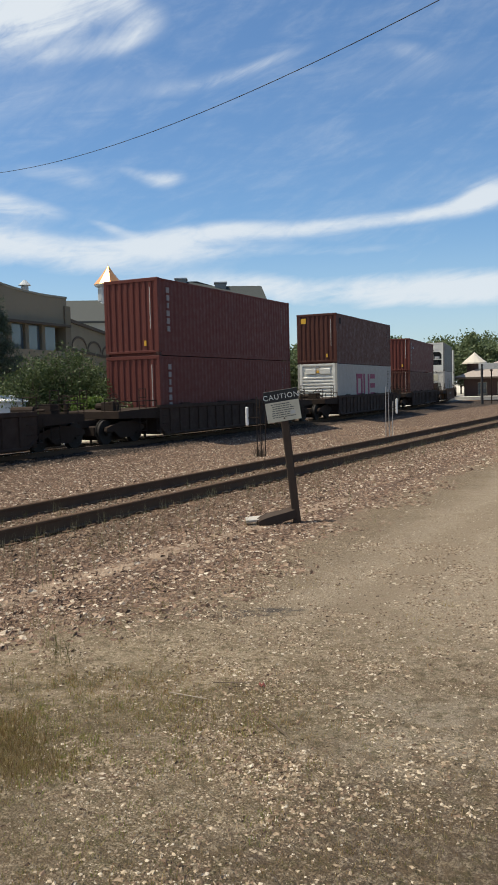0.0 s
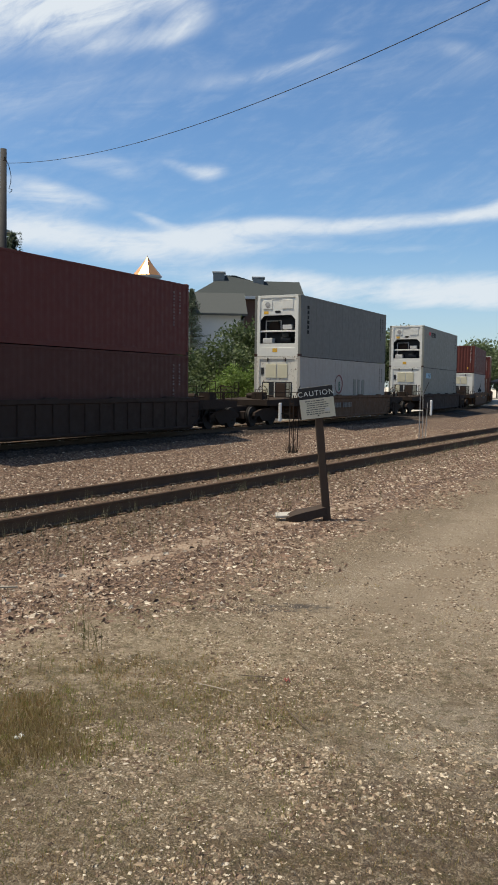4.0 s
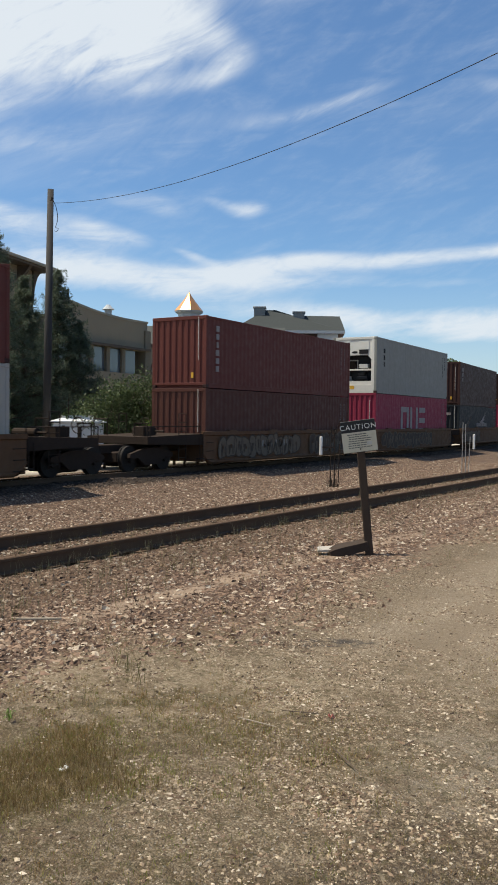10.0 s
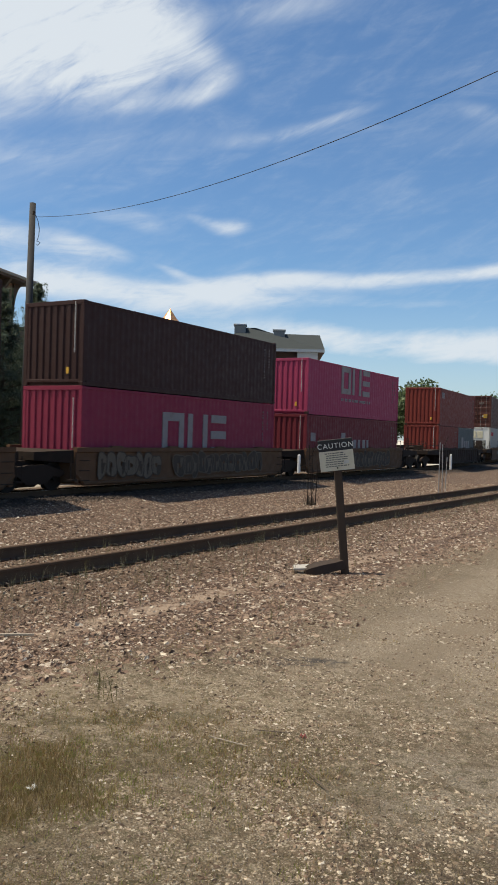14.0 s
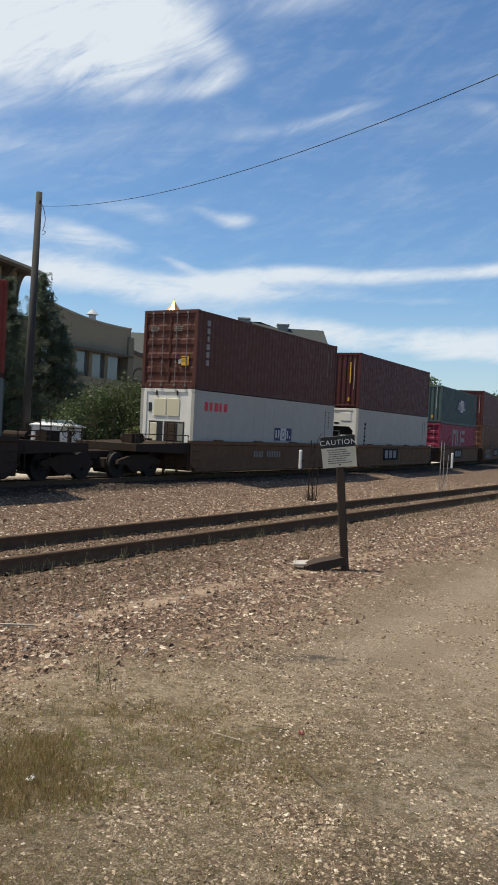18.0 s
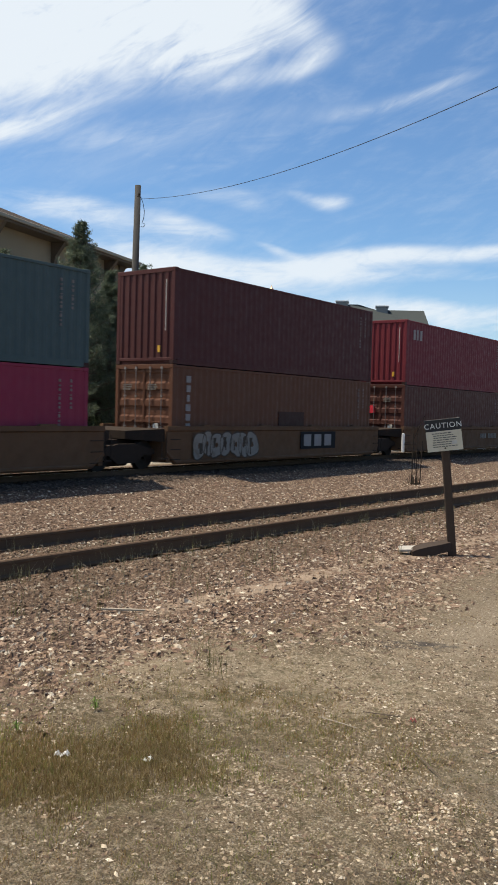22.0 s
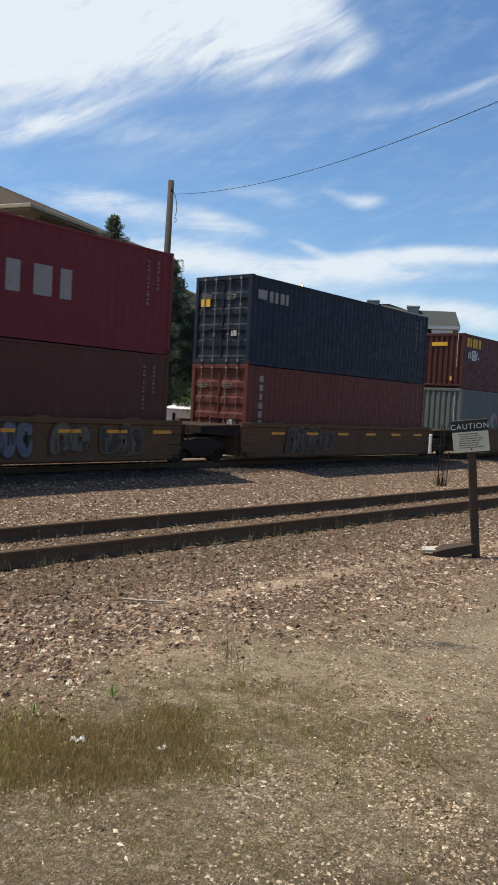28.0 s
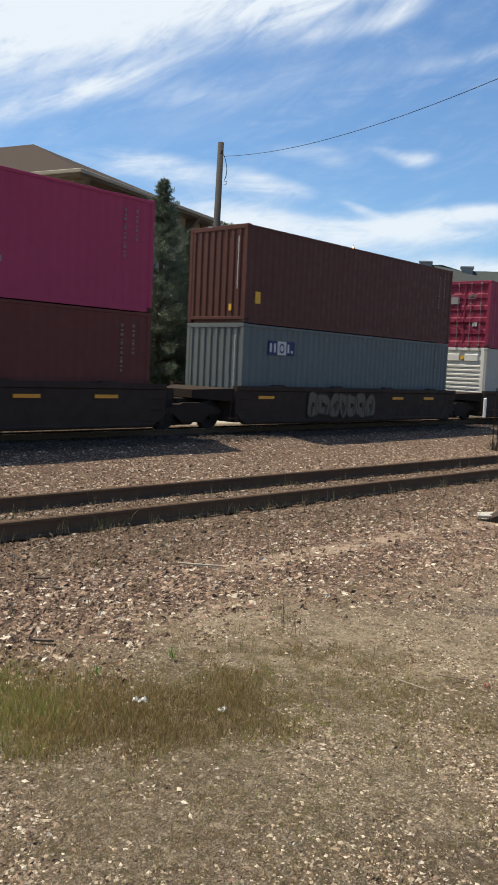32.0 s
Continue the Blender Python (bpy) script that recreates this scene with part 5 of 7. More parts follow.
def truck(car, y):
    """A two-axle bogie under the car, centred at y."""
    t = part("truck", shared("truck_bolster", lambda: Geo().box(-1.02, 1.02, -0.22, 0.22, 0.52, 0.86, 0.03)), STEEL_DARK, car, m=pose(0, y, 0))

    def frame_side():
        g = Geo()
        outline = [(-1.15, 0.62), (-1.12, 0.74), (-0.78, 0.82), (-0.35, 0.92), (0.35, 0.92), (0.78, 0.82), (1.12, 0.74), (1.15, 0.62), (0.95, 0.56), (0.72, 0.60), (0.38, 0.36), (-0.38, 0.36), (-0.72, 0.60), (-0.95, 0.56)]
        g.loft([[(x, a, b) for a, b in outline] for x in (-0.06, 0.06)])
        for k in (-0.16, 0, 0.16):
            g.tube((0, k, 0.42), (0, k, 0.74), 0.05, n=8)
        return g
    for s in (-1, 1):
        f = part("side_frame", shared("side_frame", frame_side), STEEL_DARK, t, m=pose(s * 0.98, 0, 0))
    part("brake_rigging", shared("brake_rigging", lambda: Geo().box(-0.62, 0.62, -1.28, 1.28, 0.44, 0.80, 0.04)), STEEL_DARK, t)
    part("brake_beam", shared("brake_beam", lambda: Geo().box(-0.66, 0.66, -0.42, 0.42, 0.26, 0.46, 0.04)), STEEL_DARK, t)
    sets = []
    for a in (-0.89, 0.89):
        def wheelset():
            g = Geo()
            for s in (-1, 1):
                g.disc((s * 0.70, 0, 0), (s, 0, 0), 0.42, 0.11, 24).disc((s * 0.68, 0, 0), (s, 0, 0), 0.455, 0.03, 24).disc((s * 0.80, 0, 0), (s, 0, 0), 0.13, 0.14, 12)
                for k in range(6):
                    q = k * math.tau / 6
                    g.disc((s * 0.805, math.cos(q) * 0.25, math.sin(q) * 0.25), (s, 0, 0), 0.028, 0.018, 6)
            return g.tube((-0.7, 0, 0), (0.7, 0, 0), 0.085, n=10)
        sets.append(part("wheelset", shared("wheelset", wheelset), WHEEL_STEEL, t, m=pose(0, a, RAIL_TOP_Z + 0.42)))
    return sets


def scribble(car, y0, y1, mat, seed, z0=0.38, z1=1.36):
    """A sprayed tag: swollen overlapping shapes filled with one colour, with loose outlines."""
    r = random.Random(seed)
    fill, line = Geo(), Geo()
    y, x, k = y0, 1.459, 0
    while y < y1 - 0.3:
        w = r.uniform(0.42, 0.80)
        n, cy, cz = 18, y + w / 2, (z0 + z1) / 2 + r.uniform(-0.05, 0.05)
        ry, rz = w * 0.56, (z1 - z0) * r.uniform(0.40, 0.48)
        p1, p2, s1, s2 = r.uniform(0, 6), r.uniform(0, 6), r.uniform(0.06, 0.16), r.uniform(0.04, 0.12)
        x += 0.0006 if k % 2 else -0.0006

        def edge(i, f=1.0):
            t = i * math.tau / n
            # between an ellipse and a rounded box, with two swellings
            q = (abs(math.cos(t)) ** 3 + abs(math.sin(t)) ** 3) ** (-1 / 3) * (1 + s1 * math.sin(2 * t + p1) + s2 * math.sin(3 * t + p2)) * 0.92 * f
            return cy + math.cos(t) * ry * q, cz + math.sin(t) * rz * q
        for i in range(n):
            (a, b), (c, d) = edge(i), edge(i + 1)
            (e, f), (g, h) = edge(i, 0.2), edge(i + 1, 0.2)
            fill.quad((x, e, f), (x, a, b), (x, c, d), (x, g, h))
            (e, f), (g, h) = edge(i, 0.90 + 0.04 * math.sin(i * 1.7 + p1)), edge(i + 1, 0.90 + 0.04 * math.sin((i + 1) * 1.7 + p1))
            line.quad((x + 0.003, e, f), (x + 0.003, a, b), (x + 0.003, c, d), (x + 0.003, g, h))
        for j in range(r.choice((1, 2, 2))):
            b, h0 = y + w * r.uniform(0.25, 0.7), r.uniform(0.0, 0.3)
            line.quad((x + 0.003, b, z0 + 0.12 + h0), (x + 0.003, b + 0.06, z0 + 0.12 + h0), (x + 0.003, b + r.uniform(0.02, 0.2), z0 + 0.45 + h0), (x + 0.003, b - 0.02, z0 + 0.45 + h0))
        y += w * r.uniform(0.72, 0.92)
        k += 1
    part("spray_paint", fill, mat, car, "swollen shapes of a sprayed tag")
    part("spray_paint", line, SPRAY_PALE if mat is SPRAY_DARK else SPRAY_DARK, car, "outline of a sprayed tag")


def well_car(label, colour, gap_before, gap_after, ribbed, tags, boxes, lettered, seed):
    """A well car unit; its origin is at rail level under the middle of the well."""
    mat = PAINT[colour]
    car = thing("well_car", label, "rail car", group="well cars of the freight train")
    L = CL / 2 + 0.42
    for s in (-1, 1):
        def sill(s=s):
            g = Geo()
            zs = [(WELL_BOTTOM, 1.40), (WELL_BOTTOM + 0.05, 1.44), (WELL_BOTTOM + 0.10, 1.44), (WELL_BOTTOM + 0.13, 1.41), (WELL_TOP - 0.16, 1.41), (WELL_TOP - 0.13, 1.455), (WELL_TOP, 1.455), (WELL_TOP, 1.30), (WELL_BOTTOM, 1.30)]
            rings = []
            for y, k in ((-L, 0.30), (-L + 0.42, 0.0), (L - 0.42, 0.0), (L, 0.30)):
                rings.append([(s * x, y, z + (k if z < 0.6 else 0)) for z, x in (zs if s > 0 else zs[::-1])])
            return g.loft(rings)
        part("side_sill", shared(f"side_sill@{s}", sill), mat, car)
        if ribbed:
            n = 17
            for i in range(n):
                y = -L + 0.75 + i * (2 * L - 1.5) / (n - 1)
                part("side_stake", shared(f"side_stake@{s}", lambda s=s: Geo().box(min(s * 1.405, s * 1.45), max(s * 1.405, s * 1.45), -0.045, 0.045, WELL_BOTTOM + 0.12, WELL_TOP - 0.14, 0.01)), mat, car, m=pose(0, y, 0))
        for y in (-4.6, -1.55, 1.55, 4.6):
            part("container_guide", shared(f"container_guide@{s}", lambda s=s: Geo().loft([[(s * 1.27, -0.30, WELL_TOP), (s * 1.45, -0.30, WELL_TOP), (s * 1.45, 0.30, WELL_TOP), (s * 1.27, 0.30, WELL_TOP)][::s], [(s * 1.36, -0.24, WELL_TOP + 0.05), (s * 1.44, -0.24, WELL_TOP + 0.05), (s * 1.44, 0.24, WELL_TOP + 0.05), (s * 1.36, 0.24, WELL_TOP + 0.05)][::s]])), mat, car, m=pose(0, y, 0))
    for q, w in ((-L + 0.92, 0.57), (0.0, 0.4), (L - 0.92, 0.57)):
        part("well_floor", shared(f"well_floor@{w}", lambda w=w: Geo().box(-1.3, 1.3, -w, w, 0.36, 0.40)), STEEL_DARK, car, m=pose(0, q, 0))
    for s, gap in ((-1, gap_before), (1, gap_after)):
        reach = gap / 2 - 0.42 + (0.0 if gap > 5 else 0.05)
        part("end_bulkhead", shared(f"end_bulkhead@{s}", lambda s=s: Geo().box(-1.40, 1.40, min(s * L, s * (L - 0.18)), max(s * L, s * (L - 0.18)), 0.36, 1.30, 0.02)), mat, car)
        wide, back = (0.62 if gap < 5 else 1.30), 1.04
        part("end_platform", Geo().loft([[(-1.40, s * (L - 0.1), 0.96), (1.40, s * (L - 0.1), 0.96), (1.40, s * (L - 0.1), 1.36), (-1.40, s * (L - 0.1), 1.36)],
                                         [(-wide, s * (L + reach * 0.72), back), (wide, s * (L + reach * 0.72), back), (wide, s * (L + reach * 0.72), 1.28), (-wide, s * (L + reach * 0.72), 1.28)]]), STEEL_DARK, car)
        part("centre_sill", Geo().box(-0.30, 0.30, min(s * (L - 0.1), s * (L + reach)), max(s * (L - 0.1), s * (L + reach)), 0.74, 1.02, 0.02), STEEL_DARK, car)
        if gap > 5:
            part("coupler", Geo().box(-0.13, 0.13, min(s * (L + reach - 0.1), s * (L + reach + 0.42)), max(s * (L + reach - 0.1), s * (L + reach + 0.42)), 0.80, 1.0, 0.03), STEEL_DARK, car)
            yy = s * (L + reach * 0.68)
            part("grab_rail", Geo().pipe([(-1.15, yy, 1.24), (-1.15, yy, 1.85), (-0.55, yy, 1.85), (-0.55, yy, 1.24)], 0.018), STEEL_DARK, car)
            part("grab_rail", Geo().pipe([(1.15, yy, 1.24), (1.15, yy, 1.72), (0.62, yy, 1.72), (0.62, yy, 1.24)], 0.018), STEEL_DARK, car)
            yb = yy - s * 0.23
            stand = part("brake_stand", Geo().box(0.80, 0.90, min(yb, yb + s * 0.1), max(yb, yb + s * 0.1), 1.24, 1.62, 0.01), STEEL_DARK, car)
            wheel = Geo().pipe([(0.85 + 0.24 * math.cos(k * math.tau / 16), yb - s * 0.04, 1.66 + 0.24 * math.sin(k * math.tau / 16)) for k in range(17)], 0.016, 5)
            for k in range(4):
                q = k * math.tau / 4 + 0.4
                wheel.tube((0.85, yb - s * 0.04, 1.66), (0.85 + 0.24 * math.cos(q), yb - s * 0.04, 1.66 + 0.24 * math.sin(q)), 0.012, n=5)
            part("brake_wheel", wheel, STEEL_DARK, stand)
            if colour == "soot" and not ribbed and s < 0:
                part("air_reservoir", Geo().tube((-0.9, yy - s * 0.62, 1.42), (0.0, yy - s * 0.62, 1.42), 0.17, n=14), PAINT["dull"], car, "pale grey air reservoir")
            for q in (-1.32, 1.32):
                post = part("end_ladder", shared(f"end_ladder@{s}", lambda s=s: Geo().tube((0, 0, 0.45), (0, 0, 2.05), 0.018, n=6).tube((0, s * 0.42, 0.45), (0, s * 0.42, 2.05), 0.018, n=6)), STEEL_DARK, car, m=pose(q, s * (L + reach * 0.22), 0))
                for z in (0.55, 0.85, 1.15, 1.45, 1.75, 2.05):
                    part("rung", shared(f"end_rung@{s}", lambda s=s: Geo().tube((0, 0, 0), (0, s * 0.42, 0), 0.014, n=5)), STEEL_DARK, post, m=pose(0, 0, z))
            part("brake_cylinder", Geo().tube((-0.55, s * (L + reach * 0.34), 1.44), (0.35, s * (L + reach * 0.34), 1.44), 0.13, n=12).tube((0.35, s * (L + reach * 0.34), 1.44), (0.75, s * (L + reach * 0.34), 1.44), 0.035, n=8), STEEL_DARK, car)
            part("valve_box", Geo().box(0.2, 0.7, min(s * (L + reach * 0.44), s * (L + reach * 0.58)), max(s * (L + reach * 0.44), s * (L + reach * 0.58)), 1.26, 1.62, 0.03), STEEL_DARK, car)
            part("walkway_rail", Geo().pipe([(1.34, s * (L + 0.05), 1.36), (1.34, s * (L + 0.05), 1.62), (1.34, s * (L + reach * 0.70), 1.62), (1.34, s * (L + reach * 0.70), 1.24)], 0.017), STEEL_DARK, car)
        part("air_hose", Geo().pipe([(0.30, s * (L + reach * 0.7 - 0.12 + 0.06 * k), 0.86 - 0.34 * math.sin(k * math.pi / 8)) for k in range(9)], 0.025), STEEL_DARK, car)
        part("side_step", Geo().box(1.30, 1.46, min(s * (L - 0.02), s * (L + 0.26)), max(s * (L - 0.02), s * (L + 0.26)), 0.46, 0.50).tube((1.44, s * (L + 0.04), 0.48), (1.44, s * (L + 0.04), 1.3), 0.016, n=5).tube((1.44, s * (L + 0.24), 0.48), (1.44, s * (L + 0.24), 1.2), 0.016, n=5), STEEL_DARK, car)
        yl = s * (L - 0.32)
        for z in (0.45, 0.75, 1.05):
            part("ladder_rung", shared("ladder_rung", lambda: Geo().pipe([(1.47, -0.2, 0), (1.50, -0.2, 0), (1.50, 0.2, 0), (1.47, 0.2, 0)], 0.012, 5)), STEEL_DARK, car, m=pose(0, yl, z))
    wheels = truck(car, -(CL / 2 + (gap_before / 2 if gap_before < 5 else max(1.5, gap_before / 2 - 1.75))))
    if gap_after > 5:
        wheels += truck(car, CL / 2 + max(1.5, gap_after / 2 - 1.75))
    for y in boxes:
        part("reflective_strip", shared("reflective_strip", lambda: Geo().box(1.44, 1.462, -0.36, 0.36, 1.06, 1.15)), AMBER_TAPE, car, "amber reflective strip", m=pose(0, y, 0))
    if lettered:
        kind, y = lettered
        if kind == "plate":
            part("marking", Geo().box(1.44, 1.459, y, y + 2.4, 0.62, 1.25), DARK_DECAL, car, "black panel behind an emblem")
            g = Geo()
            for k in range(3):
                a = y + 0.14 + k * 0.70
                g.box(1.44, 1.4625, a + 0.06, a + 0.54, 0.72, 1.15)
            part("marking", g, NAME_DECAL, car, "three pale block shapes of an emblem")
        else:
            g, a = Geo(), y
            r = random.Random(seed)
            for k in range(11):
                if k == 4:
                    a += 0.25
                    continue
                g.box(1.44, 1.459, a, a + 0.12, 0.83, 1.08)
                a += 0.21
            part("marking", g, PALE_MARKS, car, "pale reporting marks as short bars")
    for (a, b, c) in tags:
        scribble(car, a, b, c, seed * 7 + int(a * 10))
    return car, wheels


W, D = NAME_DECAL, DARK_DECAL
# cars whose upper and lower boxes are of the lower, 2.59 m kind
LOW_BOXES = {64.56: (True, True), 130.36: (True, False), 151.71: (True, True), 182.40: (False, True), 197.86: (True, False), 213.15: (True, True), 234.57: (True, True), 286.47: (True, True), 400.12: (True, False)}
TALL_NAME = ("tall", 0.62, 2.66, 1.75, NAME_DECAL, 6)
# position along the train, car, top box, bottom box; each box: colour, seen end, decals, words for its label
CONSIST = [
    (26.76, "soot", True, [], [], None, ("brick", "wall", [TALL_NAME], "brick red corrugated"), ("brick", "wall", [TALL_NAME], "brick red corrugated")),
    (45.72, "soot", True, [], [], None, ("brown", "wall", [("endpatch", -0.95, 2.35, 0.3, 0.3, YELLOW_DECAL, "yellow stickers"), ("patch", 0.5, 2.3, 0.3, 0.35, D, "dark square sticker")], "brown corrugated"), ("white", "louver", [("block", 4.4, 0.86, 1.34, MAGENTA_DECAL, False)], "white insulated")),
    (64.56, "soot", True, [], [], None, ("brick", "wall", [TALL_NAME, ("squares", 1.2, 2.1, 0.18)], "brick red corrugated"), ("brown", "wall", [], "brown corrugated")),
    (86.32, "ochre", False, [], [], ("marks", -2.2), ("mid_grey", "unit", [("tall", 0.75, 2.5, 1.4, D, 6)], "pale grey refrigerated"), ("rusty_white", "panels", [("oval", 4.9, 1.62, 1.05, 1.0, RUSTY_DECAL, "faded red ring of an emblem"), ("oval", 4.84, 1.62, 0.88, 0.84, PAINT["rusty_white"], "white disc of an emblem"), ("oval", 4.92, 1.50, 0.30, 0.55, GREEN_DECAL, "green drop of an emblem"), ("row", 7.0, 1.05, 1.9, 0.85, PAINT["dull"], "two faded block shapes", 3)], "rust-stained white insulated")),
    (107.36, "soot", False, [], [], None, ("dull", "unit", [("patch", 1.6, 2.3, 0.5, 0.22, RED_DECAL, "striped flag emblem"), ("row", 2.4, 2.2, 1.5, 0.34, D, "dark block shapes of a name", 4)], "pale grey refrigerated"), ("dull", "panels", [("patch", 0.95, 2.15, 1.5, 0.36, SKYBLUE_DECAL, "pale blue name panel"), ("row", 1.65, 2.2, 0.75, 0.25, BLUE_DECAL, "blue block shapes of a name", 4)], "pale grey insulated")),
    (130.36, "ochre", False, [], [-4.5, 0.0, 4.5], ("marks", 1.0), ("brick", "wall", [TALL_NAME], "brick red corrugated"), ("white", "panels", [("wing", 5.3, 1.12, 1.08, D)], "white insulated")),
    (151.71, "ochre", False, [(-5.6, 0.6, SPRAY_PALE), (1.5, 5.8, SPRAY_DARK)], [], ("marks", -2.5), ("brick", "wall", [TALL_NAME], "brick red corrugated"), ("brown", "wall", [], "brown corrugated")),
    (167.01, "ochre", False, [(-5.8, 2.4, SPRAY_DARK)], [], None, ("grey", "unit", [("tall", 1.0, 2.45, 1.05, D, 3), ("endpatch", 0.25, 2.02, 0.5, 0.22, D, "dark name")], "pale grey refrigerated"), ("magenta", "wall", [("block", 4.35, 0.80, 1.34, NAME_DECAL, False)], "magenta corrugated")),
    (182.40, "ochre", False, [(-5.9, -0.6, SPRAY_PALE)], [], None, ("dark", "wall", [("tall", 0.6, 2.6, 1.0, W, 3), ("endpatch", -0.95, 2.35, 0.6, 0.22, W, "white name")], "dark brown corrugated"), ("navy", "wall", [("wing", 6.2, 1.12, 1.08, W), ("endpatch", -0.7, 2.2, 1.3, 0.18, W, "white number")], "navy corrugated")),
    (197.86, "ochre", False, [(-5.6, -2.2, SPRAY_PALE), (-1.6, 4.6, SPRAY_DARK)], [], None, ("dark", "wall", [], "dark brown corrugated"), ("magenta", "wall", [("block", 4.75, 0.80, 1.34, NAME_DECAL, False)], "magenta corrugated")),
    (213.15, "ochre", False, [(-1.6, 4.4, SPRAY_DARK)], [], ("marks", -4.6), ("pink", "wall", [("block", 4.45, 1.20, 1.22, NAME_DECAL, True)], "pink magenta corrugated"), ("red", "wall", [("row", 4.0, 1.1, 0.8, 0.7, W, "white block shape", 1), ("row", 5.6, 1.02, 2.4, 0.45, W, "white block shapes of a name", 4), ("patch", 0.45, 1.35, 0.5, 0.4, W, "white sticker")], "red corrugated")),
    (234.57, "soot", True, [], [], None, ("vermilion", "wall", [("row", 0.6, 2.2, 0.7, 0.4, W, "small white block shapes", 3)], "faded red corrugated"), "halves"),
    (255.90, "ochre", False, [], [], ("marks", -2.0), ("brown", "doors", [TALL_NAME, ("endpatch", 0.55, 0.85, 0.32, 0.34, YELLOW_DECAL, "yellow sticker")], "brown corrugated"), ("white", "panels", [("row", 0.7, 2.15, 1.7, 0.32, RED_DECAL, "red block shapes of a name", 5), ("squares", 6.2, 1.12, 0.52)], "white insulated")),
    (271.02, "ochre", False, [], [], ("plate", -2.6), ("maroon", "wall", [("endpatch", 0.62, 1.3, 0.06, 1.1, YELLOW_DECAL, "yellow strip")], "maroon corrugated"), ("white", "unit", [("tall", 0.9, 2.25, 1.3, D, 6)], "white insulated")),
    (286.47, "ochre", False, [], [], ("plate", -2.3), ("teal", "wall", [("squares", 5.25, 0.98, 0.86)], "grey-green corrugated"), ("magenta", "doors", [("block", 4.45, 0.80, 1.34, NAME_DECAL, False), ("endpatch", -0.85, 1.55, 0.6, 0.3, W, "white name")], "magenta corrugated")),
    (302.01, "ochre", False, [(-5.4, -2.2, PALE_MARKS)], [], ("plate", 0.6), ("maroon", "wall", [], "maroon corrugated"), ("rust", "doors", [TALL_NAME, ("patch", 5.6, 1.05, 1.6, 0.5, PAINT["dark"], "dark repaired patch")], "orange-brown corrugated")),
    (317.29, "ochre", False, [], [], ("marks", 2.5), ("red", "wall", [("row", 0.7, 2.05, 1.0, 0.45, W, "white block shapes of a name", 3)], "red corrugated"), ("brown", "doors", [("endpatch", -0.75, 1.6, 0.5, 0.35, RED_DECAL, "red sticker")], "brown corrugated")),
    (337.31, "ochre", False, [], [0.2, 2.0, 3.9, 5.6], ("marks", -3.2), ("brown", "doors", [("endpatch", -0.55, 2.2, 0.3, 0.3, RED_DECAL, "red sticker")], "brown corrugated"), ("navy", "doors", [("wing", 5.3, 1.12, 1.08, W)], "navy corrugated")),
    (353.08, "ochre", False, [], [-4.7, -2.6, -0.6], None, ("dark", "doors", [("endpatch", -0.55, 2.2, 0.3, 0.3, RED_DECAL, "red sticker")], "dark brown corrugated"), ("magenta", "doors", [("block", 4.35, 0.80, 1.34, NAME_DECAL, False), ("endpatch", -0.85, 1.55, 0.6, 0.3, W, "white name")], "magenta corrugated")),
    (368.45, "ochre", False, [(-4.2, -2.0, SPRAY_GREEN), (-1.4, 1.2, SPRAY_BLUE), (1.8, 3.0, SPRAY_PALE), (3.4, 4.8, SPRAY_DARK)], [-3.6, -1.8, 0.4, 2.4, 4.0, 5.7], None, ("red", "doors", [("row", 4.2, 1.1, 1.0, 1.05, W, "large white block shape", 1), ("row", 5.8, 1.1, 3.2, 0.75, W, "large white block shapes of a name", 4)], "red corrugated"), ("brown", "doors", [], "brown corrugated")),
    (384.25, "ochre", False, [(-4.2, -1.6, SPRAY_DARK)], [-4.6, -2.6, -0.6, 1.4, 3.4, 5.3], None, ("deep_blue", "doors", [("patch", 0.35, 2.15, 0.45, 0.3, W, "striped flag emblem"), ("row", 0.95, 2.1, 1.2, 0.36, W, "white block shapes of a name", 4), ("endpatch", -0.95, 1.9, 0.4, 0.25, YELLOW_DECAL, "yellow sticker")], "navy corrugated"), ("brick", "doors", [TALL_NAME], "brick red corrugated")),
    (400.12, "ochre", False, [(3.6, 5.4, SPRAY_PALE)], [-4.6, 2.2, 3.8], ("marks", 2.4), ("maroon", "wall", [("row", 0.3, 2.28, 1.7, 0.42, YELLOW_DECAL, "yellow block shapes of a name", 5), ("squares", 0.4, 1.66, 0.47), ("endpatch", -0.45, 2.3, 0.8, 0.18, YELLOW_DECAL, "yellow name")], "maroon corrugated"), ("blue", "wall", [("oval", 4.1, 1.45, 1.0, 0.85, RUSTY_DECAL, "faded red ring of an emblem"), ("oval", 4.02, 1.46, 0.92, 0.80, W, "pale disc of an emblem"), ("oval", 4.22, 1.36, 0.36, 0.5, PAINT["teal"], "grey-green drop of an emblem"), ("row", 5.05, 1.08, 2.65, 0.62, W, "white block shapes of a name", 3)], "grey-blue corrugated")),
    (419.89, "soot", False, [], [-3.9, -0.4, 2.2, 4.5], ("marks", -5.0), ("pink", "wall", [("block", 4.45, 1.20, 1.22, NAME_DECAL, True)], "pink magenta corrugated"), ("brick", "wall", [TALL_NAME], "brick red corrugated")),
    (435.69, "soot", False, [(-3.2, 0.8, SPRAY_PALE)], [-5.2, 2.2, 4.4], None, ("brown", "wall", [("patch", 0.45, 0.6, 0.22, 0.35, YELLOW_DECAL, "yellow sticker")], "brown corrugated"), ("blue", "wall", [("squares", 1.15, 2.0, 0.42)], "grey-blue corrugated")),
    (451.23, "soot", False, [], [], None, ("magenta", "doors", [("endpatch", -0.85, 1.9, 0.6, 0.3, W, "white name")], "magenta corrugated"), ("white", "louver", [], "white insulated")),
]


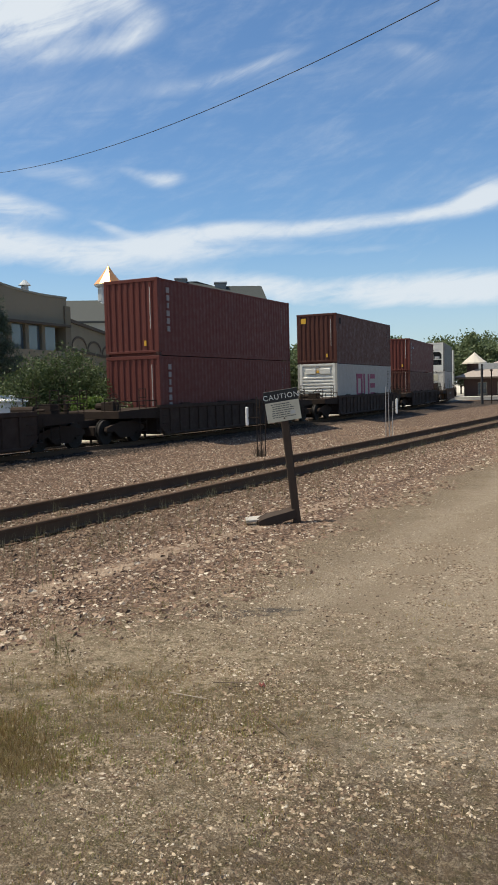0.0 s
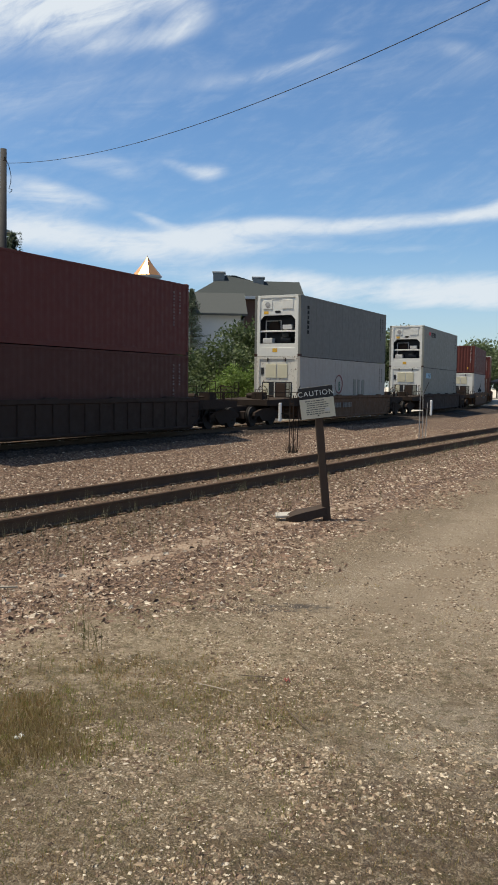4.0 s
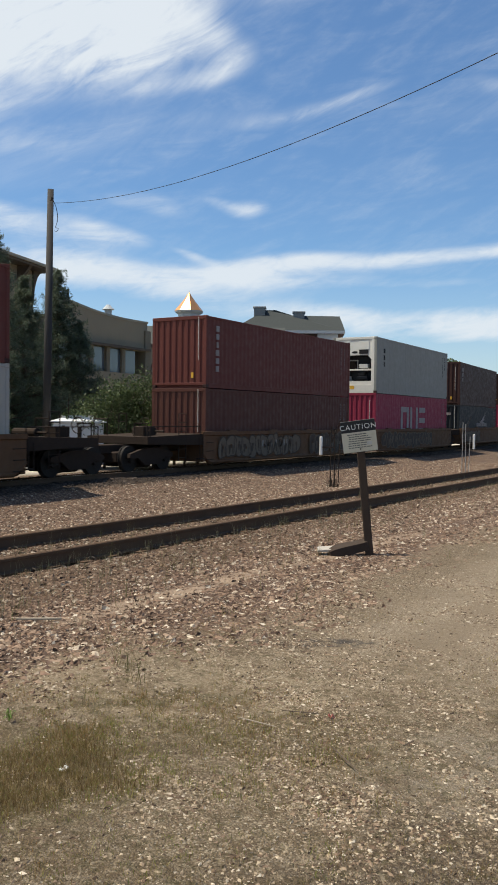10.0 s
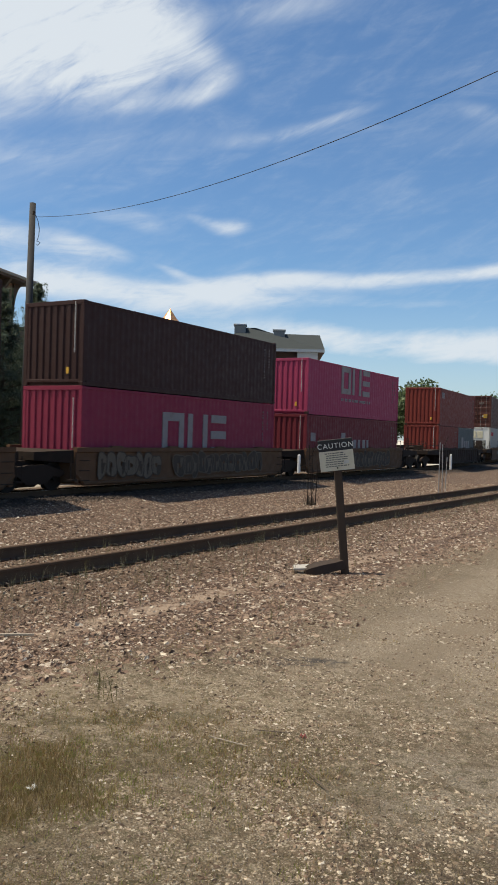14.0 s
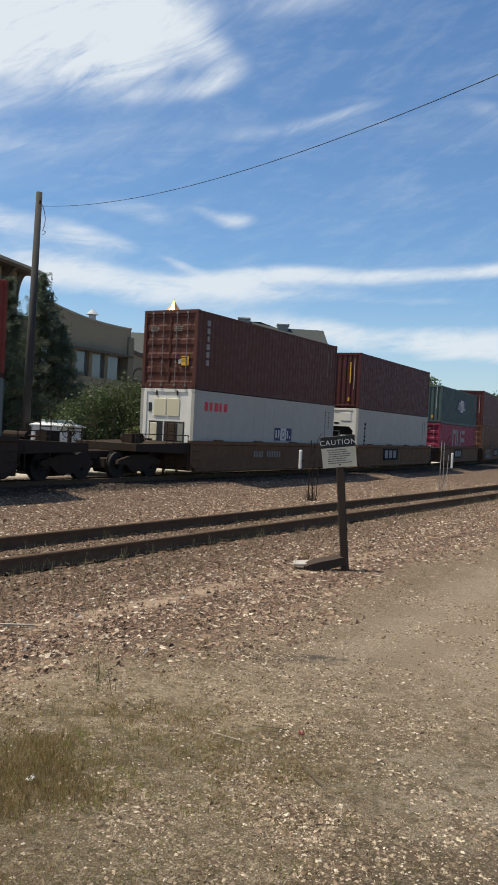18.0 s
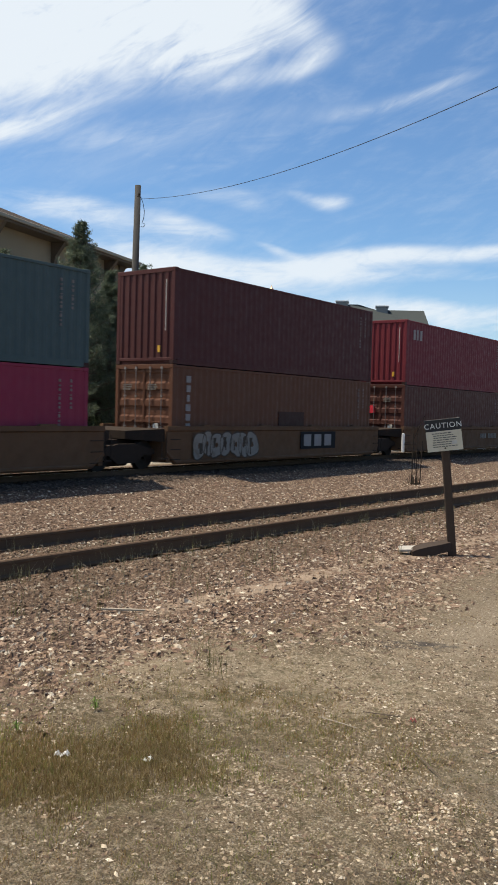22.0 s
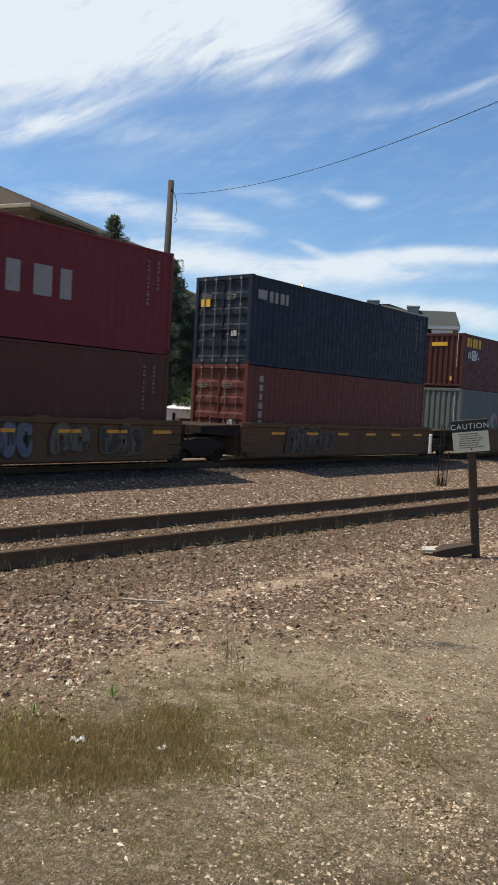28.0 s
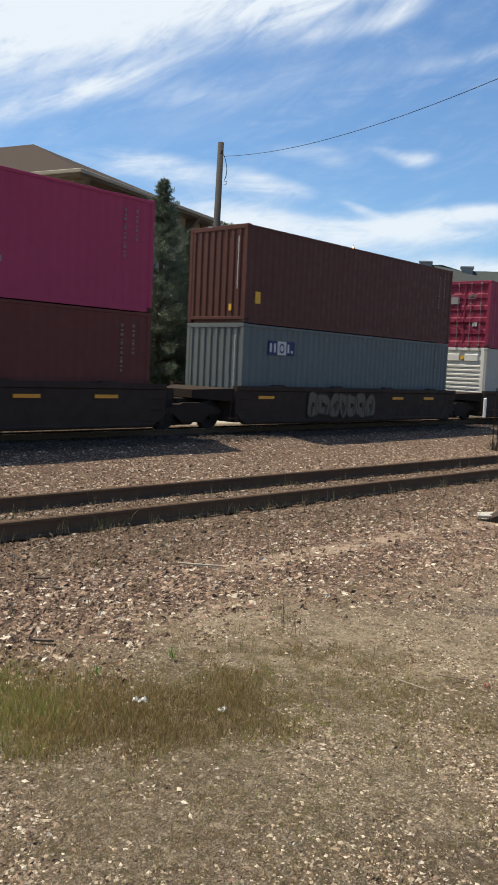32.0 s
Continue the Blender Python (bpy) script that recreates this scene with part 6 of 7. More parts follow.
def train_travel(t):
    """How far the train has come after t seconds."""
    return 12.555 * t + 0.4061 * t * t / 30 + 0.0486 * t ** 3 / 900


def train_times():
    return [0, 0.1, 0.2, 0.4, 0.7] + list(range(1, 32)) + [31.3, 31.6, 31.8, 31.9, 32]


def build_train():
    moving = []
    U = [c[0] for c in CONSIST]
    gaps = [7.6] + [b - a - CL for a, b in zip(U, U[1:])] + [3.4]
    # an empty well car leads the loaded ones
    car, wheels = well_car("empty dark well car ahead of the loaded cars", "soot", 7.6, 7.6, True, [], [], None, 99)
    moving.append((car, U[0] - 7.6 - CL / 2, 0.0, wheels))
    for i, (u, colour, ribbed, tags, boxes, lettered, top, bottom) in enumerate(CONSIST):
        s = u + CL / 2
        tone = "weathered ochre" if colour == "ochre" else "sooty dark brown"
        look_of = (", sprayed with tags" if tags else "") + (", with upright stakes" if ribbed else "")
        car, wheels = well_car(f"{tone} double-stack well car{look_of}", colour, gaps[i], gaps[i + 1], ribbed, tags, boxes, lettered, i + 1)
        moving.append((car, s, 0.0, wheels))
        low_top, low_bottom = LOW_BOXES.get(u, (False, False))
        stack = DECK + (2.591 if low_bottom else 2.896) + 0.008
        if bottom == "halves":
            for k, col, words in ((-1, "vermilion", "faded red"), (1, "blue", "grey-blue")):
                dec = [] if k < 0 else [("patch", 1.2, 1.0, 0.7, 0.85, W, "white emblem"), ("row", 2.3, 1.0, 2.0, 0.6, W, "white block shapes of a name", 3)]
                ob = container("freight_container", f"short {words} corrugated freight container standing in a well car", col, "wall", dec, 6.058, False)
                moving.append((ob, s + k * 3.065, DECK, ()))
        else:
            ob = container("freight_container", f"{bottom[3]} freight container standing in a well car", bottom[0], bottom[1], bottom[2], CL, not low_bottom)
            moving.append((ob, s, DECK, ()))
        ob = container("freight_container", f"{top[3]} freight container stacked on another", top[0], top[1], top[2], CL, not low_top)
        moving.append((ob, s, stack, ()))
    for ob, *_ in moving:
        if ob.name.startswith("freight"):
            ob["group"] = "containers of the freight train"
    return moving


TRAIN = build_train()


def motions():
    for ob, s, z, wheels in TRAIN:
        walk(ob, [(t, on_line(s - train_travel(t), z)) for t in train_times()])
        # wheels turn while their car is near; one row for each thirtieth of a second
        near = [k / 30 for k in range(961) if -26 < s - train_travel(k / 30) < 60]
        if not near:
            continue
        for w in wheels:
            at = w.matrix_basis.translation.copy()
            rows = [(t, Matrix.Translation(at) @ Matrix.Rotation(train_travel(t) / 0.42, 4, "X")) for t in near]
            if near[0] > 0:
                rows.insert(0, (0, rows[0][1]))
            if near[-1] < 32:
                rows.append((32, rows[-1][1]))
            walk(w, rows)


# ---- the caution sign and its old plank ----
def caution_sign():
    root = thing("caution_sign", "weathered caution sign on a leaning dark wooden post", "sign", pose(-4.76, 11.12, 0, 0, 0, 0))
    lean = Matrix.Rotation(radians(-2.4), 4, Vector((-0.4, -0.9, 0)).normalized())
    face = math.degrees(math.atan2(-4.76, 11.12))
    post = part("post", Geo().box(-0.058, 0.058, -0.055, 0.055, -0.3, 1.58, 0.012), POST_WOOD, root)
    tilt = pose(0, 0, 0, 0, -5.6, 24.0)
    post.matrix_basis = tilt
    head = pose(-0.135, -0.06, 1.5, 0, 0, 24) @ pose(0, 0, 0, 3, -8.0, 0)
    board = part("board", Geo().box(-0.245, 0.245, -0.095, -0.083, -0.02, 0.43, 0.004), simple("dark_sign_back", (0.02, 0.022, 0.024), 0.5), root, "black sheet with a white panel", m=head)
    part("panel", Geo().box(-0.243, 0.243, -0.0985, -0.095, -0.018, 0.265), simple("yellowed_white_sign", (0.56, 0.53, 0.42), 0.5, var=0.12, dirt=(0.25, 0.2, 0.13), amount=0.4), board, "yellowed white panel")
    text = bpy.data.curves.new("word", "FONT")
    text.body, text.size, text.align_x, text.space_character = "CAUTION", 0.104, "CENTER", 1.15
    text.extrude = 0.001
    ob = new("caution_word", text)
    dg = bpy.context.evaluated_depsgraph_get()
    me = bpy.data.meshes.new_from_object(ob.evaluated_get(dg))
    bpy.data.objects.remove(ob)
    me.materials.clear()
    part("word", me, simple("white_sign_letters", (0.62, 0.62, 0.60), 0.5), board, "white word CAUTION", m=pose(0, -0.0975, 0.305, 90, 0, 0))
    g = Geo()
    r = random.Random(4)
    for j in range(7):
        z, a, w = 0.225 - j * 0.031, -0.17 + r.uniform(0, 0.03), r.uniform(0.26, 0.33)
        end = a + w
        while a < end:
            b = a + r.uniform(0.02, 0.06)
            g.box(a, min(b, end), -0.1005, -0.0985, z, z + 0.014)
            a = b + 0.008
    part("small_print", g, simple("grey_sign_print", (0.13, 0.13, 0.12), 0.6), board, "rows of small dark print as bars")
    part("sticker", Geo().box(0.10, 0.17, -0.102, -0.0985, 0.07, 0.115), WHITE_DECAL, board, "small bright sticker")
    part("bolt", Geo().disc((0, -0.104, 0.02), (0, 1, 0), 0.012, 0.012, 8), STEEL_DARK, board)
    plank = thing("broken_tie_piece", "broken piece of dark tie timber lying by the sign post", "timber", pose(-4.98, 10.90, 0.085, 10, -12, 46))
    part("timber", Geo().loft([[(a, -0.075 * k, -0.06), (a, 0.075 * k, -0.07), (a, 0.07 * k, 0.075 * k), (a, -0.05 * k, 0.06 * k)] for a, k in ((-0.30, 0.7), (-0.22, 1.0), (-0.05, 1.12), (0.12, 0.95), (0.26, 1.0), (0.29, 0.8))]), POST_WOOD, plank)
    slab = thing("pale_slab", "small pale concrete slab on the ballast", "slab", pose(-5.27, 10.76, 0.075, 6, -4, 30))
    part("slab", Geo().box(-0.13, 0.13, -0.10, 0.10, -0.02, 0.02, 0.008), simple("pale_concrete", (0.34, 0.315, 0.28), 0.9), slab)


caution_sign()


def rod_frame(x, y, h, box_side, box_h, label, brush):
    """Thin steel uprights with a small white case, between the tracks."""
    z = ground_z(x, y)
    root = thing("signal_frame", label, "signal equipment", pose(x, y, z - 0.03, 0, 0, 12))
    for a, k, d in ((-0.10, 1.0, 0.02), (0.05, 0.96, -0.03), (0.16, 0.72, 0.05)):
        part("upright", Geo().tube((a, 0, -0.1), (a + d, 0, h * k), 0.018, n=6), STEEL_DARK if brush else STEEL_BARE, root)
    part("cross_bar", Geo().box(-0.1, 0.07, -0.012, 0.012, h * 0.82, h * 0.82 + 0.03), STEEL_DARK, root)
    part("stay", Geo().tube((-0.1, 0, h * 0.72), (0.24, 0.02, h * 1.12), 0.012, n=6), STEEL_DARK, root)
    part("cable_loop", Geo().pipe([(0.04 + 0.07 * math.sin(t * 0.6), 0.02, h * (0.40 + 0.2 * math.cos(t * 0.6))) for t in range(0, 10)], 0.008), STEEL_DARK, root)
    part("case", Geo().box(box_side - 0.045, box_side + 0.045, -0.05, 0.05, box_h, box_h + 0.62, 0.02), WHITE_CASE, root, "small upright white case")
    part("case_arm", Geo().box(min(0, box_side), max(0, box_side), -0.012, 0.012, box_h + 0.25, box_h + 0.29), STEEL_DARK, root)
    if brush:
        stems = Geo()
        r = random.Random(8)
        for i in range(70):
            a, q, k = r.uniform(0, math.tau), r.uniform(0.02, 0.16), r.uniform(0.10, 0.36)
            stems.tube((math.cos(a) * q, math.sin(a) * q, -0.05), (math.cos(a) * q * 1.8, math.sin(a) * q * 1.8, k), 0.007, 0.003, 4)
        plant = thing("dead_brush", "dark dead brush round the foot of thin rods", "bush", pose(x, y, z))
        part("brushwood", stems, BRUSH, plant)


WHITE_CASE = simple("white_case_paint", (0.62, 0.62, 0.60), 0.5)
BRUSH = simple("dead_brush_stems", (0.07, 0.055, 0.04), 0.9)
rod_frame(-11.9, 24.7, 2.0, -0.42, 1.05, "thin dark rods with a white case, among brush between the tracks", True)
rod_frame(-10.3, 33.6, 2.1, 0.36, 1.0, "thin dark rods with a white case and a hanging cable loop", False)


# ---- foliage ----
def leaf_mesh(name, tufts, size, seed, aspect=0.5, droop=0.3):
    """Many small pointed leaves or needle sprays; tufts holds x, y, z, radius, count."""
    rng = np.random.RandomState(seed)
    rows = []
    for x, y, z, r, n in tufts:
        d = rng.normal(size=(n, 3))
        d /= np.linalg.norm(d, axis=1)[:, None]
        rows.append(np.array([x, y, z]) + d * r * rng.rand(n, 1) ** 0.45 * np.array([1, 1, 0.8]))
    c = np.concatenate(rows)
    n = len(c)
    a = rng.normal(size=(n, 3))
    a[:, 2] -= droop
    a /= np.linalg.norm(a, axis=1)[:, None]
    b = np.cross(a, rng.normal(size=(n, 3)))
    b /= np.linalg.norm(b, axis=1)[:, None]
    s = size * rng.uniform(0.6, 1.4, (n, 1))
    v = np.stack([c - a * s, c + b * s * aspect, c + a * s, c - b * s * aspect], 1).reshape(-1, 3)
    k = np.arange(n) * 4
    me = bpy.data.meshes.new(name)
    me.from_pydata(v.tolist(), [], np.stack([k, k + 1, k + 2, k + 3], 1).tolist())
    me.update()
    return me


def leaf_mat(name, lo, hi, tip):
    m = Mat(name, 0.6, 0, 0.3)
    col = m.mix(m.ramp(m.noise(0.9, 4), 0.35, 0.75, 0, 0.7), m.palette(m.island(), [(0.0, lo), (0.7, hi), (1.0, tip)]), sc(lo, 0.9))
    m.color(col)
    m.translucent(col, 0.35)
    return m.m


PINE = leaf_mat("pine_needles", (0.074, 0.096, 0.062), (0.130, 0.162, 0.106), (0.20, 0.235, 0.15))
BROAD = leaf_mat("broad_leaves", (0.046, 0.068, 0.026), (0.088, 0.122, 0.048), (0.150, 0.185, 0.080))
YOUNG = leaf_mat("young_leaves", (0.085, 0.135, 0.030), (0.16, 0.24, 0.055), (0.26, 0.34, 0.10))
FAR = leaf_mat("far_leaves", (0.075, 0.105, 0.050), (0.130, 0.170, 0.080), (0.19, 0.23, 0.115))
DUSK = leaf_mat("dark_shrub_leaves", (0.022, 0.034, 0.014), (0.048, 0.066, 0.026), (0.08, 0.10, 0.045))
BARK = simple("rough_bark", (0.10, 0.075, 0.055), 0.95, bump=0.6, bscale=18)


def pine(x, y, h, r, seed, density=1.0, leaf=0.10):
    z0 = ground_z(x, y) if math.hypot(x, y) < 130 else 0.0
    root = thing("pine_tree", "dark green pine tree with open shaggy branches", "tree", pose(x, y, z0 - 0.05, 0, 0, seed * 37 % 360))
    rr = random.Random(seed)
    g = Geo()
    last, n = None, 8
    for i in range(n):
        a, b = i / n * h, (i + 1) / n * h
        g.tube((rr.uniform(-0.02, 0.02), 0, a), (0, 0, b), 0.16 * h / 9 * (1 - i / n) + 0.02, 0.16 * h / 9 * (1 - (i + 1) / n) + 0.02, 8)
    part("trunk", g, BARK, root)
    limbs, tufts = Geo(), []
    z = h * 0.10
    while z < h * 0.985:
        k = 1 - z / h
        reach = r * (0.03 + k ** 0.8 * min(1.0, 0.45 + k / 0.3)) * rr.uniform(0.75, 1.1)
        for j in range(rr.choice((5, 6, 7))):
            a = rr.uniform(0, math.tau)
            q = reach * rr.uniform(0.55, 1.1)
            rise = q * (rr.uniform(0.05, 0.5) + 0.9 * max(0.0, 1 - k / 0.25))
            tip = (math.cos(a) * q, math.sin(a) * q, z + rise)
            limbs.tube((0, 0, z), tip, 0.035 * (0.4 + k), 0.008, 5)
            m = max(4, int(q / 0.20))
            for i in range(1, m + 1):
                f = i / m
                tufts.append((tip[0] * f + rr.uniform(-0.1, 0.1), tip[1] * f + rr.uniform(-0.1, 0.1), z + rise * f + rr.uniform(-0.05, 0.12), 0.045 + 0.20 * (1 - f * 0.4) * min(1.0, k / 0.28) + 0.14 * k, max(6, int(34 * density * (0.35 + 0.65 * min(1.0, k / 0.30))))))
        z += 0.10 + 0.30 * min(1.0, k / 0.4)
    for i in range(7):
        tufts.append((0, 0, h * (0.94 + 0.011 * i), 0.06 - 0.006 * i, int(9 * density)))
    for i in range(9):
        a, q = rr.uniform(0, math.tau), rr.uniform(0.10, 0.42)
        zt = h * rr.uniform(0.84, 0.95)
        for j in range(5):
            tufts.append((math.cos(a) * q, math.sin(a) * q, zt + 0.12 * j, 0.065 - 0.01 * j, int(8 * density)))
    for i in range(int(260 * density)):
        u = rr.uniform(0.10, 0.90)
        q = r * (0.03 + (1 - u) ** 0.8 * min(1.0, 0.45 + (1 - u) / 0.3)) * math.sqrt(rr.random()) * 0.88
        a = rr.uniform(0, math.tau)
        tufts.append((math.cos(a) * q, math.sin(a) * q, u * h + q * 0.25, 0.24, int(46 * density)))
    part("branchwork", limbs, BARK, root)
    part("crown", leaf_mesh("pine_crown", tufts, leaf, seed, 0.10, -0.25), PINE, root)


def broadleaf(name, label, x, y, h, r, seed, mat, leaf=0.10, count=70, low=0.15):
    z0 = ground_z(x, y) if math.hypot(x, y) < 130 else -0.1
    root = thing(name, label, "tree" if h > 3.2 else "bush", pose(x, y, z0 - 0.05, 0, 0, seed * 53 % 360))
    rr = random.Random(seed)
    wood, tufts = Geo(), []
    wood.tube((0, 0, 0), (0, 0, h * 0.45), 0.03 * h / 2 + 0.02, 0.02 * h / 2 + 0.01, 7)
    for i in range(int(16 + r * 7)):
        a, e = rr.uniform(0, math.tau), rr.uniform(-0.15, 1.0)
        q = r * math.sqrt(max(0.05, 1 - e * e * 0.8)) * rr.uniform(0.5, 1.05)
        z = h * (low + (1 - low) * (0.45 + 0.5 * e) * rr.uniform(0.85, 1.05))
        p = (math.cos(a) * q, math.sin(a) * q, z)
        wood.tube((0, 0, h * rr.uniform(0.12, 0.42)), p, 0.018 * h / 3 + 0.008, 0.006, 5)
        tufts.append((*p, r * rr.uniform(0.26, 0.46), int(count * rr.uniform(0.7, 1.3))))
        tufts.append((p[0] * 0.55, p[1] * 0.55, z * rr.uniform(0.7, 1.0), r * 0.38, int(count * 0.8)))
    part("trunk", wood, BARK, root)
    part("crown", leaf_mesh(name + "_crown", tufts, leaf, seed, 0.48, 0.2), mat, root)


# pines between the train and the tan apartment building
for az, d, top, r, s in ((-48.6, 35.0, 12.05, 2.8, 1), (-51.8, 33.5, 8.8, 2.4, 2), (-53.6, 34.5, 9.9, 2.2, 3), (-46.6, 36.5, 9.0, 2.4, 4), (-44.45, 38.5, 9.55, 2.3, 5), (-50.2, 37.5, 8.2, 2.2, 6), (-43.0, 38.5, 6.3, 2.0, 7)):
    p = polar(az, d)
    pine(p.x, p.y, 1.95 + d * math.tan(radians(top)) + 0.1, r, s, 0.95)
p = polar(-32.7, 58.0)
pine(p.x, p.y, 1.95 + 58 * math.tan(radians(6.45)), 2.0, 9, 0.7)
p = polar(-29.4, 62.0)
pine(p.x, p.y, 6.6, 2.2, 10, 0.7)
for i, (az, d, h, r, mat, leaf) in enumerate((
        (-57.6, 31.0, 5.9, 1.8, YOUNG, 0.05), (-60.3, 31.0, 5.0, 1.8, YOUNG, 0.05), (-55.6, 30.0, 2.8, 1.4, BROAD, 0.07),
        (-41.3, 33.0, 3.1, 1.5, BROAD, 0.06), (-39.6, 34.0, 3.5, 1.6, BROAD, 0.06), (-38.0, 34.0, 3.9, 1.5, BROAD, 0.06), (-36.6, 36.0, 3.2, 1.4, BROAD, 0.06), (-35.0, 37.0, 2.6, 1.4, YOUNG, 0.08), (-33.6, 38.0, 2.7, 1.5, BROAD, 0.06), (-37.2, 33.0, 2.0, 1.2, YOUNG, 0.08), (-35.9, 33.0, 1.9, 1.2, BROAD, 0.06),
        (-34.4, 46.0, 3.9, 1.9, BROAD, 0.11), (-31.8, 50.0, 3.8, 2.0, BROAD, 0.11), (-30.4, 48.0, 4.4, 2.0, BROAD, 0.11), (-28.3, 52.0, 6.6, 2.4, BROAD, 0.12), (-26.8, 54.0, 5.4, 2.3, BROAD, 0.12), (-25.4, 56.0, 4.7, 2.1, BROAD, 0.12), (-29.6, 45.0, 3.0, 1.6, YOUNG, 0.09), (-24.2, 62.0, 4.2, 2.2, BROAD, 0.13),
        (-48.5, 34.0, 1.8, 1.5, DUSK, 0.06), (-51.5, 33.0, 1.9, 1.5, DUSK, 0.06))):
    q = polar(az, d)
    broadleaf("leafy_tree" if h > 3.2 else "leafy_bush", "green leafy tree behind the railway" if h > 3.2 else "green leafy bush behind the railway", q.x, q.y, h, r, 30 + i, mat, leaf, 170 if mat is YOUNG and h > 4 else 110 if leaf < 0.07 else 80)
# far trees about the depot
for i, (az, d, el, r) in enumerate(((-22.3, 120, 2.9, 4.5), (-20.6, 125, 3.0, 4.5), (-18.6, 120, 3.9, 4.2), (-17.2, 125, 3.2, 4.5), (-15.6, 150, 2.3, 5.0), (-13.7, 170, 3.05, 5.5), (-12.3, 175, 2.5, 5.0), (-11.1, 165, 3.2, 5.5), (-9.9, 170, 2.9, 6.0), (-8.0, 175, 2.9, 6.0), (-6.0, 175, 3.0, 6.0), (-27.5, 150, 2.5, 6.0), (-25.0, 140, 2.3, 5.5))):
    q = polar(az, d)
    broadleaf("far_tree", "tall green broadleaf tree in the distance", q.x, q.y, 1.95 + d * math.tan(radians(el)), r, 70 + i, FAR, 0.30, 84, 0.1)
q = polar(-11.5, 168)
pine(q.x, q.y, 11.8, 4.2, 90, 0.5, 0.2)


# ---- pole and wire ----
def utility_pole():
    p = polar(-45.15, 33.0)
    q = polar(-44.92, 33.0)
    root = thing("utility_pole", "tall grey wooden utility pole, leaning a little", "utility pole")
    top = Vector((q.x, q.y, 1.95 + 33 * math.tan(radians(14.58))))
    part("shaft", Geo().tube((p.x, p.y, -0.5), top, 0.17, 0.115, 14), POLE_WOOD, root, smooth=True)
    a = top + Vector((0.09, -0.09, -0.45))
    part("bracket", Geo().tube(a, a + Vector((0.16, -0.10, 0)), 0.02).tube(a + Vector((0.16, -0.1, -0.05)), a + Vector((0.16, -0.1, 0.07)), 0.035), STEEL_DARK, root)
    side = Vector((0.71, 0.71, 0))
    loop = [a + side * (0.10 + 0.16 * math.sin(min(k, 9) * 0.33)) + Vector((0, 0, -0.13 * k + 0.02 * (k % 3))) for k in range(9)] + [a + side * (0.30 - 0.05 * k) + Vector((0, 0, -1.04 - 0.12 * math.sin(k * 0.8))) for k in range(4)]
    rings = []
    for i, c in enumerate(loop):
        d = (loop[min(i + 1, len(loop) - 1)] - loop[max(i - 1, 0)]).normalized()
        u = d.orthogonal().normalized()
        rings.append([c + (u * math.cos(q) + d.cross(u) * math.sin(q)) * 0.012 for q in [k * math.tau / 6 for k in range(6)]])
    part("hanging_cable", Geo().loft(rings), STEEL_DARK, root)
    end = Vector((13.0, 6.0, 10.25))
    start = Vector((-23.21, 23.46, 10.03))
    curve = bpy.data.curves.new("overhead_wire", "CURVE")
    curve.dimensions, curve.bevel_depth, curve.bevel_resolution = "3D", 0.008, 2
    sp = curve.splines.new("POLY")
    n = 60
    sp.points.add(n)
    for i in range(n + 1):
        t = i / n
        c = start.lerp(end, t)
        sp.points[i].co = (c.x, c.y, c.z - 4 * 2.1 * t * (1 - t), 1)
    wire = new("overhead_wire", curve)
    curve.materials.append(simple("black_cable", (0.012, 0.012, 0.014), 0.6))
    tagged(wire, "single dark overhead wire sagging from the pole", "wire")


utility_pole()


# ---- buildings beyond the line ----
TAN = simple("tan_stucco", (0.265, 0.216, 0.150), 0.92, var=0.10, scale=1.2, bump=0.3, bscale=45, dirt=(0.13, 0.105, 0.072), amount=0.3)
TAN_DARK = simple("dark_tan_stucco", (0.19, 0.155, 0.108), 0.92, var=0.12, scale=1.2, bump=0.3, bscale=45)
TRIM = simple("cream_trim", (0.30, 0.27, 0.21), 0.7, var=0.08, scale=2)
BRACKET = simple("brown_bracket_paint", (0.10, 0.075, 0.055), 0.8)
SHINGLE = simple("brown_grey_shingles", (0.054, 0.043, 0.037), 0.95, spec=0.05, var=0.35, scale=14, bump=0.6, bscale=30)
SHINGLE_GREY = simple("grey_green_shingles", (0.072, 0.077, 0.075), 0.95, spec=0.05, var=0.3, scale=10, bump=0.6, bscale=25)
SHINGLE_SLATE = simple("dark_slate_shingles", (0.050, 0.056, 0.056), 0.95, var=0.3, spec=0.05, scale=10, bump=0.6, bscale=25)
BRICK_DARK = simple("dark_brown_brick", (0.085, 0.055, 0.048), 0.9, var=0.3, scale=12, bump=0.5, bscale=20)
PALE_WALL = simple("pale_grey_siding", (0.40, 0.43, 0.45), 0.8, var=0.08, scale=2)
COPPER = simple("bright_copper_sheet", (0.85, 0.40, 0.16), 0.40, 0.9, var=0.10, scale=3, bump=0)
LOUVER = simple("cupola_louver", (0.30, 0.32, 0.34), 0.8)
GLASS = Mat("window_glass", 0.06, 0, 0.8)
GLASS.color((0.10, 0.12, 0.135))
GLASS = GLASS.m


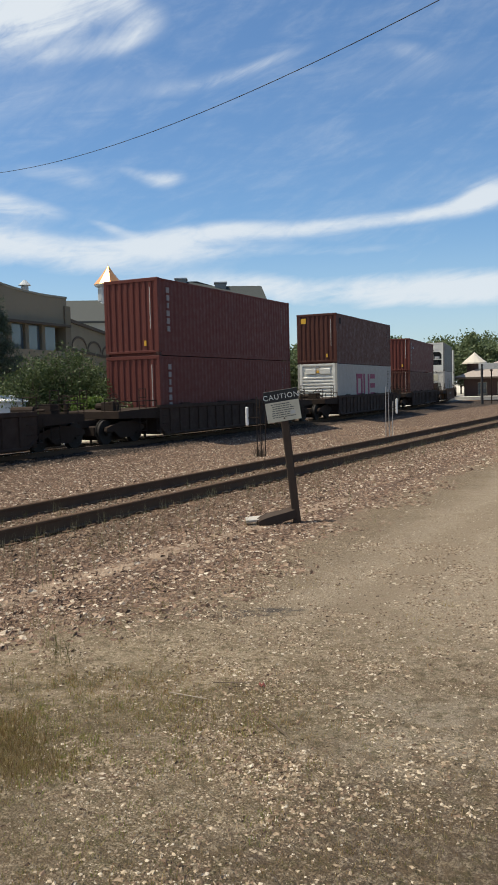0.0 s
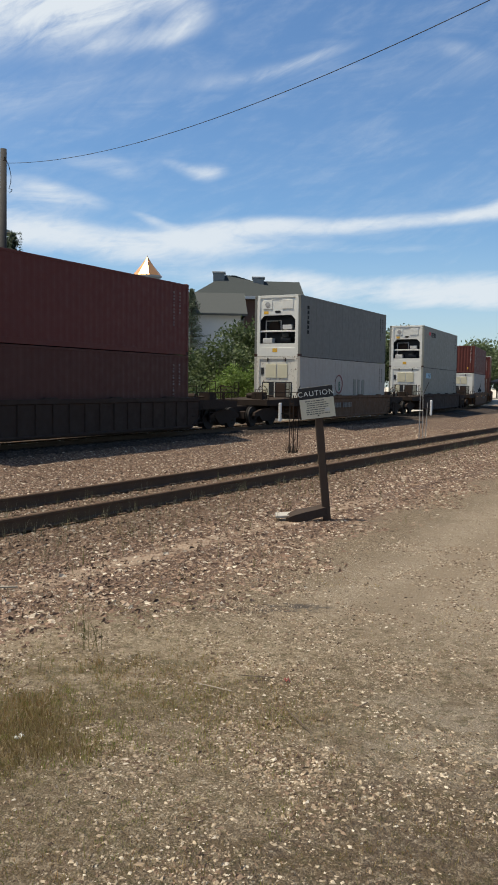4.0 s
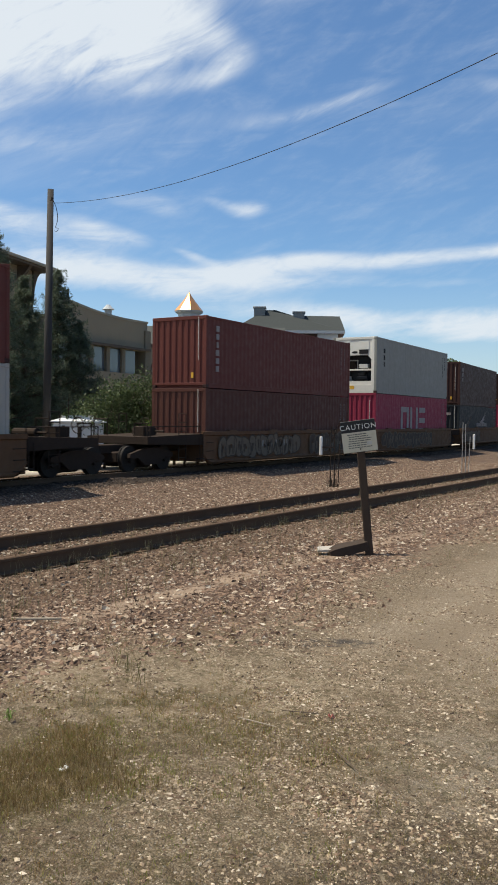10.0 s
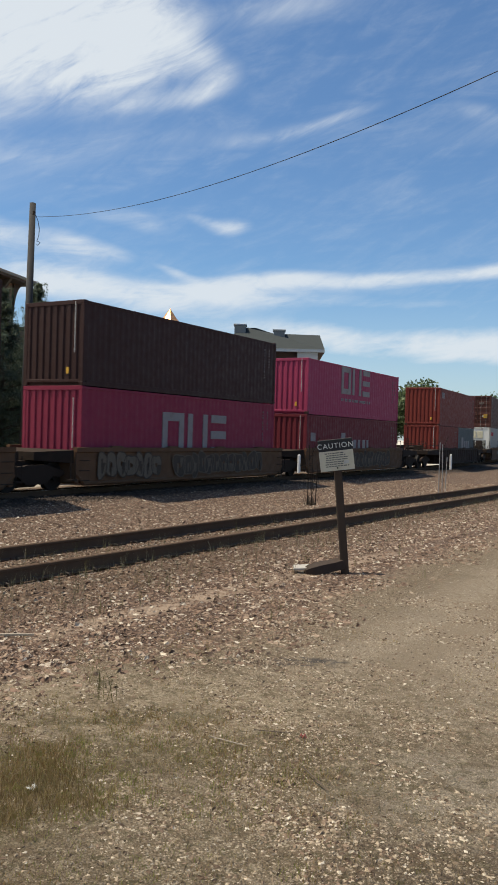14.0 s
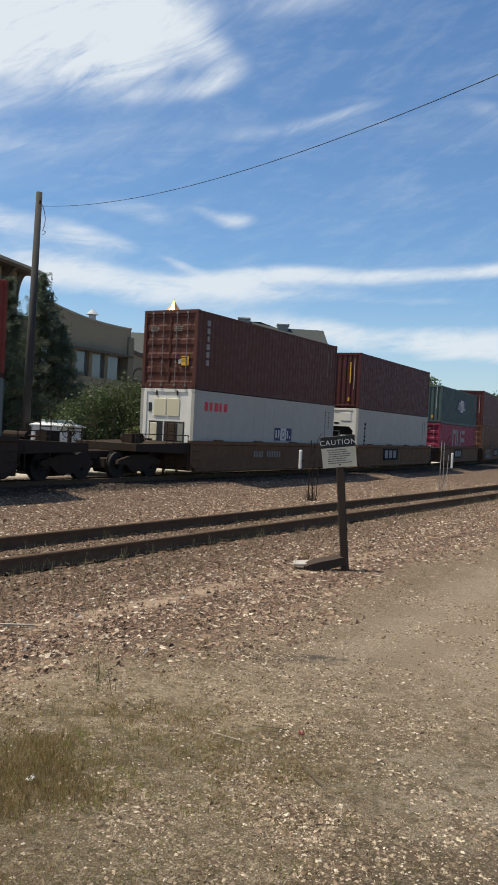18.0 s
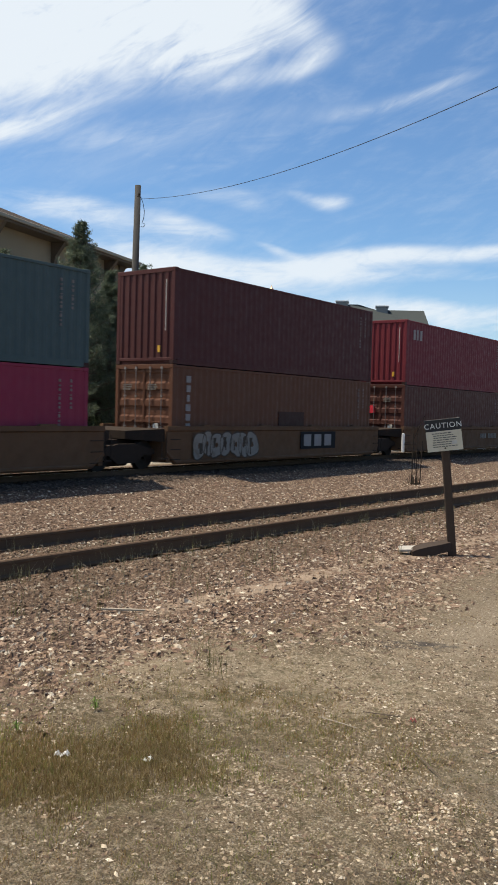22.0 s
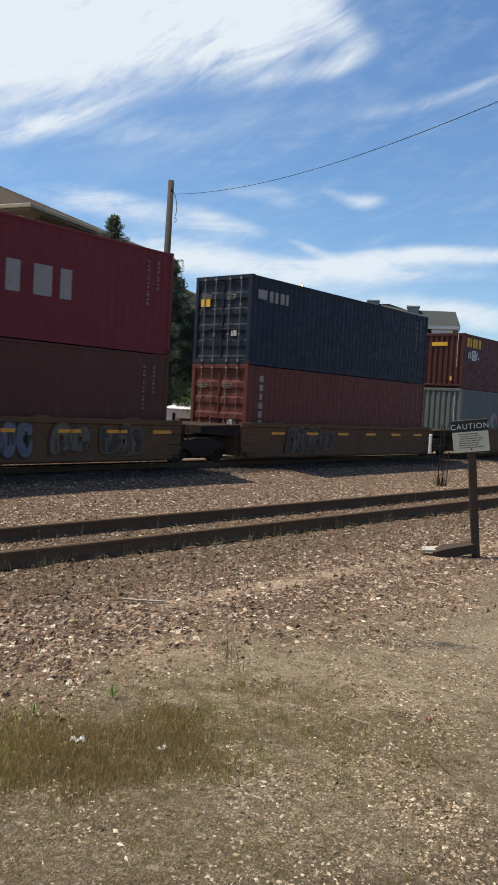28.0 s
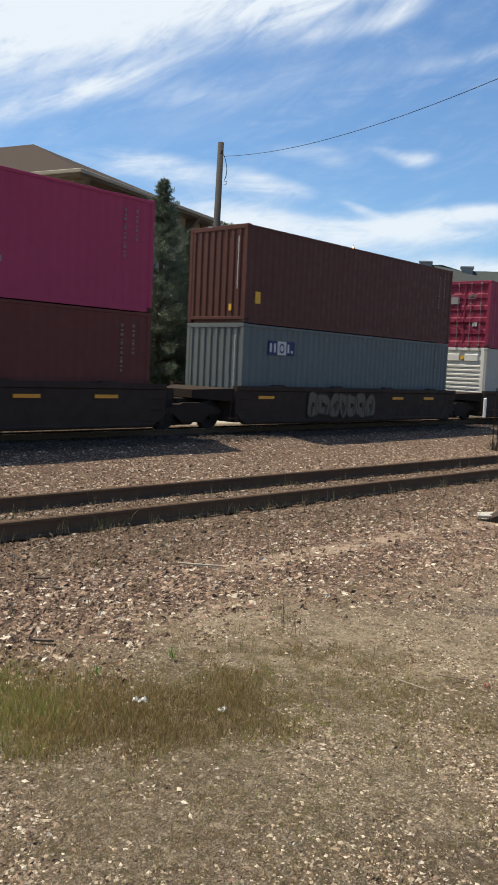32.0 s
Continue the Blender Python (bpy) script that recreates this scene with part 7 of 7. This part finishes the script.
def window_unit(parent, m, w, h, frame_mat, header=True):
    """A sash window in its frame; the face looks along local -y."""
    def ring():
        o, i = w / 2 + 0.07, w / 2
        loop = lambda q, y, a, b: [(-q, y, a), (q, y, a), (q, y, b), (-q, y, b)]
        g = Geo()
        g.loft([loop(o, -0.05, -0.07, h + 0.07), loop(o, 0.06, -0.07, h + 0.07), loop(i, 0.06, 0, h), loop(i, -0.05, 0, h), loop(o, -0.05, -0.07, h + 0.07)], caps=False)
        return g
    win = part("window", shared(f"win_frame@{w}{h}", ring), frame_mat, parent, m=m)
    part("meeting_rail", shared(f"win_rail@{w}{h}", lambda: Geo().box(-w / 2, w / 2, -0.03, 0.009, h * 0.48, h * 0.48 + 0.05)), frame_mat, win)
    part("mullion", shared(f"win_mullion@{w}{h}", lambda: Geo().box(-0.02, 0.02, -0.028, 0.007, 0.0, h)), frame_mat, win)
    part("pane", shared(f"win_pane@{w}{h}", lambda: Geo().box(-w / 2, w / 2, 0.01, 0.025, 0.0, h)), GLASS, win, "dark window glass")
    part("sill", shared(f"win_sill@{w}", lambda: Geo().box(-w / 2 - 0.12, w / 2 + 0.12, -0.11, 0.05, -0.15, -0.07, 0.01)), frame_mat, win)
    if header:
        part("lintel", shared(f"win_lintel@{w}{h}", lambda: Geo().box(-w / 2 - 0.12, w / 2 + 0.12, -0.08, 0.03, h + 0.07, h + 0.36, 0.01)), frame_mat, win)
    return win


def apartment_building():
    """Tan three-storey block; local +x runs along its receding wall, the windowed wall faces local -x... set by the turn."""
    c = Vector((-31.65, 22.78, 0))
    turn = 16.0
    root = thing("apartment_building", "tan stucco three-storey apartment building with a brown hipped roof", "building", pose(c.x, c.y, 0, 0, 0, turn))
    # local frame: +y runs away along the receding wall, -x runs along the windowed wall
    Hh, Lr, Lw = 9.95, 11.2, 24.0
    part("wall", Geo().box(-0.3, 0.0, 0.0, Lr, -0.3, Hh), TAN, root)
    part("wall", Geo().box(-Lw, -0.3, 0.0, 0.3, -0.3, Hh), TAN, root)
    part("wall", Geo().box(-Lw, -Lw + 0.3, 0.3, Lr, -0.3, Hh), TAN, root)
    part("wall", Geo().box(-Lw + 0.3, -0.3, Lr - 0.3, Lr, -0.3, Hh), TAN, root)
    part("floor_band", Geo().box(-Lw - 0.04, 0.04, -0.05, 0.0, 6.95, 7.2).box(0.0, 0.05, -0.05, Lr, 6.95, 7.2), TRIM, root, "cream band course")
    for k, z in enumerate((2.4, 5.45, 8.3)):
        for i, x in enumerate((-1.55, -3.2, -6.3, -7.95, -11.2, -12.85, -16.0, -17.65)):
            window_unit(root, pose(x, -0.02, z, 0, 0, 0), 1.0, 1.45, TRIM)
    for z in (1.1, 4.3):
        for y in (3.2, 7.6):
            window_unit(root, pose(0.02, y, z, 0, 0, 90), 1.0, 1.45, TRIM)
    o = 0.85
    eave = Geo().box(-Lw - o, o, -o, Lr + o, Hh, Hh + 0.22)
    part("eave", eave, BRACKET, root, "dark brown overhanging eave")
    part("gutter", Geo().box(-Lw - o, o + 0.1, -o - 0.1, -o, Hh + 0.12, Hh + 0.28, 0.02).box(o, o + 0.1, -o, Lr + o, Hh + 0.12, Hh + 0.28, 0.02), TRIM, root)
    zt, zr = Hh + 0.22, 13.5
    a = [(-Lw - o, -o, zt), (o, -o, zt), (o, Lr + o, zt), (-Lw - o, Lr + o, zt)]
    r0, r1 = (-Lw + 7.4, Lr / 2, zr), (-7.4, Lr / 2, zr)
    roof = Geo().add(a + [r0, r1], [(0, 1, 5, 4), (1, 2, 5), (2, 3, 4, 5), (3, 0, 4)])
    part("roof", roof, SHINGLE, root, "brown shingle hipped roof")
    for y in (-0.1, 4.6, 9.6):
        b = part("bracket", shared("eave_bracket", lambda: Geo().add([(0.0, -0.12, Hh - 1.7), (0.0, 0.12, Hh - 1.7), (0.0, 0.12, Hh), (0.0, -0.12, Hh), (0.14, -0.12, Hh - 1.5), (0.14, 0.12, Hh - 1.5), (0.8, 0.12, Hh), (0.8, -0.12, Hh), (0.25, 0.12, Hh - 0.7), (0.25, -0.12, Hh - 0.7)],
                 [(0, 4, 9, 7, 3), (1, 2, 6, 8, 5), (0, 1, 5, 4), (4, 5, 8, 9), (9, 8, 6, 7), (3, 7, 6, 2), (0, 3, 2, 1)])), BRACKET, root, m=pose(0.0, y, 0))
    part("downpipe", Geo().tube((0.08, 5.0, 0), (0.08, 5.0, Hh), 0.06), TRIM, root)
    pts = [(0.12, Lr - 0.15 + 0.95 * (1 - math.cos(t)), Hh - 1.9 * (1 - math.sin(t))) for t in [i * math.pi / 16 for i in range(9)]]
    g = Geo()
    g.loft([[(x, y, z) for x, y, z in pts] + [(0.12, Lr - 0.15, Hh)], [(-0.2, y, z) for x, y, z in pts] + [(-0.2, Lr - 0.15, Hh)]])
    part("curved_bracket", g, BRACKET, root)


apartment_building()


def tan_hall():
    """Low tan hall with a raking parapet and a lower wing with an arched frieze."""
    a, b = polar(-44.6, 46.0), polar(-38.5, 53.0)
    d = (b - a)
    ang = math.degrees(math.atan2(d.y, d.x))
    L = d.length
    root = thing("tan_hall", "low tan stucco hall with a raking parapet", "building", pose(a.x, a.y, 0, 0, 0, ang))
    n = 12
    top = [(L * i / n, 8.35 - 0.6 * (i / n) - 0.25 * math.sin(math.pi * i / n)) for i in range(n + 1)]
    zw0, zw1 = 4.55, 6.0
    g = Geo()
    g.loft([[(x, y, z) for x, z in [(0, -0.2)] + [(L, -0.2)] + [(L, zw0), (0, zw0)]] for y in (0.0, 0.5)])
    part("lower_wall", g, TAN, root)
    g = Geo()
    g.loft([[(x, y, z) for x, z in [(0, zw1), (L, zw1)] + top[::-1]] for y in (0.0, 0.5)])
    part("parapet", g, TAN, root)
    part("parapet_cap", Geo().loft([[(x, y, z + dz) for x, z in top for dz in (0.0,)] + [(x, y, z + 0.12) for x, z in top[::-1]] for y in (-0.06, 0.56)]), TRIM, root)
    part("ledge", Geo().box(0, L, -0.3, 0.0, zw1, zw1 + 0.14), BRACKET, root)
    k = 0
    for x in np.arange(0.5, L - 0.8, 1.55):
        part("pier", shared("hall_pier", lambda: Geo().box(-0.16, 0.16, 0.05, 0.45, zw0, zw1)), TAN_DARK, root, m=pose(x - 0.35, 0, 0))
        part("window", shared("hall_window", lambda: Geo().box(-0.6, 0.6, 0.22, 0.27, zw0 + 0.02, zw1 - 0.02)), GLASS, root, "ribbon window pane", m=pose(x + 0.45, 0, 0))
    part("end_pier", Geo().box(L - 0.35, L + 0.25, -0.12, 0.55, -0.2, 7.3, 0.02), TAN_DARK, root)
    part("roof_vent", Geo().tube((L * 0.72, 1.2, 7.5), (L * 0.72, 1.2, 8.45), 0.22, n=10).tube((L * 0.72, 1.2, 8.4), (L * 0.72, 1.2, 8.7), 0.38, 0.1, 10), PALE_WALL, root)
    part("flue", Geo().tube((L * 0.26, 1.0, 7.5), (L * 0.26, 1.0, 9.05), 0.07), STEEL_DARK, root)
    part("roof", Geo().box(0, L, 0.5, 12.0, 7.2, 7.4), SHINGLE_GREY, root)
    part("far_wall", Geo().box(0, L, 11.7, 12.0, -0.2, 7.2).box(0, 0.3, 0.5, 11.7, -0.2, 7.2).box(L - 0.3, L, 0.5, 11.7, -0.2, 7.2), TAN, root)
    c = polar(-33.0, 66.0)
    d2 = c - b
    wing = thing("tan_wing", "lower tan wing with a sloping top and an arched frieze", "building", pose(b.x, b.y, 0, 0, 0, math.degrees(math.atan2(d2.y, d2.x))))
    M = d2.length
    zs = (6.35, 5.05)
    part("wall", Geo().loft([[(x, y, z) for x, z in ((0.3, -0.2), (M, -0.2), (M, zs[1]), (0.3, zs[0]))] for y in (0.0, 0.4)]), TAN, wing)
    part("coping", Geo().loft([[(0.3, y, zs[0]), (M, y, zs[1]), (M, y, zs[1] + 0.2), (0.3, y, zs[0] + 0.2)] for y in (-0.14, 0.5)]), BRACKET, wing)
    part("lower_band", Geo().loft([[(0.3, y, zs[0] - 1.75), (M, y, zs[1] - 1.3), (M, y, zs[1] - 1.16), (0.3, y, zs[0] - 1.58)] for y in (-0.08, 0.0)]), BRACKET, wing)
    for i in range(6):
        x0, w = 0.5 + i * M / 6.4, M / 6.4 * 0.92
        zb = zs[0] + (zs[1] - zs[0]) * (x0 / M) - 1.5
        pts = [(x0 + w * (0.5 - 0.5 * math.cos(t)), zb + 0.62 * math.sin(t)) for t in [k * math.pi / 10 for k in range(11)]]
        g = Geo().loft([[(p, -0.06, q), (p, 0.0, q), (p, 0.0, q + 0.13), (p, -0.06, q + 0.13)] for p, q in pts])
        part("arch", g, BRACKET, wing, "dark arch moulding")
    part("roof", Geo().add([(0.3, 0.4, zs[0] - 0.1), (M, 0.4, zs[1] - 0.1), (M, 9, zs[1] - 0.1), (0.3, 9, zs[0] - 0.1)], [(0, 1, 2, 3)]), SHINGLE_GREY, wing)


tan_hall()


def cupola_hall():
    """Grey-roofed hall with a pale gabled bay and a copper-topped cupola."""
    c = polar(-35.7, 84.0)
    root = thing("cupola_hall", "grey-roofed building with a pale gabled bay", "building", pose(c.x, c.y, 0, 0, 0, 33.0))
    ez, rz = 8.6, 11.0
    part("wall", Geo().box(-9, 9, -4.0, 4.0, -0.2, ez), PALE_WALL, root)
    part("roof", Geo().add([(-9.6, -4.8, ez), (9.6, -4.8, ez), (9.6, 4.8, ez), (-9.6, 4.8, ez), (-9.6, 0, rz), (9.6, 0, rz), (-9.6, -4.8, ez - 0.2), (9.6, -4.8, ez - 0.2)], [(0, 1, 5, 4), (2, 3, 4, 5), (1, 2, 5), (3, 0, 4), (6, 7, 1, 0)]), SHINGLE_GREY, root)
    part("bay", Geo().box(1.0, 4.4, -6.2, -3.9, -0.2, 9.4), PALE_WALL, root, "pale grey projecting bay")
    part("bay_roof", Geo().add([(0.6, -6.5, 9.4), (4.8, -6.5, 9.4), (4.8, -2.0, 9.4), (0.6, -2.0, 9.4), (2.7, -6.5, 9.9), (2.7, -2.0, 9.9)], [(0, 4, 5, 3), (1, 2, 5, 4), (0, 1, 4), (0, 3, 2, 1)]), SHINGLE_GREY, root)
    for x in (1.8, 3.5):
        window_unit(root, pose(x, -6.22, 5.6), 0.9, 1.6, TRIM, False)
    cup = thing("cupola", "pale octagonal cupola with a gleaming copper spire roof", "cupola", pose(c.x, c.y, rz - 0.6, 0, 0, 20))
    n = 8
    ring = lambda r, z: [(r * math.cos((i + 0.5) * math.tau / n), r * math.sin((i + 0.5) * math.tau / n), z) for i in range(n)]
    part("drum", Geo().loft([ring(1.08, 0), ring(1.08, 1.85)]), PALE_WALL, cup, "pale drum")
    part("cornice", Geo().loft([ring(1.12, 1.78), ring(1.42, 1.98), ring(1.42, 2.1)]), PALE_WALL, cup)
    part("spire", Geo().loft([ring(1.46, 2.1), ring(1.40, 2.16), ring(0.55, 3.2), ring(0.04, 3.95)]), COPPER, cup, "bright copper roof")
    part("finial", Geo().tube((0, 0, 3.9), (0, 0, 4.15), 0.04, 0.01), COPPER, cup)
    for i in range(n):
        a = i * math.tau / n
        part("panel", shared("cupola_panel", lambda: Geo().box(-0.26, 0.26, -1.03, -0.985, 0.45, 1.6)), LOUVER, cup, m=pose(0, 0, 0, 0, 0, math.degrees(a)))


cupola_hall()


def brick_block():
    """Dark brick block with a broad grey roof, hipped at one end, and two boxy chimneys."""
    c = polar(-28.5, 88.0)
    root = thing("brick_block", "dark brick apartment block with a broad grey roof", "building", pose(c.x, c.y, 0, 0, 0, 28.5))
    ez = 10.75
    part("wall", Geo().box(-5.8, 4.6, 0.0, 8.0, -0.2, ez), BRICK_DARK, root)
    part("fascia", Geo().box(-6.6, 5.2, -1.1, -1.0, ez, ez + 0.3), PALE_WALL, root, "pale eave board")
    part("soffit", Geo().box(-6.6, 5.2, -1.0, 9.0, ez + 0.02, ez + 0.2), BRICK_DARK, root)
    z = ez + 0.3
    part("roof", Geo().add([(-6.6, -1.1, z), (5.2, -1.1, z), (5.2, 9.1, z), (-6.6, 9.1, z), (-3.2, 4, 13.77), (-2.1, 4, 13.77), (-0.2, 4, 13.2), (4.9, 4, 13.13)],
         [(0, 1, 7, 6, 5, 4), (2, 3, 4, 5, 6, 7), (3, 0, 4)]), SHINGLE_SLATE, root, "dark grey shingle roof")
    part("gable_end", Geo().add([(5.2, -1.1, z), (5.2, 9.1, z), (4.9, 4, 13.13)], [(0, 1, 2)]), PALE_WALL, root, "pale gable end")
    metal = simple("grey_metal_chimney", (0.16, 0.18, 0.19), 0.6)
    for x, top in ((-3.8, 14.0), (0.45, 13.5)):
        ch = part("chimney", Geo().box(x - 0.6, x + 0.6, 2.6, 4.2, 12.2, top - 0.15, 0.02), metal, root, "boxy grey metal chimney")
        part("cap", Geo().box(x - 0.7, x + 0.7, 2.5, 4.3, top - 0.15, top, 0.02), PALE_WALL, ch)
    for x in (-4.2, -1.6, 1.0, 3.4):
        for zz in (1.5, 4.6, 7.7):
            window_unit(root, pose(x, -0.02, zz), 1.1, 1.6, TRIM, False)
    part("bay", Geo().box(-5.4, -2.2, -0.8, 0.0, 7.2, ez), PALE_WALL, root, "pale projecting bay")
    part("bay", Geo().box(2.4, 4.5, -0.8, 0.0, 7.2, ez), PALE_WALL, root, "pale projecting bay")


brick_block()


def white_shelter():
    p = polar(-43.1, 33.0)
    root = thing("white_shelter", "small white equipment shelter with a shallow roof", "shed", pose(p.x, p.y, 0.08, 0, 0, 47) @ Matrix.Diagonal((1.2, 1.2, 0.92, 1)))
    wht = simple("white_sheet_metal", (0.66, 0.67, 0.68), 0.45, var=0.06, scale=2, dirt=(0.35, 0.34, 0.32), amount=0.3)
    part("body", Geo().box(-0.78, 0.78, -0.6, 0.6, 0.0, 1.75, 0.015), wht, root)
    part("roof", Geo().loft([[(-0.86, -0.68, 1.75), (0.86, -0.68, 1.75), (0.86, 0.68, 1.75), (-0.86, 0.68, 1.75)], [(-0.86, -0.68, 1.80), (0.86, -0.68, 1.80), (0.86, 0.68, 1.80), (-0.86, 0.68, 1.80)], [(-0.5, -0.3, 1.93), (0.5, -0.3, 1.93), (0.5, 0.3, 1.93), (-0.5, 0.3, 1.93)]]), wht, root)
    part("ridge_vent", Geo().box(-0.5, 0.5, -0.22, 0.22, 1.93, 2.03, 0.01), wht, root)
    part("door_gap", Geo().box(-0.52, -0.42, -0.613, -0.6, 0.1, 1.62), STEEL_DARK, root, "dark door gap")
    part("mast", Geo().tube((-0.3, -0.3, 1.8), (-0.3, -0.3, 2.75), 0.012), STEEL_DARK, root)


white_shelter()


def depot():
    c = polar(-11.2, 112.0)
    root = thing("railway_depot", "old railway depot with a broad hipped roof and a conical turret", "building", pose(c.x, c.y, -0.1, 0, 0, 8))
    roofm = simple("pale_depot_shingles", (0.30, 0.26, 0.23), 0.9, var=0.25, scale=6, bump=0.4, bscale=14)
    part("wall", Geo().box(-1.8, 22, 0.6, 8, 0, 2.6), BRICK_DARK, root)
    part("eave", Geo().box(-3.0, 24, -0.8, 9.4, 2.62, 2.85), BRACKET, root)
    part("roof", Geo().add([(-3.0, -0.8, 2.85), (24, -0.8, 2.85), (24, 9.4, 2.85), (-3.0, 9.4, 2.85), (2.6, 4.3, 5.0), (20, 4.3, 5.0)], [(0, 1, 5, 4), (1, 2, 5), (2, 3, 4, 5), (3, 0, 4)]), roofm, root, "pale hipped roof")
    n = 12
    ring = lambda r, z: [(-0.6 + r * math.cos(i * math.tau / n), 2.6 + r * math.sin(i * math.tau / n), z) for i in range(n)]
    part("turret", Geo().loft([ring(1.0, 2.7), ring(1.0, 4.75)]), BRICK_DARK, root)
    part("turret_roof", Geo().loft([ring(1.65, 4.6), ring(1.6, 4.75), ring(0.7, 5.5), ring(0.04, 6.1)]), simple("pale_turret_roof", (0.46, 0.42, 0.36), 0.8), root, "pale conical turret roof")
    for x in np.arange(0.5, 20, 2.4):
        window_unit(root, pose(x, 0.58, 0.7), 1.0, 1.4, TRIM, False)
    part("platform_edge", Geo().box(-9, 40, -6.0, -1.0, 0.0, 0.42), simple("pale_platform_concrete", (0.42, 0.40, 0.36), 0.9), root, "pale concrete platform")
    s = polar(-10.95, 84.0)
    pole_ = thing("platform_sign", "pale station sign board on a dark pole", "sign", pose(s.x, s.y, -0.1, 0, 0, 10))
    part("pole", Geo().tube((0, 0, 0), (0, 0, 3.9), 0.14, 0.11, 8), POLE_WOOD, pole_)
    part("board", Geo().box(-0.3, 2.4, -0.06, 0.06, 3.35, 3.95, 0.01), WHITE_DECAL, pole_, "pale board")
    lamp = polar(-10.35, 86.0)
    lp = thing("platform_lamp", "thin dark platform lamp post", "street lamp", pose(lamp.x, lamp.y, -0.1))
    part("post", Geo().tube((0, 0, 0), (0, 0, 3.2), 0.06), STEEL_DARK, lp)
    part("lantern", Geo().tube((0, 0, 3.2), (0, 0, 3.5), 0.16, 0.05, 8), STEEL_DARK, lp)


depot()


# ---- small things on the verge ----
DRIFT = simple("bleached_wood", (0.30, 0.255, 0.195), 0.9, scale=9, bump=0.4, bscale=60)


FADED_RED = simple("faded_red_paper", (0.36, 0.11, 0.09), 0.8)


def litter():
    for x, y, w, l, a, mat, lab in ((-3.62, 3.08, 0.035, 0.09, 30, WHITE_DECAL, "crumpled white scrap of paper on the grass"), (-3.2, 3.34, 0.025, 0.06, 80, WHITE_DECAL, "small white scrap on the grass"), (-2.33, 4.87, 0.018, 0.04, 10, FADED_RED, "small faded red scrap on the gravel")):
        z = ground_z(x, y)
        ob = thing("scrap", lab, "litter", pose(x, y, z + 0.012, 8, -6, a))
        g = Geo()
        n = 5
        for i in range(n):
            q0, q1 = -l / 2 + l * i / n, -l / 2 + l * (i + 1) / n
            z0, z1 = 0.012 * math.sin(i * 2.1), 0.012 * math.sin((i + 1) * 2.1)
            g.loft([[(q0, -w / 2, z0), (q1, -w / 2, z1), (q1, -w / 2, z1 + 0.004), (q0, -w / 2, z0 + 0.004)], [(q0, w / 2, z0 + 0.008), (q1, w / 2, z1 - 0.004), (q1, w / 2, z1), (q0, w / 2, z0 + 0.012)]])
        part("sheet", g, mat, ob)
    for x, y, l, a, lab in ((-5.72, 5.62, 0.42, 44, "pale split stick lying on the ballast"), (-1.96, 4.27, 0.34, -38, "thin dark twig on the gravel"), (-2.52, 4.80, 0.24, 25, "thin dark twig on the gravel"), (-1.72, 4.66, 0.12, 80, "thin dark twig on the gravel"), (-2.67, 4.49, 0.28, 3, "thin pale straw twig on the gravel"), (-5.86, 4.06, 0.10, 15, "weathered dark splinter of wood on the ballast"), (-6.22, 4.16, 0.15, 64, "weathered dark splinter of wood on the ballast"), (-4.82, 3.22, 0.16, 48, "weathered dark splinter of wood on the ballast")):
        z = ground_z(x, y)
        thick = 0.20 if "twig" in lab else 0.7
        ob = thing("stick", lab, "stick", pose(x, y, z + 0.03, 0, 2, a))
        part("wood", Geo().loft([[(q, -h * 0.5 * thick, -0.012 * thick), (q, h * 0.6 * thick, -0.012 * thick), (q, h * 0.4 * thick, 0.014 * thick), (q, -h * 0.5 * thick, 0.008 * thick)] for q, h in ((-l / 2, 0.008), (-l * 0.3, 0.030), (l * 0.2, 0.034), (l / 2, 0.012))]), DRIFT if "dark" not in lab else BARK, ob)
    for x, y, k in ((-4.01, 3.69, 0.65), (-4.10, 3.14, 0.5)):
        z = ground_z(x, y)
        ob = thing("green_weed", "small bright green leafy weed", "plant", pose(x, y, z) @ Matrix.Diagonal((k, k, k, 1)))
        g = Geo()
        for i in range(11):
            a, l = i * 2.4, 0.05 + 0.02 * (i % 3)
            b = Vector((math.cos(a), math.sin(a), 0))
            s = Vector((-math.sin(a), math.cos(a), 0)) * 0.009
            m1, tip = b * l * 0.55 + Vector((0, 0, 0.06 + 0.008 * i)), b * l + Vector((0, 0, 0.03 + 0.008 * i))
            g.quad((0, 0, 0.005), tuple(m1 - s), tuple(tip), tuple(m1 + s))
        part("leaves", g, YOUNG, ob)


litter()

motions()
